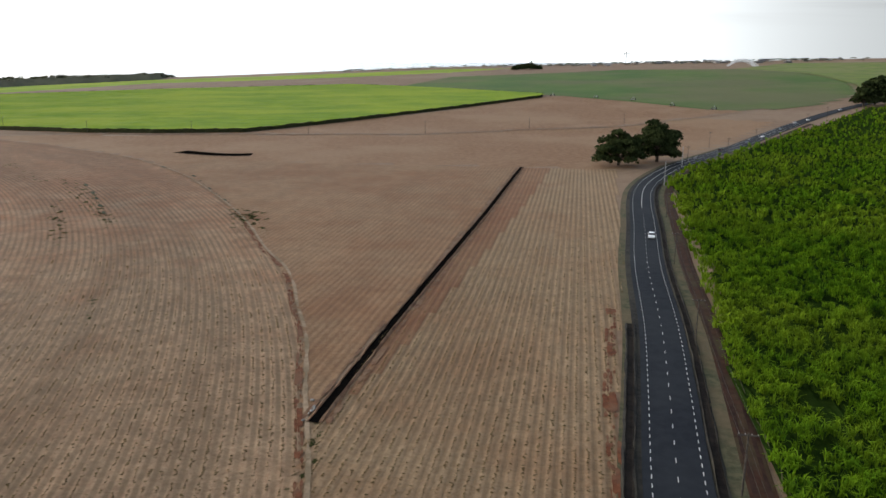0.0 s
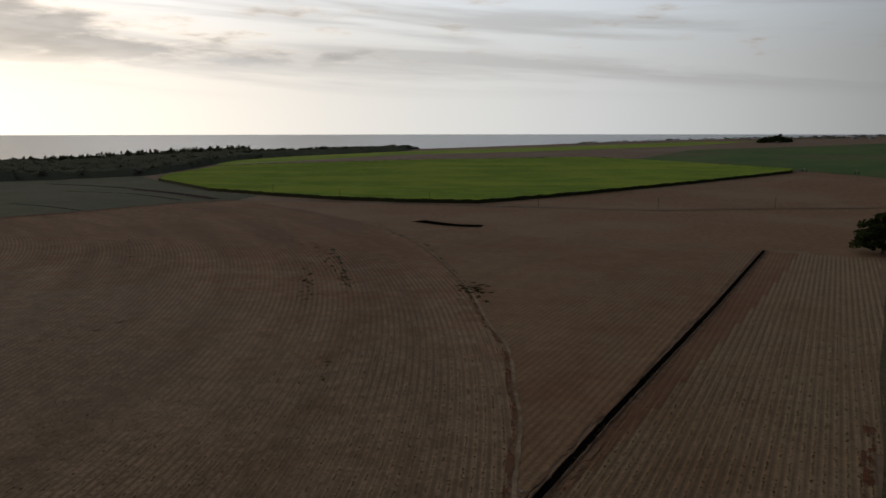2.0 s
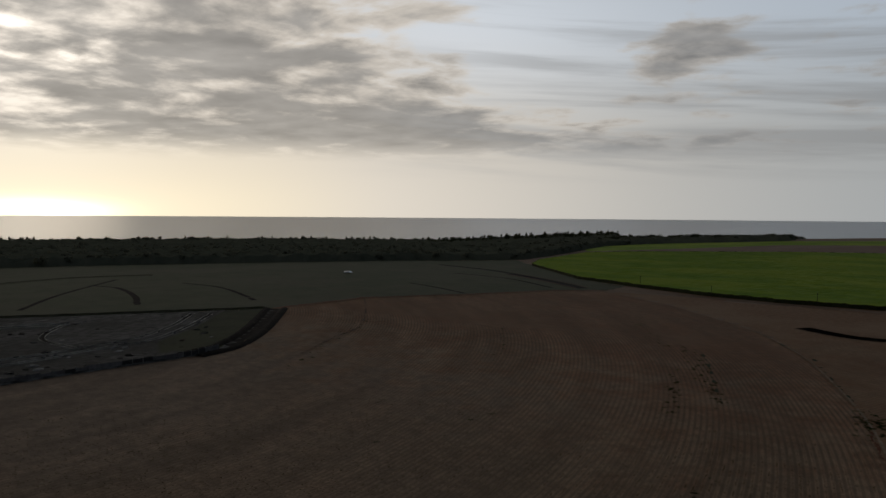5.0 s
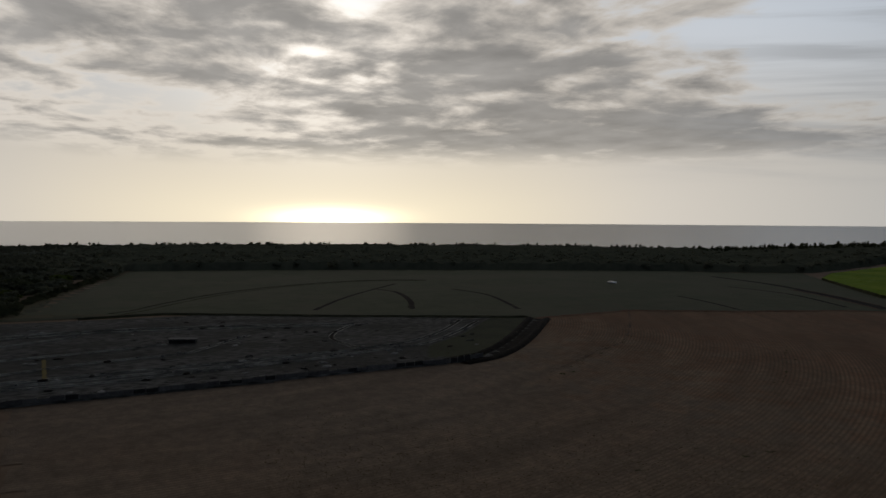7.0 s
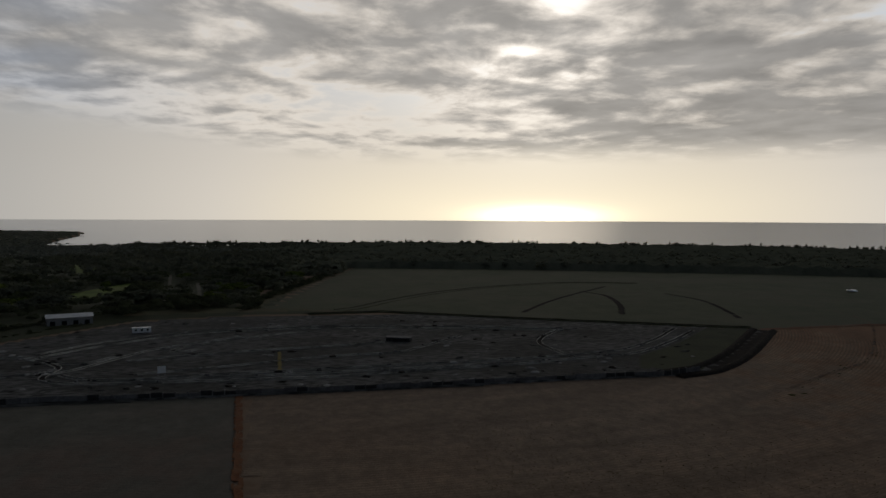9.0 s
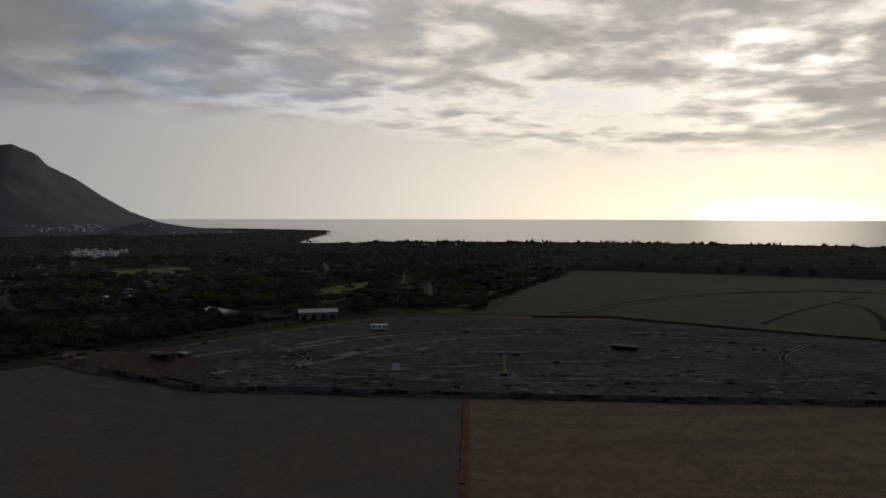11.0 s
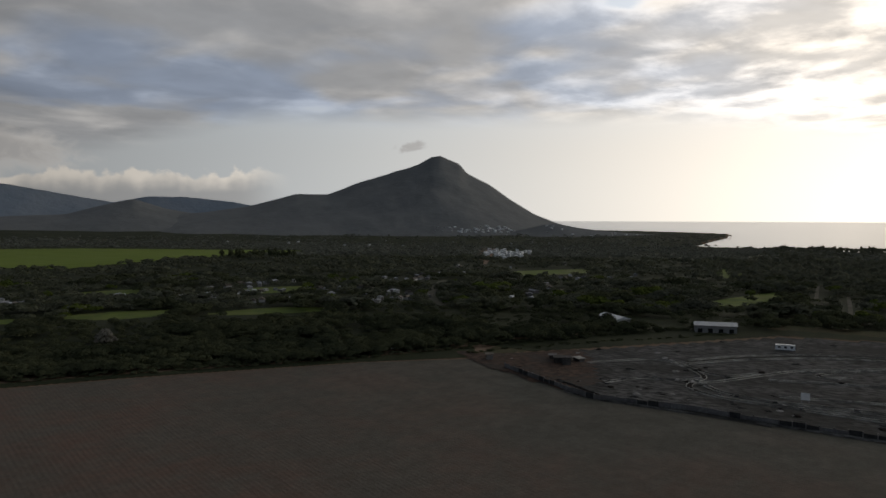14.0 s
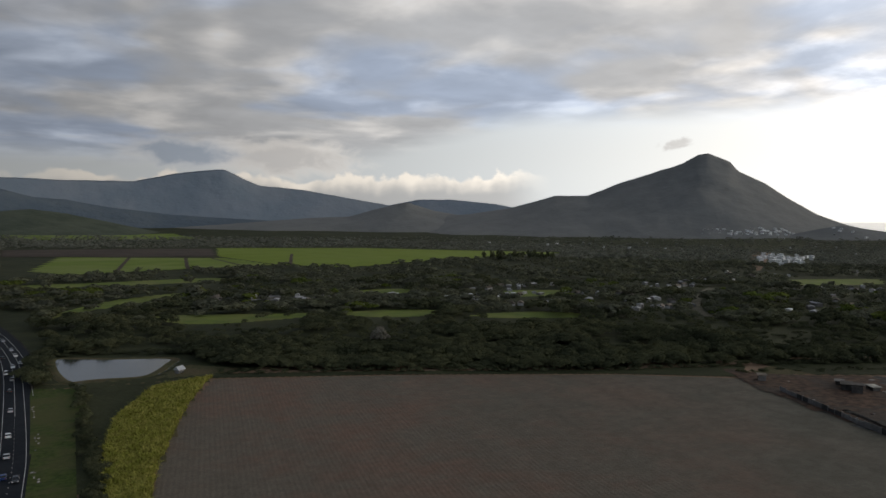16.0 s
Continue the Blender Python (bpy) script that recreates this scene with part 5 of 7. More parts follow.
CANE_R = [(36.2, 72), (31, 45), (60, 20), (420, 60), (520, 640), (368, 655), (279, 550), (228, 492), (178, 425), (129, 358), (104, 322), (85, 285), (80.6, 262), (71.5, 225), (59.2, 168), (44.9, 114), (40.0, 91)]
rng = np.random.default_rng(21)
gx, gy = np.meshgrid(np.arange(30, 520, 1.25), np.arange(40, 660, 1.15))
gx, gy = gx + gy * 0.0 + rng.normal(0, 0.3, gx.shape), gy + rng.normal(0, 0.3, gy.shape)
ok = inside(gx - np.interp(gy, [90, 170], [2.0, 0.5]), gy, CANE_R) & (gx < 0.64 * gy + 14)
gx, gy = gx[ok], gy[ok]
dist = np.hypot(gx, gy)
gap = np.array([noise.fractal((a / 4.2, b / 4.2, 2.0), 0.8, 2.0, 3) for a, b in zip(gx, gy)])
gx, gy, dist = (q[gap > -0.10] for q in (gx, gy, dist))
near = dist < 235
v, f = cane_clumps(np.stack([gx[near], gy[near]], -1), 16, 1.6, 0.125, rng, 0.75, lump=1.7)
sheet("cane_leaves", v, f, M["cane"], "arching bright green cane leaves", "crop", "stuff")
far = ~near & (rng.random(len(gx)) < np.clip(150 / dist, 0.12, 1) ** 1.6)
v, f = cane_clumps(np.stack([gx[far], gy[far]], -1), 6, 2.2, 0.42, rng, 0.85, lump=1.5)
sheet("cane_leaves", v, f, M["cane"], "bright green cane leaves farther up the field", "crop", "stuff")

# ---- the corner by the pond ----
CANE_L = [(-95, -331), (-68, -322), (-47, -278), (-39, -242), (-34, -200), (-26, -150), (-33, -148), (-44, -195), (-50, -218), (-73, -285), (-91, -326)]
gx, gy = np.meshgrid(np.arange(-110, -20, 1.1), np.arange(-335, -145, 1.1))
ok = inside(gx, gy, CANE_L)
v, f = cane_clumps(np.stack([gx[ok], gy[ok]], -1) + rng.normal(0, 0.3, (ok.sum(), 2)), 10, 2.3, 0.22, rng, 0.1)
sheet("flowering_cane", v, f, M["cane_dry"], "yellow-green uncut cane strip at the field edge", "crop", "stuff")
patch("uncut_strip", CANE_L, 0.15, M["grass_dry"], "dry undergrowth below the uncut cane", "undergrowth", heading=10, spacing=4)
patch("grass_strip", [(-26.5, -346), (-43, -338), (-34, -260), (-29, -205), (-22, -140), (-9, -140), (-16.5, -216), (-19.5, -290), (-23, -346)], 0.2, M["grass"], "mown green grass strip beside the road", "grass", heading=5, spacing=4)
patch("rough_grass", [(-43, -340), (-88, -330), (-68, -322), (-48, -280), (-40, -242), (-35, -200), (-30, -200), (-35, -260)], 0.17, M["scrub"], "rough brown grass between hedge and cane", "grass", heading=5, spacing=4)
patch("hedge_bottom", [(-52, -340), (-40, -242), (-35, -200), (-28, -140), (-20, -140), (-27, -205), (-31, -260), (-40, -342)], 0.155, M["scrub"], "dark undergrowth below the hedge", "undergrowth", heading=5, spacing=3)
patch("pond_margin", [(-25, -345), (-25, -430), (-112, -432), (-128, -345), (-96, -329), (-50, -338)], 0.125, M["scrub"], "rough dark grass round the pond", "grass", heading=60, spacing=4)
pond_edge = rounded([(-38, -418), (-62, -404), (-90, -388), (-86, -371), (-71, -347), (-50, -350), (-36, -354), (-33, -396)], 6, True)
patch("pond", [tuple(p) for p in pond_edge], 0.22, M["pond"], "still grey pond reflecting the evening sky", "pond", heading=60, spacing=3)
v, f = sweep(np.concatenate([pond_edge, pond_edge[:1]]), [(-0.4, 0.1), (0.6, 0.35), (2.2, 0.4), (4.5, 0.05)], 0.1)
sheet("pond_bank", v, f, M["grass_dry"], "grassy earth bank round the pond", "bank")
patch("verge_green", [(-28, -356), (-95, -335), (-110, -345), (-92, -366), (-72, -343), (-50, -346), (-34, -350)], 0.19, M["grass_dry"], "rough grass between pond and cane", "grass", heading=60, spacing=4)


def shrub_line(name, line, step, h, w, label, seed, shapes=fine_shapes, material=M["wood_leaf"], spread=1.0):
    p, _ = resample(np.asarray(line, float), step)
    r = np.random.default_rng(seed)
    pts = [(x + r.normal(0, spread), y + r.normal(0, spread), h * r.uniform(0.6, 1.3), w * r.uniform(0.7, 1.3)) for x, y in p]
    return scatter(name, shapes, pts, material, label, "hedge")


shrub_line("hedge", [(-42, -337), (-36, -270), (-33, -208), (-27, -150)], 2.2, 3.0, 3.6, "ragged dark hedge beside the grass strip", 3)
shrub_line("hedge", [(-24, -348), (-29, -400), (-32, -425)], 3.0, 6.0, 8.0, "dark trees between road and pond", 4, spread=2.0)
shrub_line("hedge", [(-100, -340), (-166, -303), (-253, -251), (-322, -220)], 3.2, 2.2, 4.0, "low scrub along the far field edge", 5, spread=1.5)
shrub_line("hedge", [(-40, -428), (-70, -415), (-100, -395), (-108, -365)], 3.0, 3.0, 6.0, "dark bushes lining the pond", 6, spread=2.0)
shrub_line("hedge", [(-110, -352), (-170, -312), (-255, -262), (-318, -232)], 2.6, 6.0, 9.0, "dense dark thicket behind the harvested field", 7, spread=4.0)
shrub_line("hedge", [(-118, -368), (-180, -328), (-262, -276), (-330, -245)], 2.6, 7.0, 10.0, "dense dark thicket on the plain", 8, spread=6.0)
shrub_line("hedge", [(-318, -224), (-372, -196), (-424, -172), (-470, -142), (-508, -112)], 2.6, 2.6, 4.2, "low dark hedge behind the building site", 9, spread=1.2)
shrub_line("hedge", [(-300, -212), (-330, -202), (-382, -172), (-450, -128)], 4.5, 1.6, 3.0, "scattered shrubs along the site margin", 10, spread=2.0)
patch("field_track", [(-94, -329), (-166, -293), (-253, -240), (-295, -206), (-318, -222), (-253, -250), (-166, -302), (-98, -338)], 0.2, M["scrub"], "grassy track behind the harvested field", "track", heading=60, spacing=3)

shrub_line("hedge", [(-500, -50), (-560, -46), (-640, -33), (-813, -4), (-985, 22)], 2.4, 3.2, 5.5, "rough dark hedge beside the young crop", 14, spread=2.2)

# ---- plain: clearings and farmland ----
for poly in FAIRWAYS:
    patch("clearing", [tuple(q) for q in rounded(poly, 4, True)], 0.3, M["meadow"], "open green clearing among dark trees", "grass", heading=30, spacing=6)
for k, p in enumerate(LANES):
    ragged("dirt_lane", rounded(p, 6), 8.0 if k == 0 else 3.2, 0.35, M["dust"], "pale dusty lane between dark trees", "dirt track", seed=40 + k)
patch("meadow", [(-470, -1015), (-400, -1130), (-390, -1440), (-502, -1880), (-874, -1815), (-1232, -1427), (-1130, -1307), (-760, -1190)], 0.9, M["plain_green"], "long bright green field on the plain", heading=50)
patch("meadow", [(-57, -1115), (-121, -1500), (-386, -1367), (-396, -1125), (-96, -1027)], 0.9, M["plain_bright"], "light green crop field divided by tracks", heading=20)
patch("ploughed_field", [(-30, -1550), (-118, -1520), (-384, -1430), (-480, -1850), (-40, -1880)], 0.9, M["ploughed"], "dark brown ploughed field on the plain", heading=20)
patch("meadow", [(-64, -3600), (-766, -3650), (-728, -2842), (-60, -2750)], 0.9, M["plain_bright"], "thin bright green field below the hills", heading=20)
for k, p in enumerate(([(-160, -1080), (-230, -1440)], [(-250, -1070), (-320, -1400)], [(-340, -1100), (-360, -1380)], [(-420, -1125), (-560, -1500)])):
    ragged("field_track", p, 6, 1.2, M["ploughed"], "bare track between green crop plots", "dirt track", seed=50 + k)

# stubble tufts on the nearest rows, thinning out with distance
def tufts(lines, reach, seed, low=-1e9):
    r = np.random.default_rng(seed)
    out = []
    for _, line in lines:
        d = np.hypot(line[:, 0], line[:, 1])
        thick = np.array([0.35 + 0.65 * (noise.noise((q[0] / 2.3, q[1] / 2.3, 5.0)) > -0.05) for q in line])
        keep = (r.random(len(line)) < thick * np.clip(1.3 - d / reach, 0, 1)) & (line[:, 1] > low)
        out.append(line[keep][:, :2] + r.normal(0, 0.09, (keep.sum(), 2)))
    return np.concatenate(out)


def stubble(places, seed, label):
    r = np.random.default_rng(seed)
    n = len(places)
    a = r.uniform(0, math.pi, n)
    s = r.uniform(0.08, 0.20, n)
    h = r.uniform(0.04, 0.13, n)
    V, F = [], []
    for k in range(2):
        d = np.stack([np.cos(a + k * 1.57), np.sin(a + k * 1.57)], -1) * s[:, None]
        top = d * 1.3 + r.normal(0, 0.05, (n, 2))
        z = hgt(places[:, 0], places[:, 1]) + 0.12
        V.append(np.stack([np.column_stack([places - d, z]), np.column_stack([places + d, z]), np.column_stack([places + top, z + h]), np.column_stack([places - top, z + h * 0.8])], 1).reshape(-1, 3))
        F.append(np.arange(4 * n).reshape(n, 4) + 4 * n * k)
    return sheet("stubble", np.concatenate(V), np.concatenate(F), M["stub"], label, "stubble", "stuff")


M["stub"] = leaf_mat("cane_stubble", (0.125, 0.096, 0.050), (0.190, 0.145, 0.080), 0.4, 0.4, None, 0.5)
stubble(tufts(straight_rows(FIELD_R, 10.2, 1.55, 0.42), 210, 3), 4, "cut cane stubble along the pale rows")
stubble(tufts(ring_rows(FIELD_A, *CENTRE_A, 1.55, 0.42), 190, 5, 40), 6, "cut cane stubble along the curved rows")
M["foil"] = mat("shiny_sheet", (0.8, 0.8, 0.8), (0.88, 0.88, 0.88), 1.0, 0.25, metal=0.85)
M["grass_tuft"] = leaf_mat("weed_leaves", (0.035, 0.042, 0.016), (0.075, 0.078, 0.03), 0.3)


# ---- trees standing alone ----
def big_tree(x, y, h, w, seed, label, material=M["leaf"], leaves=4200):
    """A spreading tree: forked trunk, limbs, leafy lobes with gaps."""
    r = np.random.default_rng(seed)
    z = float(hgt(x, y))
    tree = tagged(new("tree"), label, "tree")
    tree.location = (x, y, z)
    lobes, V, F, b = [], [], [], 0

    def limb(p0, p1, r0, r1):
        nonlocal b
        d = Vector(p1) - Vector(p0)
        q = d.to_track_quat("Z", "Y").to_matrix()
        for p, rad in ((Vector(p0), r0), (Vector(p0) + d * 0.5 + Vector(r.normal(0, 0.2, 3)), (r0 + r1) / 2), (Vector(p1), r1)):
            for i in range(7):
                a = i * math.tau / 7
                V.append(p + q @ Vector((math.cos(a) * rad, math.sin(a) * rad, 0)))
        for s in range(2):
            for i in range(7):
                F.append((b + s * 7 + i, b + s * 7 + (i + 1) % 7, b + s * 7 + 7 + (i + 1) % 7, b + s * 7 + 7 + i))
        b += 21

    fork = (r.normal(0, 0.3), r.normal(0, 0.3), h * 0.15)
    limb((0, 0, -0.3), fork, h * 0.042, h * 0.032)
    for count, height, out, wide, tall in ((9, 0.25, 0.36, 0.17, 0.14), (8, 0.46, 0.31, 0.18, 0.15), (6, 0.66, 0.22, 0.18, 0.14), (3, 0.85, 0.09, 0.16, 0.12)):
        for k in range(count):
            a = k * math.tau / count + r.uniform(-0.35, 0.35)
            reach = w * out * r.uniform(0.6, 1.25)
            end = (math.cos(a) * reach, math.sin(a) * reach, h * (height + r.uniform(-0.06, 0.06)))
            limb(fork, end, h * 0.016, h * 0.005)
            lobes.append((*end, w * wide * r.uniform(0.75, 1.2), w * wide * r.uniform(0.75, 1.2), h * tall * r.uniform(0.8, 1.15)))
    part_mesh("trunk", mesh_of("trunk", np.array([tuple(q) for q in V]), F, M["bark"]), tree, "dark forked trunk with spreading limbs")
    lv, lf = leaf_cloud(leaves, lobes, w * 0.036 * math.sqrt(4200 / leaves), r, 0.2, 0.5)
    part_mesh("crown", mesh_of("crown", lv, lf, material), tree, "dense dark evergreen leaves in uneven clumps")
    return tree


big_tree(82, 347, 17, 23, 1, "broad dark evergreen tree beside the road bend")
big_tree(104, 361, 20, 26, 2, "tall dark spreading tree beside the road bend", leaves=6400)
for k, (x, y, h, w) in enumerate(((372, 668, 22, 22), (386, 676, 26, 28), (398, 672, 22, 24), (410, 690, 24, 26))):
    big_tree(x, y, h, w, 10 + k, "dark roadside tree at the far bend", leaves=1400)
for k in range(9):
    big_tree(138 + k * 5.6 + (k % 3) * 2, 1478 + (k * 37 % 20), (8, 10, 9, 11, 13, 16, 13, 9, 7)[k], 15, 30 + k, "dark tree of a clump on the skyline", leaves=420)
big_tree(-203, -380, 8, 11, 60, "pale grey leafless tree in the thicket", M["pale_leaf"], 700)
r = np.random.default_rng(5)
tall = [(-795 - k * 4.2 + r.normal(0, 6), -1122 + k * 1.3 + r.normal(0, 8), r.uniform(12, 25), r.uniform(7, 11)) for k in range(30)]
scatter("tall_trees", far_shapes, tall, M["wood_leaf"], "row of tall dark trees at the green field's end")
pines = []
for k in range(240):
    az = r.uniform(24, 46.5)
    rr = r.uniform(1950, 2250) if az < 34 else r.uniform(1980, 2260)
    pines.append((-math.sin(radians(az)) * rr, math.cos(radians(az)) * rr, r.uniform(14, 25), r.uniform(6, 10)))
for k in range(150):
    az, rr = r.uniform(19.5, 33), r.uniform(1660, 1760)
    x, y = -math.sin(radians(az)) * rr, math.cos(radians(az)) * rr
    pines.append((x, y, min(max(18 - float(hgt(x, y)), 6), 16) * r.uniform(0.7, 1.05), r.uniform(8, 13)))
scatter("pine_grove", far_shapes, pines, M["wood_leaf"], "tall dark pines along the coast")


# ---- poles ----
def pole(x, y, h, material, label, arms=1, turn=0.0, thick=0.13):
    p = tagged(new("utility_pole"), label, "utility pole", "roadside poles")
    p.location, p.rotation_euler = (x, y, float(hgt(x, y))), (0, 0, radians(turn))
    bm = bmesh.new()
    bmesh.ops.create_cone(bm, cap_ends=True, segments=10, radius1=thick, radius2=thick * 0.65, depth=h + 0.4, matrix=Matrix.Translation((0, 0, h / 2 - 0.2)))
    part("shaft", bm, material, p)
    for k in range(arms):
        arm = part("crossarm", box_bm(-1.15, 1.15, -0.06, 0.06, h - 0.35 - k * 0.7, h - 0.2 - k * 0.7), material, p)
        for q in (-1.0, -0.35, 0.35, 1.0):
            bm = bmesh.new()
            bmesh.ops.create_cone(bm, cap_ends=True, segments=7, radius1=0.05, radius2=0.035, depth=0.16, matrix=Matrix.Translation((q, 0, h - 0.12 - k * 0.7)))
            part("insulator", bm, M["kerb"], arm, "small pale insulator")
    return p


for k, (x, y) in enumerate(((33.9, 74.6), (44.3, 122.2), (55.9, 173), (70, 228))):
    pole(x, y, 8.0, M["pole"], "dark wooden utility pole with a crossarm beside the road", 1, -12)


def wire(a, b, za, zb, off):
    """A slack line from crossarm to crossarm."""
    ax = Vector((b[0] - a[0], b[1] - a[1], 0)).normalized().cross(Vector((0, 0, 1))) * off
    cu = bpy.data.curves.new("power_line", "CURVE")
    cu.dimensions, cu.bevel_depth, cu.bevel_resolution = "3D", 0.016, 0
    sp = cu.splines.new("POLY")
    sp.points.add(12)
    for i in range(13):
        t = i / 12
        sp.points[i].co = (a[0] + (b[0] - a[0]) * t + ax.x, a[1] + (b[1] - a[1]) * t + ax.y, za + (zb - za) * t - 4 * 0.7 * t * (1 - t), 1)
    cu.materials.append(M["pole"])
    tagged(new("power_line", cu), "thin dark power line between roadside poles", "power line", "power lines")


NEAR_POLES = [(23.5, 24), (33.9, 74.6), (44.3, 122.2), (55.9, 173), (70, 228)]
for p, q in zip(NEAR_POLES, NEAR_POLES[1:]):
    for off in (-1.0, -0.35, 1.0):
        wire(p, q, float(hgt(*p)) + 7.95, float(hgt(*q)) + 7.95, off)
pole(23.5, 24, 8.0, M["pole"], "dark wooden utility pole with a crossarm beside the road", 1, -12)
for x, y, h in ((87.5, 291, 9.5), (110, 341, 9.5)):
    pole(x, y, h, M["pole_grey"], "pale concrete utility pole at the road bend", 0, 0, 0.17)
for x, y, h in ((116, 352, 8.5), (150, 392, 8.5), (183, 437, 9), (150, 420, 9), (262, 540, 9), (300, 588, 9), (340, 628, 9), (355, 650, 9)):
    pole(x, y, h, M["pole"], "dark wooden utility pole along the far road", 1, -40)
for x, y in ((-310, 528), (-235, 494), (-167, 497), (-90, 499), (-12, 499), (61, 531), (135, 560)):
    pole(x, y, 8.5, M["pole"], "dark wooden pole beside the farm track", 1, 80, 0.16)


def irrigation_tower(x, y):
    t = tagged(new("irrigation_tower"), "dark wheeled tower of a crop sprinkler", "irrigation tower", "sprinkler towers")
    t.location, t.rotation_euler = (x, y, float(hgt(x, y)) + 0.3), (0, 0, radians(35))
    for s in (-1, 1):
        bm = bmesh.new()
        bmesh.ops.create_cone(bm, cap_ends=True, segments=16, radius1=1.1, radius2=1.1, depth=0.45, matrix=Matrix.Translation((s * 2.4, 0, 1.0)) @ Matrix.Rotation(radians(90), 4, "Y"))
        w = part("wheel", bm, M["tyre"], t, "large black rubber wheel")
        bm = bmesh.new()
        bmesh.ops.create_cone(bm, cap_ends=True, segments=12, radius1=0.5, radius2=0.5, depth=0.5, matrix=Matrix.Translation((s * 2.4, 0, 1.0)) @ Matrix.Rotation(radians(90), 4, "Y"))
        part("rim", bm, M["steel"], w)
        bm = box_bm(-0.09, 0.09, -0.09, 0.09, 0, 3.4)
        bm.transform(Matrix.Translation((s * 2.4, 0, 1.0)) @ Matrix.Rotation(radians(-s * 42), 4, "Y"))
        part("strut", bm, M["steel"], t)
    part("axle_beam", box_bm(-2.4, 2.4, -0.12, 0.12, 0.9, 1.15), M["steel"], t)
    return t


for x, y in ((122, 845), (164, 813), (194, 772), (214, 706), (240, 668)):
    irrigation_tower(x, y)


# ---- vehicles ----
def prism(profile, half_w, top_in=0.0, z_split=0.0):
    """A side outline (length, height) drawn out across; points above z_split lean in."""
    bm = bmesh.new()
    rows = []
    for s in (-1, 1):
        rows.append([bm.verts.new((s * (half_w - (top_in if z > z_split else 0.0)), y, z)) for y, z in profile])
    n = len(profile)
    bm.faces.new(rows[0])
    bm.faces.new(rows[1][::-1])
    for i in range(n):
        bm.faces.new((rows[0][i], rows[1][i], rows[1][(i + 1) % n], rows[0][(i + 1) % n]))
    bmesh.ops.recalc_face_normals(bm, faces=bm.faces)
    bmesh.ops.bevel(bm, geom=[e for e in bm.edges], offset=0.05, segments=1, affect="EDGES")
    return bm


PAINTS = {"white": (0.75, 0.76, 0.77), "silver": (0.42, 0.43, 0.45), "dark grey": (0.035, 0.037, 0.04), "blue": (0.02, 0.05, 0.16), "red": (0.25, 0.02, 0.02)}
M["tail"] = mat("tail_lamp", (0.30, 0.01, 0.01), (0.36, 0.015, 0.015), 1.0, 0.3)
M["lamp"] = mat("clear_lamp", (0.7, 0.7, 0.68), (0.8, 0.8, 0.78), 1.0, 0.15)
for key, c in PAINTS.items():
    M["car_" + key] = mat("car_paint", c, tuple(q * 1.08 for q in c), 1.0, 0.25, spec=0.5)


def car(colour, van=False):
    c = tagged(new("car"), ("%s van on the road" if van else "%s passenger car driving on the road") % colour, "car", "cars on the road")
    h = 1.95 if van else 1.45
    body = [(-2.1, 0.32), (-2.12, 0.62), (-2.0, 0.85), (-0.95, 0.95), (0.0, 0.98), (1.6, 0.98), (2.1, 0.92), (2.15, 0.5), (2.1, 0.32)]
    shell = part("body", prism(body, 0.86), M["car_" + colour], c)
    roof = [(-1.0, 0.93), (-0.35, h - 0.08), (0.0, h), (1.3 if not van else 1.95, h), (1.85 if not van else 2.1, 0.96)]
    part("window_band", prism([(y * 1.0, z) for y, z in roof], 0.83, 0.13, 1.0), M["glass"], c, "dark tinted windows")
    part("roof", prism([(-0.32, h - 0.07), (0.0, h + 0.02), (1.25 if not van else 1.95, h + 0.02), (1.4 if not van else 2.0, h - 0.07)], 0.72), M["car_" + colour], c)
    for s in (-1, 1):
        part("headlamp", box_bm(s * 0.66 - 0.16, s * 0.66 + 0.16, -2.14, -2.0, 0.62, 0.76), M["lamp"], shell, "clear headlamp")
        part("tail_lamp", box_bm(s * 0.7 - 0.12, s * 0.7 + 0.12, 2.06, 2.17, 0.65, 0.85), M["tail"], shell, "red tail lamp")
        for y in (-1.35, 1.35):
            bm = bmesh.new()
            bmesh.ops.create_cone(bm, cap_ends=True, segments=14, radius1=0.32, radius2=0.32, depth=0.22, matrix=Matrix.Translation((s * 0.78, y, 0.32)) @ Matrix.Rotation(radians(90), 4, "Y"))
            wheel = part("wheel", bm, M["tyre"], c, "black tyre on a steel rim")
            bm = bmesh.new()
            bmesh.ops.create_cone(bm, cap_ends=True, segments=10, radius1=0.19, radius2=0.17, depth=0.24, matrix=Matrix.Translation((s * 0.785, y, 0.32)) @ Matrix.Rotation(radians(90), 4, "Y"))
            part("rim", bm, M["steel"], wheel)
    return c


def on_road(y, off, down=True):
    """A pose on the road at that place along it; down: heading towards smaller y."""
    i = int(np.argmin(np.abs(road_line[:, 1] - y)))
    n = nrm[i]
    d = road_line[min(i + 1, len(road_line) - 1)] - road_line[i - 1]
    x, yy = road_line[i] + n * off
    return Matrix.Translation((x, yy, float(hgt(x, yy)) + 0.37)) @ Matrix.Rotation(math.atan2(-d[0], d[1]) + (0 if down else math.pi), 4, "Z")


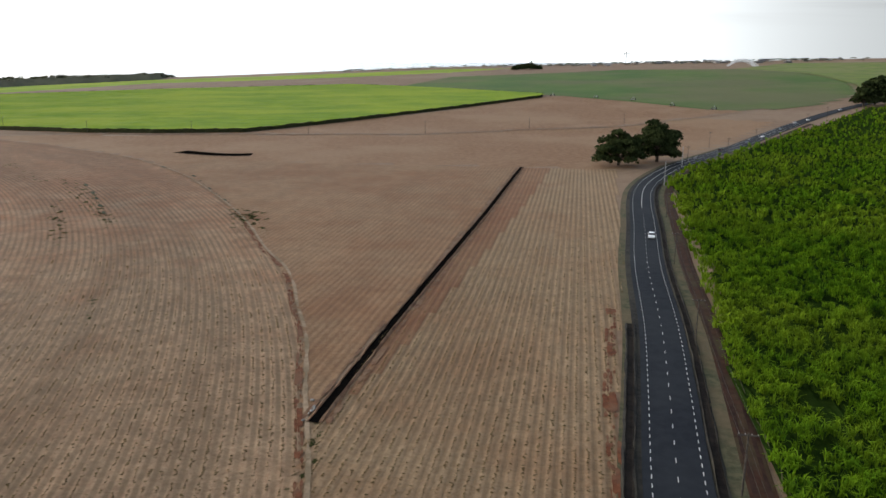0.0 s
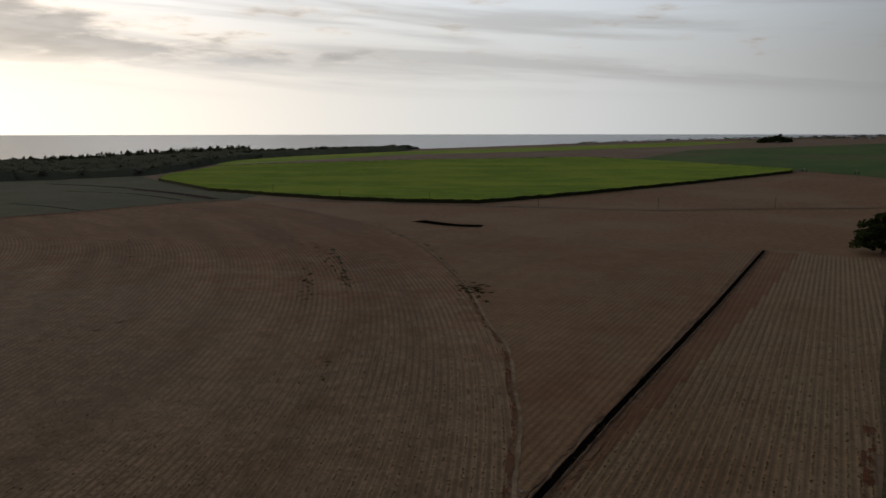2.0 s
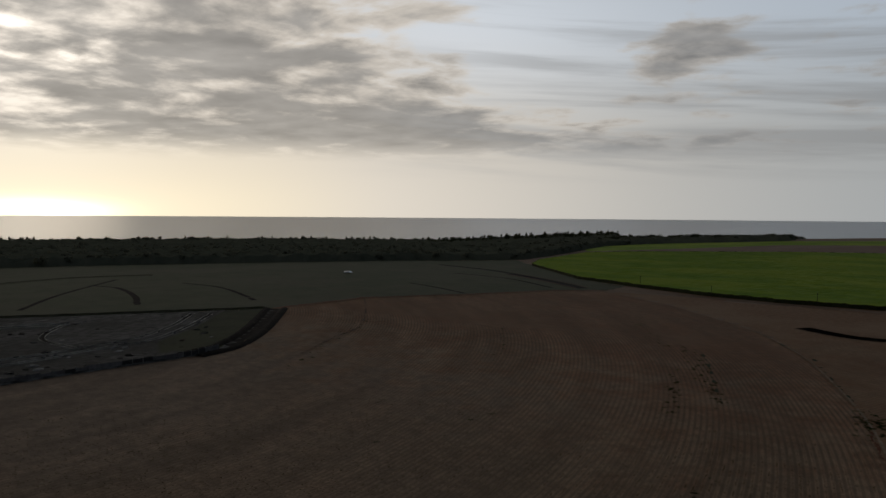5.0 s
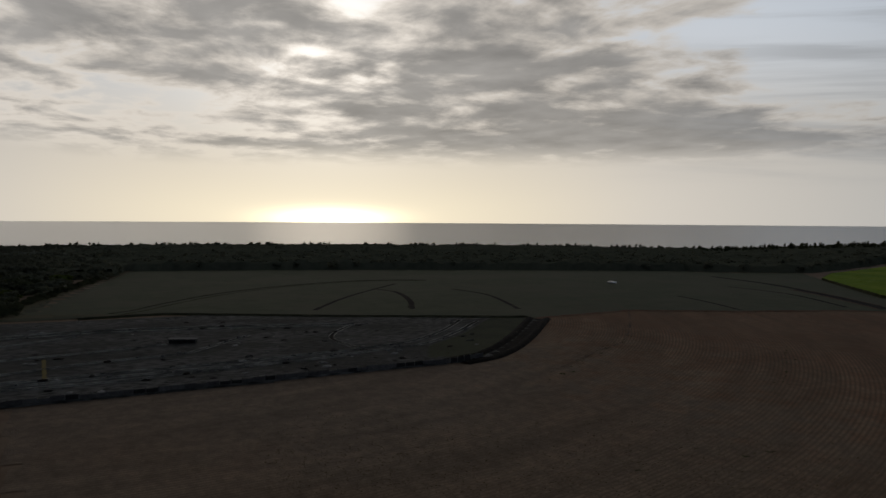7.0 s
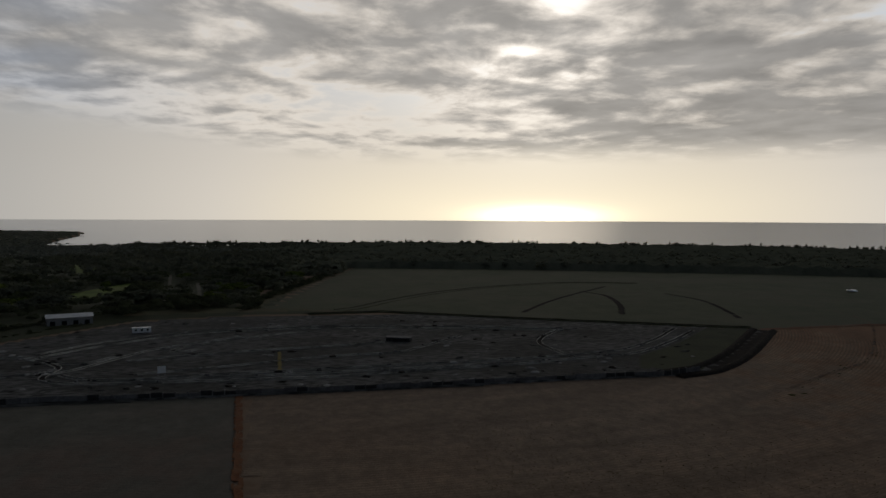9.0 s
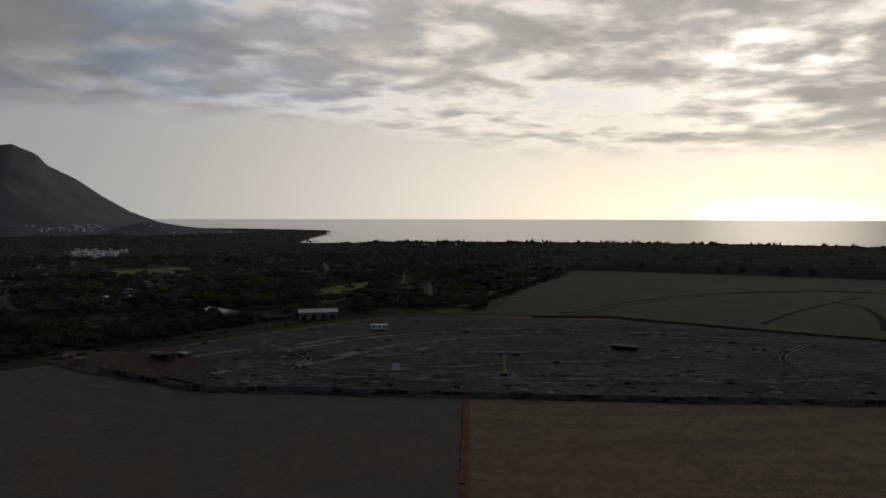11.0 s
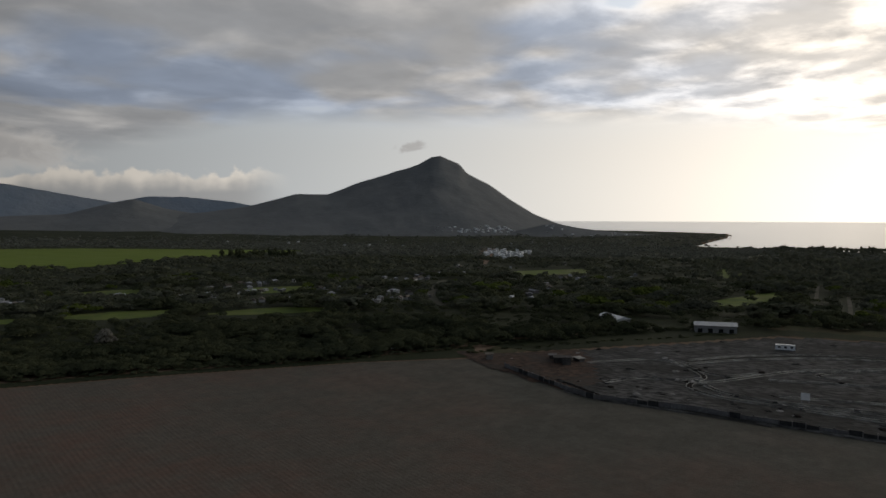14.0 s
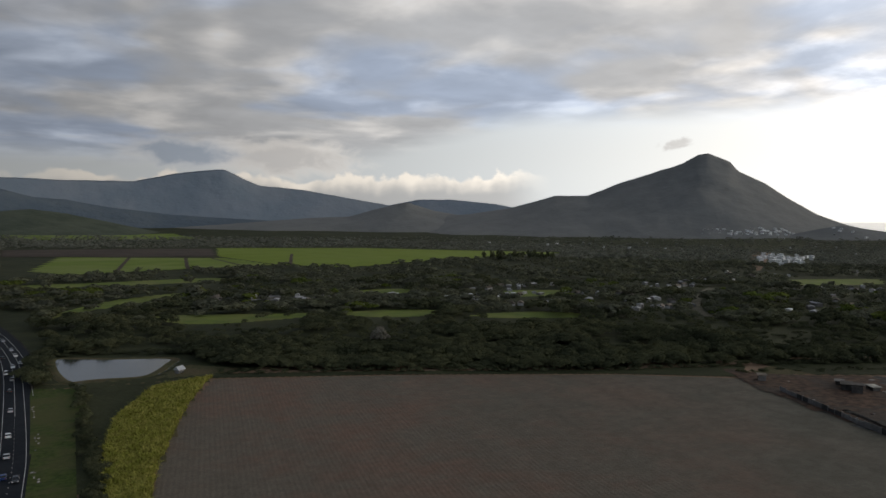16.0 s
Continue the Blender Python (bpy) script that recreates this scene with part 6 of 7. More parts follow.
first = {}
for colour, van, y, off, down in (("white", False, 202, 1.6, True),
                                  ("dark grey", False, 402, -1.6, False), ("dark grey", False, 440, 1.6, True), ("white", False, 476, 1.6, True), ("dark grey", False, 515, 1.6, True), ("white", False, 555, -1.6, False), ("white", True, 575, 1.6, True), ("silver", False, 640, 1.6, True),
                                  ("blue", False, -229, 1.7, True), ("dark grey", False, -227, -1.5, False), ("silver", False, -250, 1.7, True), ("white", False, -272, 1.7, True), ("silver", False, -309, 1.2, True), ("dark grey", False, -345, 1.5, True), ("silver", False, -368, 0.5, True),
                                  ("white", True, -384, 2.6, True), ("white", False, -402, -0.6, False), ("dark grey", False, -376, -3.9, False), ("silver", False, -408, -4.2, False), ("white", False, -432, -3.8, False), ("silver", False, -452, -3.6, False), ("dark grey", False, -430, 2.2, True),
                                  ("white", False, -470, 1.8, True), ("silver", False, -490, -3.4, False), ("dark grey", False, -356, -6.2, False), ("red", False, -515, 1.8, True)):
    m = on_road(y, off, down)
    if (colour, van) in first:
        copy_thing(first[colour, van], m)
    else:
        first[colour, van] = car(colour, van)
        first[colour, van].matrix_basis = m


# ---- buildings ----
def house(length, width, height, wall, roof, label, pitch=0.35, windows=3):
    h = tagged(new("house"), label, "house", "houses on the plain")
    part("wall", box_bm(-length / 2, length / 2, -width / 2, width / 2, -0.5, height), wall, h)
    bm = bmesh.new()
    o, rise = 0.5, width / 2 * pitch
    pts = [(-length / 2 - o, -width / 2 - o, height), (length / 2 + o, -width / 2 - o, height), (length / 2 + o, width / 2 + o, height), (-length / 2 - o, width / 2 + o, height), (-length / 2 - o, 0, height + rise + 0.2), (length / 2 + o, 0, height + rise + 0.2)]
    q = [bm.verts.new(p) for p in pts]
    for s in ((3, 2, 1, 0), (0, 1, 5, 4), (2, 3, 4, 5), (1, 2, 5), (3, 0, 4)):
        bm.faces.new([q[i] for i in s])
    part("roof", bm, roof, h)
    for s in (-1, 1):
        for k in range(windows):
            x = (k + 0.5) / windows * length - length / 2
            part("window", box_bm(x - 0.7, x + 0.7, s * width / 2 - 0.06, s * width / 2 + 0.06, 0.9, 2.1), M["glass"], h, "dark window pane")
    part("door", box_bm(-0.45, 0.45, -width / 2 - 0.09, -width / 2 + 0.05, -0.4, 2.0), M["brown_roof"], h, "brown entrance door")
    return h


M["bright_wall"] = mat("bright_white_render", (0.62, 0.62, 0.61), (0.72, 0.72, 0.71), 0.8, 0.8, rand=0.2)
KINDS = [house(11, 7, 3.0, M["white_wall"], M["grey_roof"], "white bungalow with a grey pitched roof"),
         house(14, 8, 3.2, M["white_wall"], M["brown_roof"], "white villa with a dark thatched roof", 0.7),
         house(9, 7, 5.8, M["white_wall"], M["metal_roof"], "white two-storey house with a pale roof", 0.2),
         house(17, 8, 3.2, M["block"], M["grey_roof"], "long grey house with a shallow roof", 0.25),
         house(11, 8, 5.5, M["bright_wall"], M["tarp"], "bright white house with a white flat-pitched roof", 0.15)]
r = np.random.default_rng(79)
for k in range(210):
    q = (r.uniform(-1850, -1180), r.uniform(-1250, -770))
    if bool(inside(*q, TOWN)):
        spots.append(q)
spots += [(-495, -657), (-510, -627), (-448, -583), (-372, -477), (-402, -460), (-417, -446), (-623, -538), (-656, -546), (-535, -478), (-453, -416), (-470, -397), (-508, -478), (-674, -410), (-683, -395), (-193, -653), (-225, -650), (-246, -628), (-257, -572), (-274, -554), (-303, -573)]
slope = []
while len(slope) < 90:
    q = peak_at(r.normal(124.8, 1.7) if len(slope) % 4 else r.uniform(117, 129), r.uniform(3100, 3500))
    if -1.35 < math.degrees(math.atan2(q[2] - 70, math.hypot(q[0], q[1]))) < -0.85:
        slope.append(q)
for k in range(34):
    az, rr = radians(r.uniform(112, 146)), r.uniform(2300, 3300)
    spots.append((-math.sin(az) * rr, math.cos(az) * rr))
for k, (x, y) in enumerate(spots):
    if is_sea(x, y):
        continue
    far_off = math.hypot(x, y) > 1300
    kind = KINDS[4] if -1860 < x < -1180 and y < -760 else KINDS[2] if far_off and k % 3 else KINDS[k % 4]
    m = Matrix.Translation((x, y, float(hgt(x, y)) + 0.4)) @ Matrix.Rotation(r.uniform(-0.5, 0.5) + 0.6, 4, "Z") @ Matrix.Scale(1.0 if far_off else r.uniform(0.62, 0.85), 4)
    if k < 4:
        KINDS[k].matrix_basis = m
    else:
        copy_thing(kind, m)
for k in range(60):
    q = spur_at(r.uniform(108.5, 120.5), r.uniform(3120, 3440))
    if q[2] > float(hgt(q[0], q[1])) - 1:
        slope.append(q)
for k, (x, y, z) in enumerate(slope):
    copy_thing(KINDS[4 if k % 2 else 2], Matrix.Translation((x, y, max(z, float(hgt(x, y))) - 1.0)) @ Matrix.Rotation(r.uniform(0, 3), 4, "Z"))
KINDS[4].matrix_basis = Matrix.Translation((-1480, -1000, float(hgt(-1480, -1000)) + 0.4))
for x, y, rot in ((420, 1385, 0.3), (452, 1395, 0.2), (300, 1460, 0.2), (330, 1470, 0.1), (640, 1400, 0.3), (690, 1395, 0.2), (720, 1400, 0.2), (760, 1380, 0.3), (590, 1420, 0.1), (230, 1500, 0.2)):
    x, y = x * 1.13, y * 1.13
    copy_thing(KINDS[0], Matrix.Translation((x, y, float(hgt(x, y)) + 0.5)) @ Matrix.Rotation(rot, 4, "Z"))
# the built-up ridge inland: a low line of trees and buildings
r = np.random.default_rng(78)
for k in range(26):
    az, q = radians(r.uniform(-27, -9)), r.uniform(1560, 1700)
    x, y = -math.sin(az) * q, math.cos(az) * q
    copy_thing(KINDS[(0, 2, 3)[k % 3]], Matrix.Translation((x, y, float(hgt(x, y)) + 0.4)) @ Matrix.Rotation(r.uniform(-0.4, 0.4), 4, "Z"))
ridge = []
for k in range(330):
    az, q = r.uniform(-29, 9) if k % 3 else r.uniform(-27, -3), r.uniform(1600, 1745)
    a = radians(az)
    ridge.append((-math.sin(a) * q, math.cos(a) * q, r.uniform(2.0, 5.0), r.uniform(5, 14)))
scatter("ridge_trees", far_shapes, ridge, M["haze_leaf"], "low dark line of trees along the inland ridge")


def tower_crane(x, y):
    c = tagged(new("tower_crane"), "thin grey tower crane on the inland ridge", "crane")
    c.location, c.rotation_euler = (x, y, float(hgt(x, y))), (0, 0, radians(15))
    part("mast", box_bm(-0.5, 0.5, -0.5, 0.5, -1, 24), M["block"], c)
    part("jib", box_bm(-6, 11, -0.35, 0.35, 22.6, 23.4), M["block"], c)
    part("counterweight", box_bm(-6, -4, -0.6, 0.6, 20.8, 22.6), M["kerb"], c)
    part("apex", box_bm(-0.5, 0.5, -0.5, 0.5, 24, 27, taper=0.3), M["block"], c)


tower_crane(372, 1560)


def spray(x, y, heading, reach, height, seed):
    """Fine drops thrown in an arc by a field sprinkler."""
    r = np.random.default_rng(seed)
    n = 5200
    t = r.uniform(0, 1, n) ** 0.8
    u = t * reach
    z = height * (1 - (2 * t - 0.9) ** 2 / 0.95) * r.uniform(0.25, 1.0, n) ** 0.35 + 0.8
    a = radians(heading)
    c = np.column_stack([x + math.cos(a) * u + r.normal(0, 1 + 3 * t), y + math.sin(a) * u + r.normal(0, 1 + 3 * t), np.maximum(z, 0.4) + float(hgt(x, y))])
    w = r.uniform(0.12, 0.34, n)[:, None]
    e1, e2 = np.array([[1.0, 0, 0]]) * w, np.array([[0, 0.3, 1.0]]) * w
    v = np.stack([c - e1, c - e2, c + e1, c + e2], 1).reshape(-1, 3)
    return v, np.arange(4 * n).reshape(n, 4)


v, f = spray(500, 1345, 12, 62, 15, 4)
M["drops"] = leaf_mat("water_drops", (0.75, 0.77, 0.79), (0.85, 0.86, 0.87), 1.0, 0.1, None, 0.5)
sheet("sprinkler_spray", v, f, M["drops"], "white arc of water from a field sprinkler", "spray", "stuff")


def shed(x, y, length, width, height, turn, label):
    s = tagged(new("shed"), label, "shed")
    s.location, s.rotation_euler = (x, y, float(hgt(x, y)) + 0.1), (0, 0, radians(turn))
    part("wall", box_bm(-length / 2, length / 2, -width / 2, width / 2, 0, height), M["white_wall"], s, "pale plastered wall")
    bm = bmesh.new()
    q = [bm.verts.new(p) for p in ((-length / 2 - 0.6, -width / 2 - 0.6, height), (length / 2 + 0.6, -width / 2 - 0.6, height), (length / 2 + 0.6, 0, height + 1.6), (-length / 2 - 0.6, 0, height + 1.6), (length / 2 + 0.6, width / 2 + 0.6, height), (-length / 2 - 0.6, width / 2 + 0.6, height))]
    for g in ((0, 1, 2, 3), (3, 2, 4, 5), (1, 4, 2), (0, 3, 5), (0, 5, 4, 1)):
        bm.faces.new([q[i] for i in g])
    part("roof", bm, M["metal_roof"], s, "pale sheet-metal roof")
    # bays are dark panels that paint the shade inside, not holes
    for k in range(4):
        x0 = -length / 2 + (k + 0.5) * length / 4
        for y0 in (-width / 2, width / 2):
            part("opening", box_bm(x0 - length / 18, x0 + length / 18, y0 - 0.08, y0 + 0.08, 0.2, height * 0.6), M["glass"], s, "dark panel standing in for the shaded inside of an opening")
    return s


shed(-449, -141, 23, 11, 4.4, 112, "long shed with a pale metal roof beyond the site")
shed(-446, -204, 24, 10, 3.8, 55, "low shed with a pale metal roof among trees")
shed(-84, -348, 3.2, 2.4, 1.8, 35, "small pale pump house beside the pond")

# ---- construction site ----
M["raw_block"] = mat("raw_concrete", (0.06, 0.056, 0.052), (0.12, 0.112, 0.105), 0.8, 0.9, (0.04, 0.036, 0.03), 0.2, 0.5)
M["site_red"] = mat("churned_red_soil", (0.040, 0.026, 0.019), (0.115, 0.072, 0.050), 0.3, 0.95, (0.06, 0.052, 0.044), 0.08, 0.7, 0.2, 1.0)
SITE = [(-294, -203), (-275, -160), (-258, -124), (-264, -86), (-264, -60), (-266, -25), (-269, 28), (-275, 92), (-277, 134), (-285, 155), (-381, 238), (-400, 200), (-472, 60), (-472, -42), (-453, -104), (-374, -155), (-322, -190)]
patch("site_ground", SITE, 0.25, M["gravel"], "grey graded gravel of a building site", "ground", heading=0, spacing=8)
patch("site_margin", [(-296, -206), (-324, -194), (-376, -160), (-457, -108), (-476, -42), (-476, 62), (-520, -30), (-500, -120), (-420, -175), (-330, -215)], 0.2, M["grass_dry"], "rough grass behind the building site", "grass", heading=0, spacing=6)
patch("corner_scrub", [(-284, 152), (-381, 236), (-394, 214), (-345, 172), (-316, 140), (-292, 130)], 0.29, M["scrub"], "dark weedy ground at the corner of the site", "grass", heading=45, spacing=4)
patch("site_verge", [(-330, -228), (-378, -206), (-424, -180), (-473, -150), (-520, -100), (-545, -52), (-600, -50), (-590, -30), (-505, -34), (-478, 10), (-478, -42), (-459, -106), (-378, -158), (-326, -192)], 0.215, M["scrub"], "dark rough grass along the back of the site", "grass", heading=0, spacing=5)
ragged("dirt_track", [(-304.5, -219), (-284, -185), (-279, -170), (-288, -160)], 7, 0.4, M["site_red"], "red-brown access track into the site", "dirt track", seed=61)


patch("red_ground", [(-300, -214), (-282, -186), (-270, -158), (-264, -138), (-282, -132), (-306, -146), (-330, -160), (-345, -176), (-322, -192)], 0.33, M["site_red"], "churned dark red soil at the site entrance", "ground", heading=30, spacing=4)


def boundary_wall(path):
    w = tagged(new("boundary_wall"), "unfinished concrete block wall along the site", "wall", "", "structure")
    p, _ = resample(np.asarray(path, float), 4.0)
    pane = box_mesh("wall_panel", -0.12, 0.12, -1.9, 1.9, 0, 1.0, material=M["block"])
    dark = box_mesh("wall_panel", -0.10, 0.10, -1.9, 1.9, 0, 1.0, material=M["block_dark"])
    post = box_mesh("pillar", -0.2, 0.2, -0.2, 0.2, 0, 1.0, material=M["block"])
    rr = np.random.default_rng(9)
    for i in range(len(p) - 1):
        d = p[i + 1] - p[i]
        z = float(hgt(*p[i]))
        run = int(i / 2.0 + noise.noise((i / 5.0, 2.0, 0.0)) * 2) % 3
        for me, at, h in ((pane if run != 1 else dark, (p[i] + p[i + 1]) / 2, rr.uniform(1.6, 2.2)), (post, p[i], 2.25)):
            ob = new("wall_panel" if me is not post else "pillar", me)
            ob.parent = w
            ob.matrix_basis = Matrix.Translation((*at, z + 0.1)) @ Matrix.Rotation(math.atan2(-d[0], d[1]), 4, "Z") @ Matrix.Diagonal((1, 1, h, 1))


boundary_wall([(-285, -180), (-275, -160), (-258, -124), (-264, -86), (-264, -60), (-266, -25), (-269, 28), (-275, 92), (-277, 134), (-285, 155)])
line = resample(rounded([(-278, 136), (-288, 158), (-320, 190), (-382, 240)], 8), 3.0)[0]
ditch("earth_bank", line, 7.0, M["dark_soil"], M["dark_soil"], "dark earth bank at the site's corner", 1.2, 0.1, 4.0)
ditch("earth_bank", resample(np.array([(-272, -150), (-256, -118), (-261, -60), (-263, -24), (-266, 28), (-272, 92), (-274, 132)], float) + [-4.5, 0], 3.0)[0], 3.0, M["dark_soil"], M["gravel"], "dark drain inside the site wall", 0.5, 0.2, 2.0)
ditch("ditch", resample(np.array([(-476, -10), (-482, 37), (-430, 140), (-388, 238)], float), 4.0)[0], 4.0, M["dark_soil"], M["scrub"], "dark drain between site and young crop", 0.6, 0.1, 2.0)
KERBS = [[(-286, -132), (-304, -122), (-311, -107), (-316, -103)], [(-318, -156), (-330, -148), (-342, -139), (-346, -127), (-334, -113), (-321, -103), (-309, -103)],
         [(-309, -103), (-301, -102), (-294, -96), (-289, -81), (-290, -63), (-295, -43), (-297, -15), (-300, 14), (-306, 60), (-312, 100), (-318, 122), (-325, 143), (-352, 172), (-384, 200)],
         [(-306, -97), (-300, -90), (-296, -78), (-296, -63), (-300, -46), (-304, -15), (-308, 14), (-314, 60), (-320, 98), (-327, 122), (-334, 140), (-358, 166), (-392, 193)],
         [(-308, -104), (-315, -96), (-339, -85), (-360, -74), (-376, -57), (-394, -40)], [(-380, 70), (-349, 45), (-339, 34), (-331, -1), (-316, -37), (-304, -70)],
         [(-345, -119), (-372, -100), (-400, -70), (-412, -30), (-415, 20), (-405, 80), (-392, 130)], [(-352, -122), (-380, -104), (-408, -72), (-420, -30), (-423, 20), (-413, 82), (-399, 132)],
         [(-318, 110), (-350, 105), (-372, 112), (-398, 130)], [(-343, -125), (-333, -110), (-329, -97), (-344, -86)], [(-358, -54), (-352, -61), (-355, -66), (-366, -60), (-386, -40), (-405, -8)],
         [(-289, -56), (-290, -28), (-291, 5), (-297, 35), (-303, 70), (-309, 100)], [(-332, -80), (-344, -51), (-353, -19), (-356, -4), (-367, 32)]]
for k, pts_ in enumerate(KERBS):
    line = resample(rounded(pts_, 8), 2.0)[0]
    for side in (-1.2, 1.2):
        v, f = sweep(line + normals_of(line) * side, [(-0.15, 0), (-0.13, 0.30), (0.13, 0.30), (0.15, 0)], 0.24)
        sheet("kerb", v, f, M["site_kerb"], "pale concrete kerb of an unfinished site road", "kerb", "structure")
    v, f = ribbon(line, -0.9, 0.9, 0.30)
    sheet("kerb_trench", v, f, M["dark_soil"], "dark dug strip between two new kerbs", "soil strip")
for a, b in ((6, 7),):
    la, lb = (resample(rounded(KERBS[q], 8), 2.0)[0] for q in (a, b))
    n = min(len(la), len(lb))
    mid = (la[:n] + lb[:n]) / 2
    v, f = ribbon(mid, -3.2, 3.2, 0.30)
    sheet("site_road", v, f, M["shoulder"], "dark unfinished road through the building site", "road")


def pile(x, y, size, seed, material, label):
    rr = np.random.default_rng(seed)
    bm = bmesh.new()
    bmesh.ops.create_icosphere(bm, subdivisions=3, radius=1.0)
    for q in bm.verts:
        n = noise.fractal(q.co * 1.7 + Vector((seed, 0, 0)), 0.8, 2.0, 3)
        q.co *= 1 + 0.35 * n
        q.co.z *= 0.45
    bm.transform(Matrix.Translation((x, y, float(hgt(x, y)) + 0.2)) @ Matrix.Rotation(rr.uniform(0, 6), 4, "Z") @ Matrix.Diagonal((size * 1.5, size, size, 1)))
    me = bpy.data.meshes.new("mound")
    bm.to_mesh(me)
    bm.free()
    me.materials.append(material)
    return tagged(new("mound", me), label, "mound", "mounds on the site")


rr = np.random.default_rng(15)
count = 0
while count < 210:
    x, y = rr.uniform(-470, -262), rr.uniform(-190, 200)
    if not inside(x, y, SITE):
        continue
    if rr.random() < 0.55:
        if rr.random() < 0.5:
            x = np.interp(y, [-200, -124, -25, 92, 155], [-296, -276, -284, -293, -302]) + rr.normal(0, 6)
        else:
            path = KERBS[rr.integers(len(KERBS))]
            x, y = np.array(path[rr.integers(len(path))]) + rr.normal(0, 3.0, 2)
        if not inside(x, y, SITE):
            continue
    pile(x, y, rr.uniform(0.4, 1.5), count, (M["gravel"], M["stone"], M["dark_soil"])[count % 3], ("mound of grey gravel on the site", "mound of pale rubble on the site", "mound of dark soil on the site")[count % 3])
    count += 1


def container(x, y, turn):
    c = tagged(new("site_cabin"), "white site cabin with dark windows", "cabin")
    c.location, c.rotation_euler = (x, y, float(hgt(x, y)) + 0.3), (0, 0, radians(turn))
    body = part("body", box_bm(-4.6, 4.6, -1.25, 1.25, 0.15, 2.6), M["tarp"], c)
    part("roof", box_bm(-4.7, 4.7, -1.35, 1.35, 2.6, 2.72), M["metal_roof"], c)
    for k in range(3):
        part("window", box_bm(-3.6 + 2.9 * k, -2.4 + 2.9 * k, 1.2, 1.3, 1.0, 2.0), M["glass"], body, "dark window pane")
    for s in (-3.6, 3.6):
        part("footing", box_bm(s - 0.3, s + 0.3, -1.1, 1.1, -0.2, 0.15), M["kerb"], c)


container(-411, -93, 285)
stack_mesh = [box_mesh("building_block", -a, a, -b, b, 0, c, material=q, taper=0.06) for a, b, c, q in ((0.6, 0.4, 0.5, M["stone"]), (1.1, 0.35, 0.4, M["block"]), (0.5, 0.5, 0.8, M["block"]), (0.8, 0.6, 0.4, M["block_dark"]))]
for k in range(90):
    path = resample(rounded(KERBS[(2, 3, 2, 3, 5, 0)[k % 6]], 8), 2.0)[0]
    i = rr.integers(len(path) - 1)
    d = path[i + 1] - path[i]
    x, y = path[i] + rr.normal(0, 1.6, 2)
    ob = tagged(new("building_block", stack_mesh[k % 4]), ("pale rough stone block beside a kerb", "long pale concrete block on the site", "tall grey concrete block on the site", "low dark concrete block on the site")[k % 4], "block", "blocks on the site")
    ob.matrix_basis = Matrix.Translation((x, y, float(hgt(x, y)) + 0.28)) @ Matrix.Rotation(math.atan2(d[1], d[0]) + rr.normal(0, 0.25), 4, "Z")
hut = tagged(new("notice_board"), "white notice board on two posts in the site", "sign")
hut.location, hut.rotation_euler = (-301, -59, 0.3), (0, 0, radians(100))
part("board", box_bm(-1.5, 1.5, -0.08, 0.08, 1.0, 3.6), M["tarp"], hut)
for s in (-1.2, 1.2):
    part("post", box_bm(s - 0.07, s + 0.07, -0.07, 0.07, 0, 1.0), M["steel"], hut)
ragged("yellow_strip", [(-305, -15), (-325, -16.5), (-347, -18)], 1.5, 0.45, M["yellow"], "strip of yellow earth across the site road", "soil strip", seed=71)


def stacked(name, x, y, dims, turn, label, material, roof):
    s = tagged(new(name), label, "building")
    s.location, s.rotation_euler = (x, y, float(hgt(x, y)) + 0.3), (0, 0, radians(turn))
    l, w, h = dims
    part("wall", box_bm(-l / 2, l / 2, -w / 2, w / 2, 0, h), material, s)
    part("slab", box_bm(-l / 2 - 0.5, l / 2 + 0.5, -w / 2 - 0.5, w / 2 + 0.5, h, h + 0.3), roof, s, "flat roof slab")
    # solid dark panels give the openings their inner shade by colour
    for k in range(4):
        x0 = -l / 2 + (k + 0.5) * l / 4
        for side in (-1, 1):
            part("opening", box_bm(x0 - l / 12, x0 + l / 12, side * w / 2 - 0.06, side * w / 2 + 0.06, h * 0.25, h * 0.8), M["glass"], s, "dark panel coloured as an unglazed opening's inner shade")
    return s


stacked("site_store", -369, 38, (12, 4, 1.7), 70, "low dark store with a grey flat roof on the site", M["block_dark"], M["block"])
stacked("unfinished_house", -312, -168, (7, 4, 2.2), 30, "unfinished grey concrete house at the site entrance", M["raw_block"], M["raw_block"])
stacked("unfinished_house", -317, -174, (4, 3, 1.6), 30, "small unfinished concrete annexe at the site entrance", M["raw_block"], M["block"])
stacked("site_shelter", -319, -161, (5, 3, 1.5), 60, "low grey shelter beside the unfinished houses", M["raw_block"], M["site_kerb"])
stacked("unfinished_house", -309, -162, (4, 4, 3.2), 30, "unfinished two-storey concrete frame at the site entrance", M["raw_block"], M["raw_block"])
stacked("gate_hut", -297, -197, (4.5, 3, 2.3), 40, "small drab hut beside the site entrance", M["block"], M["brown_roof"])
parked = copy_thing(first["white", False], Matrix.Translation((-287, -249, 0.3)) @ Matrix.Rotation(1.0, 4, "Z"))
tagged(parked, "white car parked on the track behind the field", "car")

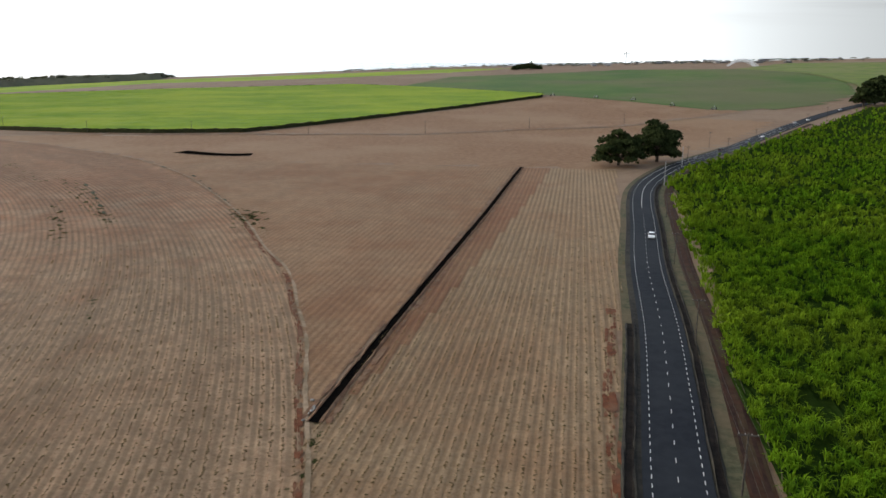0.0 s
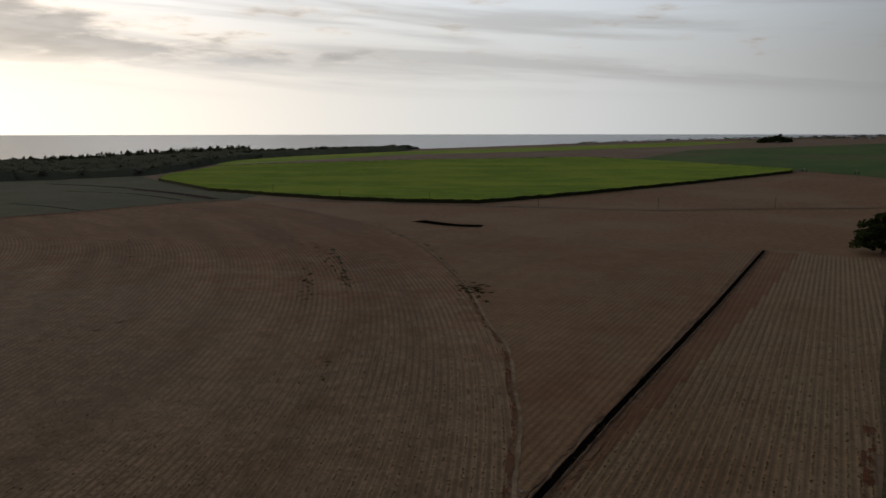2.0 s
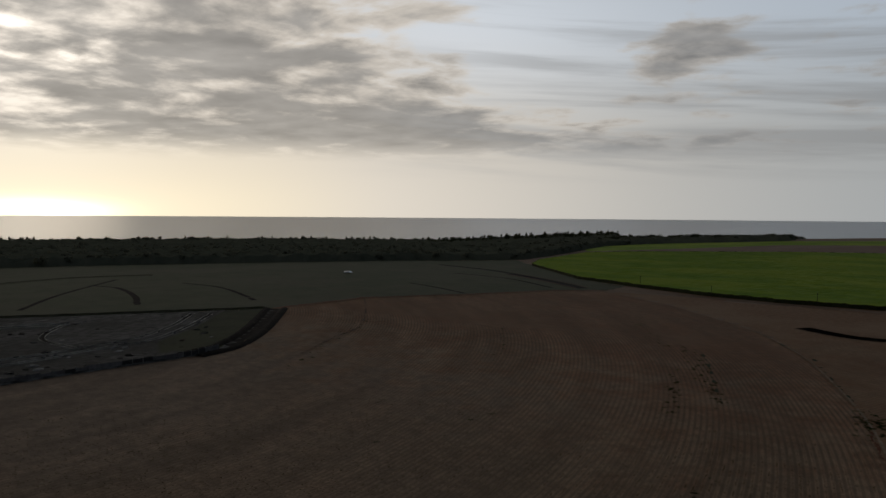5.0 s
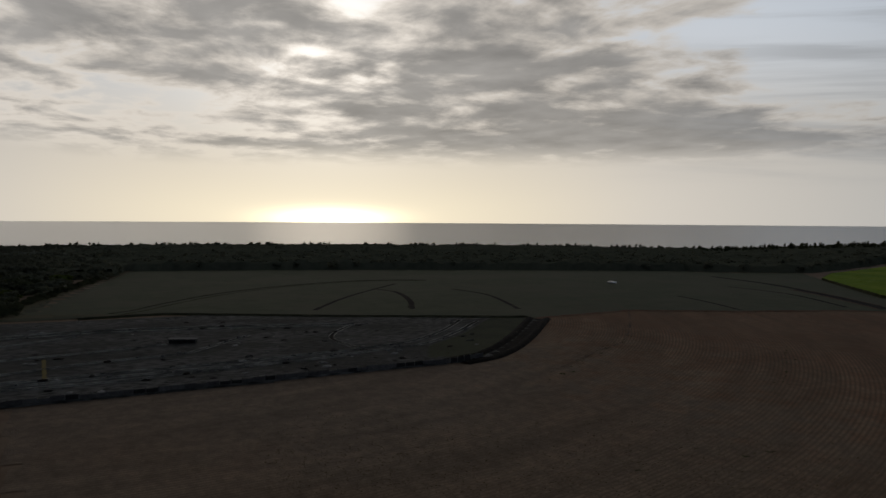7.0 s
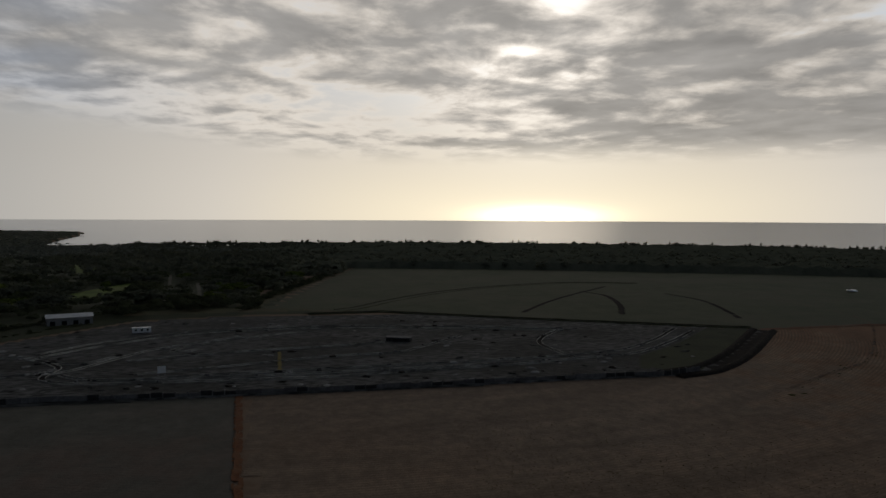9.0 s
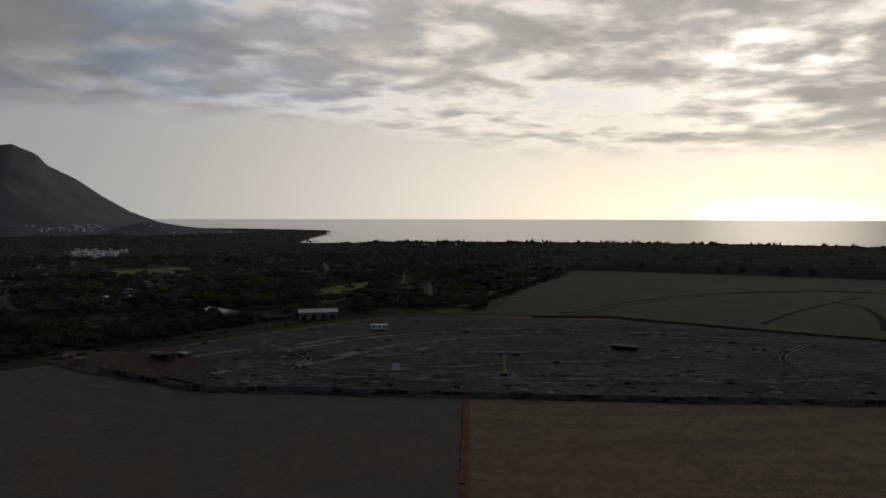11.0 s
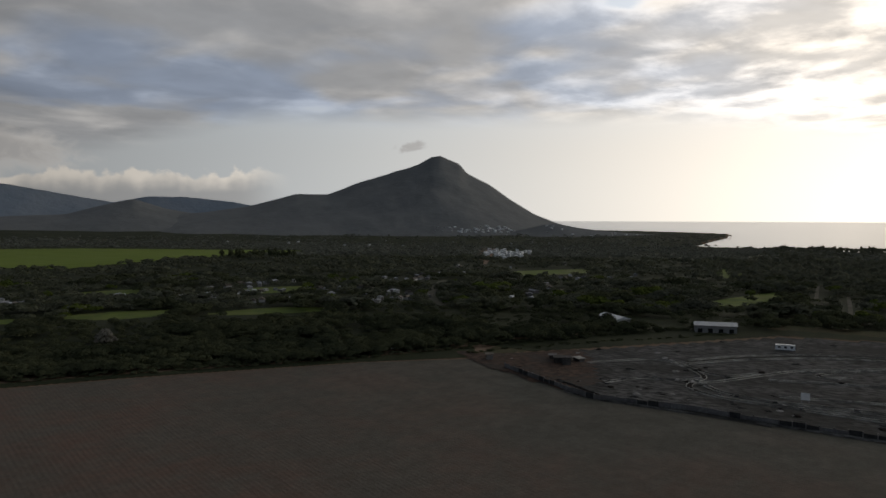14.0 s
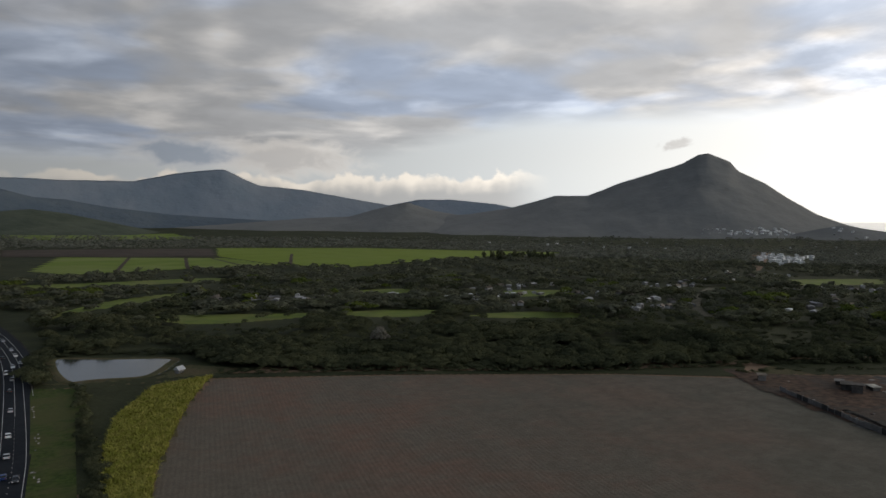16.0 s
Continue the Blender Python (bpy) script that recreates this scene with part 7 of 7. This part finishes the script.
# loose bits on the fields
bm = bmesh.new()
bmesh.ops.create_icosphere(bm, subdivisions=2, radius=1.0)
for q in bm.verts:
    q.co *= 1 + 0.3 * noise.noise(q.co * 2.0)
    q.co.z *= 0.55
bm.transform(Matrix.Translation((-716 + 127, 547 - 96, float(hgt(-589, 451)) + 1.4)) @ Matrix.Rotation(0.6, 4, "Z") @ Matrix.Diagonal((4.5, 3.0, 2.6, 1)))
me = bpy.data.meshes.new("covered_heap")
bm.to_mesh(me)
bm.free()
me.materials.append(M["foil"])
tagged(new("covered_heap", me), "white sheet-covered heap standing in the young crop", "heap")
rr = np.random.default_rng(31)
for x, y, n in ((-18.4, 95, 7), (-23, -306, 9), (-22, -266, 8), (-19.5, -228, 7)):
    for k in range(n):
        s = rr.uniform(0.10, 0.28) * (1.0 if y > 0 else 1.4)
        stone = box_mesh("stone", -s, s, -s * 0.7, s * 0.7, 0, s * 0.8, material=M["stone"], taper=s * 0.25)
        ob = tagged(new("stone", stone), "pale broken stone lying on the ground", "stone", "loose stones")
        px, py = x + rr.normal(0, 0.5), y + rr.normal(0, 2.0 if y > 0 else 6.0)
        ob.matrix_basis = Matrix.Translation((px, py, 0.22)) @ Matrix.Rotation(rr.uniform(0, 6), 4, "Z")
weeds = [(-61 + rr.normal(0, 2.6) - 0.35 * q, 226 + q, rr.uniform(0.25, 0.7), rr.uniform(0.8, 2.4)) for q in rr.normal(0, 9, 150)]
weeds += [(-16.2 + rr.normal(0, 0.9) - 0.06 * (q - 74), q, rr.uniform(0.2, 0.5), rr.uniform(0.5, 1.5)) for q in rr.uniform(66, 96, 90)]
for a, b, n in (((-163, 309), (-100, 219), 70), ((-212, 355), (-156, 290), 60), ((-145, 294), (-97, 213), 90), ((-134, 253), (-101, 190), 70), ((-255, 300), (-184, 214), 45), ((-76, 162), (-68, 134), 18), ((-314, 255), (-229, 150), 80), ((-140, 160), (-142, 114), 14)):
    for k in range(n):
        t = rr.random()
        weeds.append((a[0] + (b[0] - a[0]) * t + rr.normal(0, 0.6), a[1] + (b[1] - a[1]) * t + rr.normal(0, 2.5), rr.uniform(0.3, 0.65), rr.uniform(0.7, 1.9)))
scatter("weeds", mid_shapes, weeds, M["grass_tuft"], "scattered green weeds on the harvested fields", "weeds")
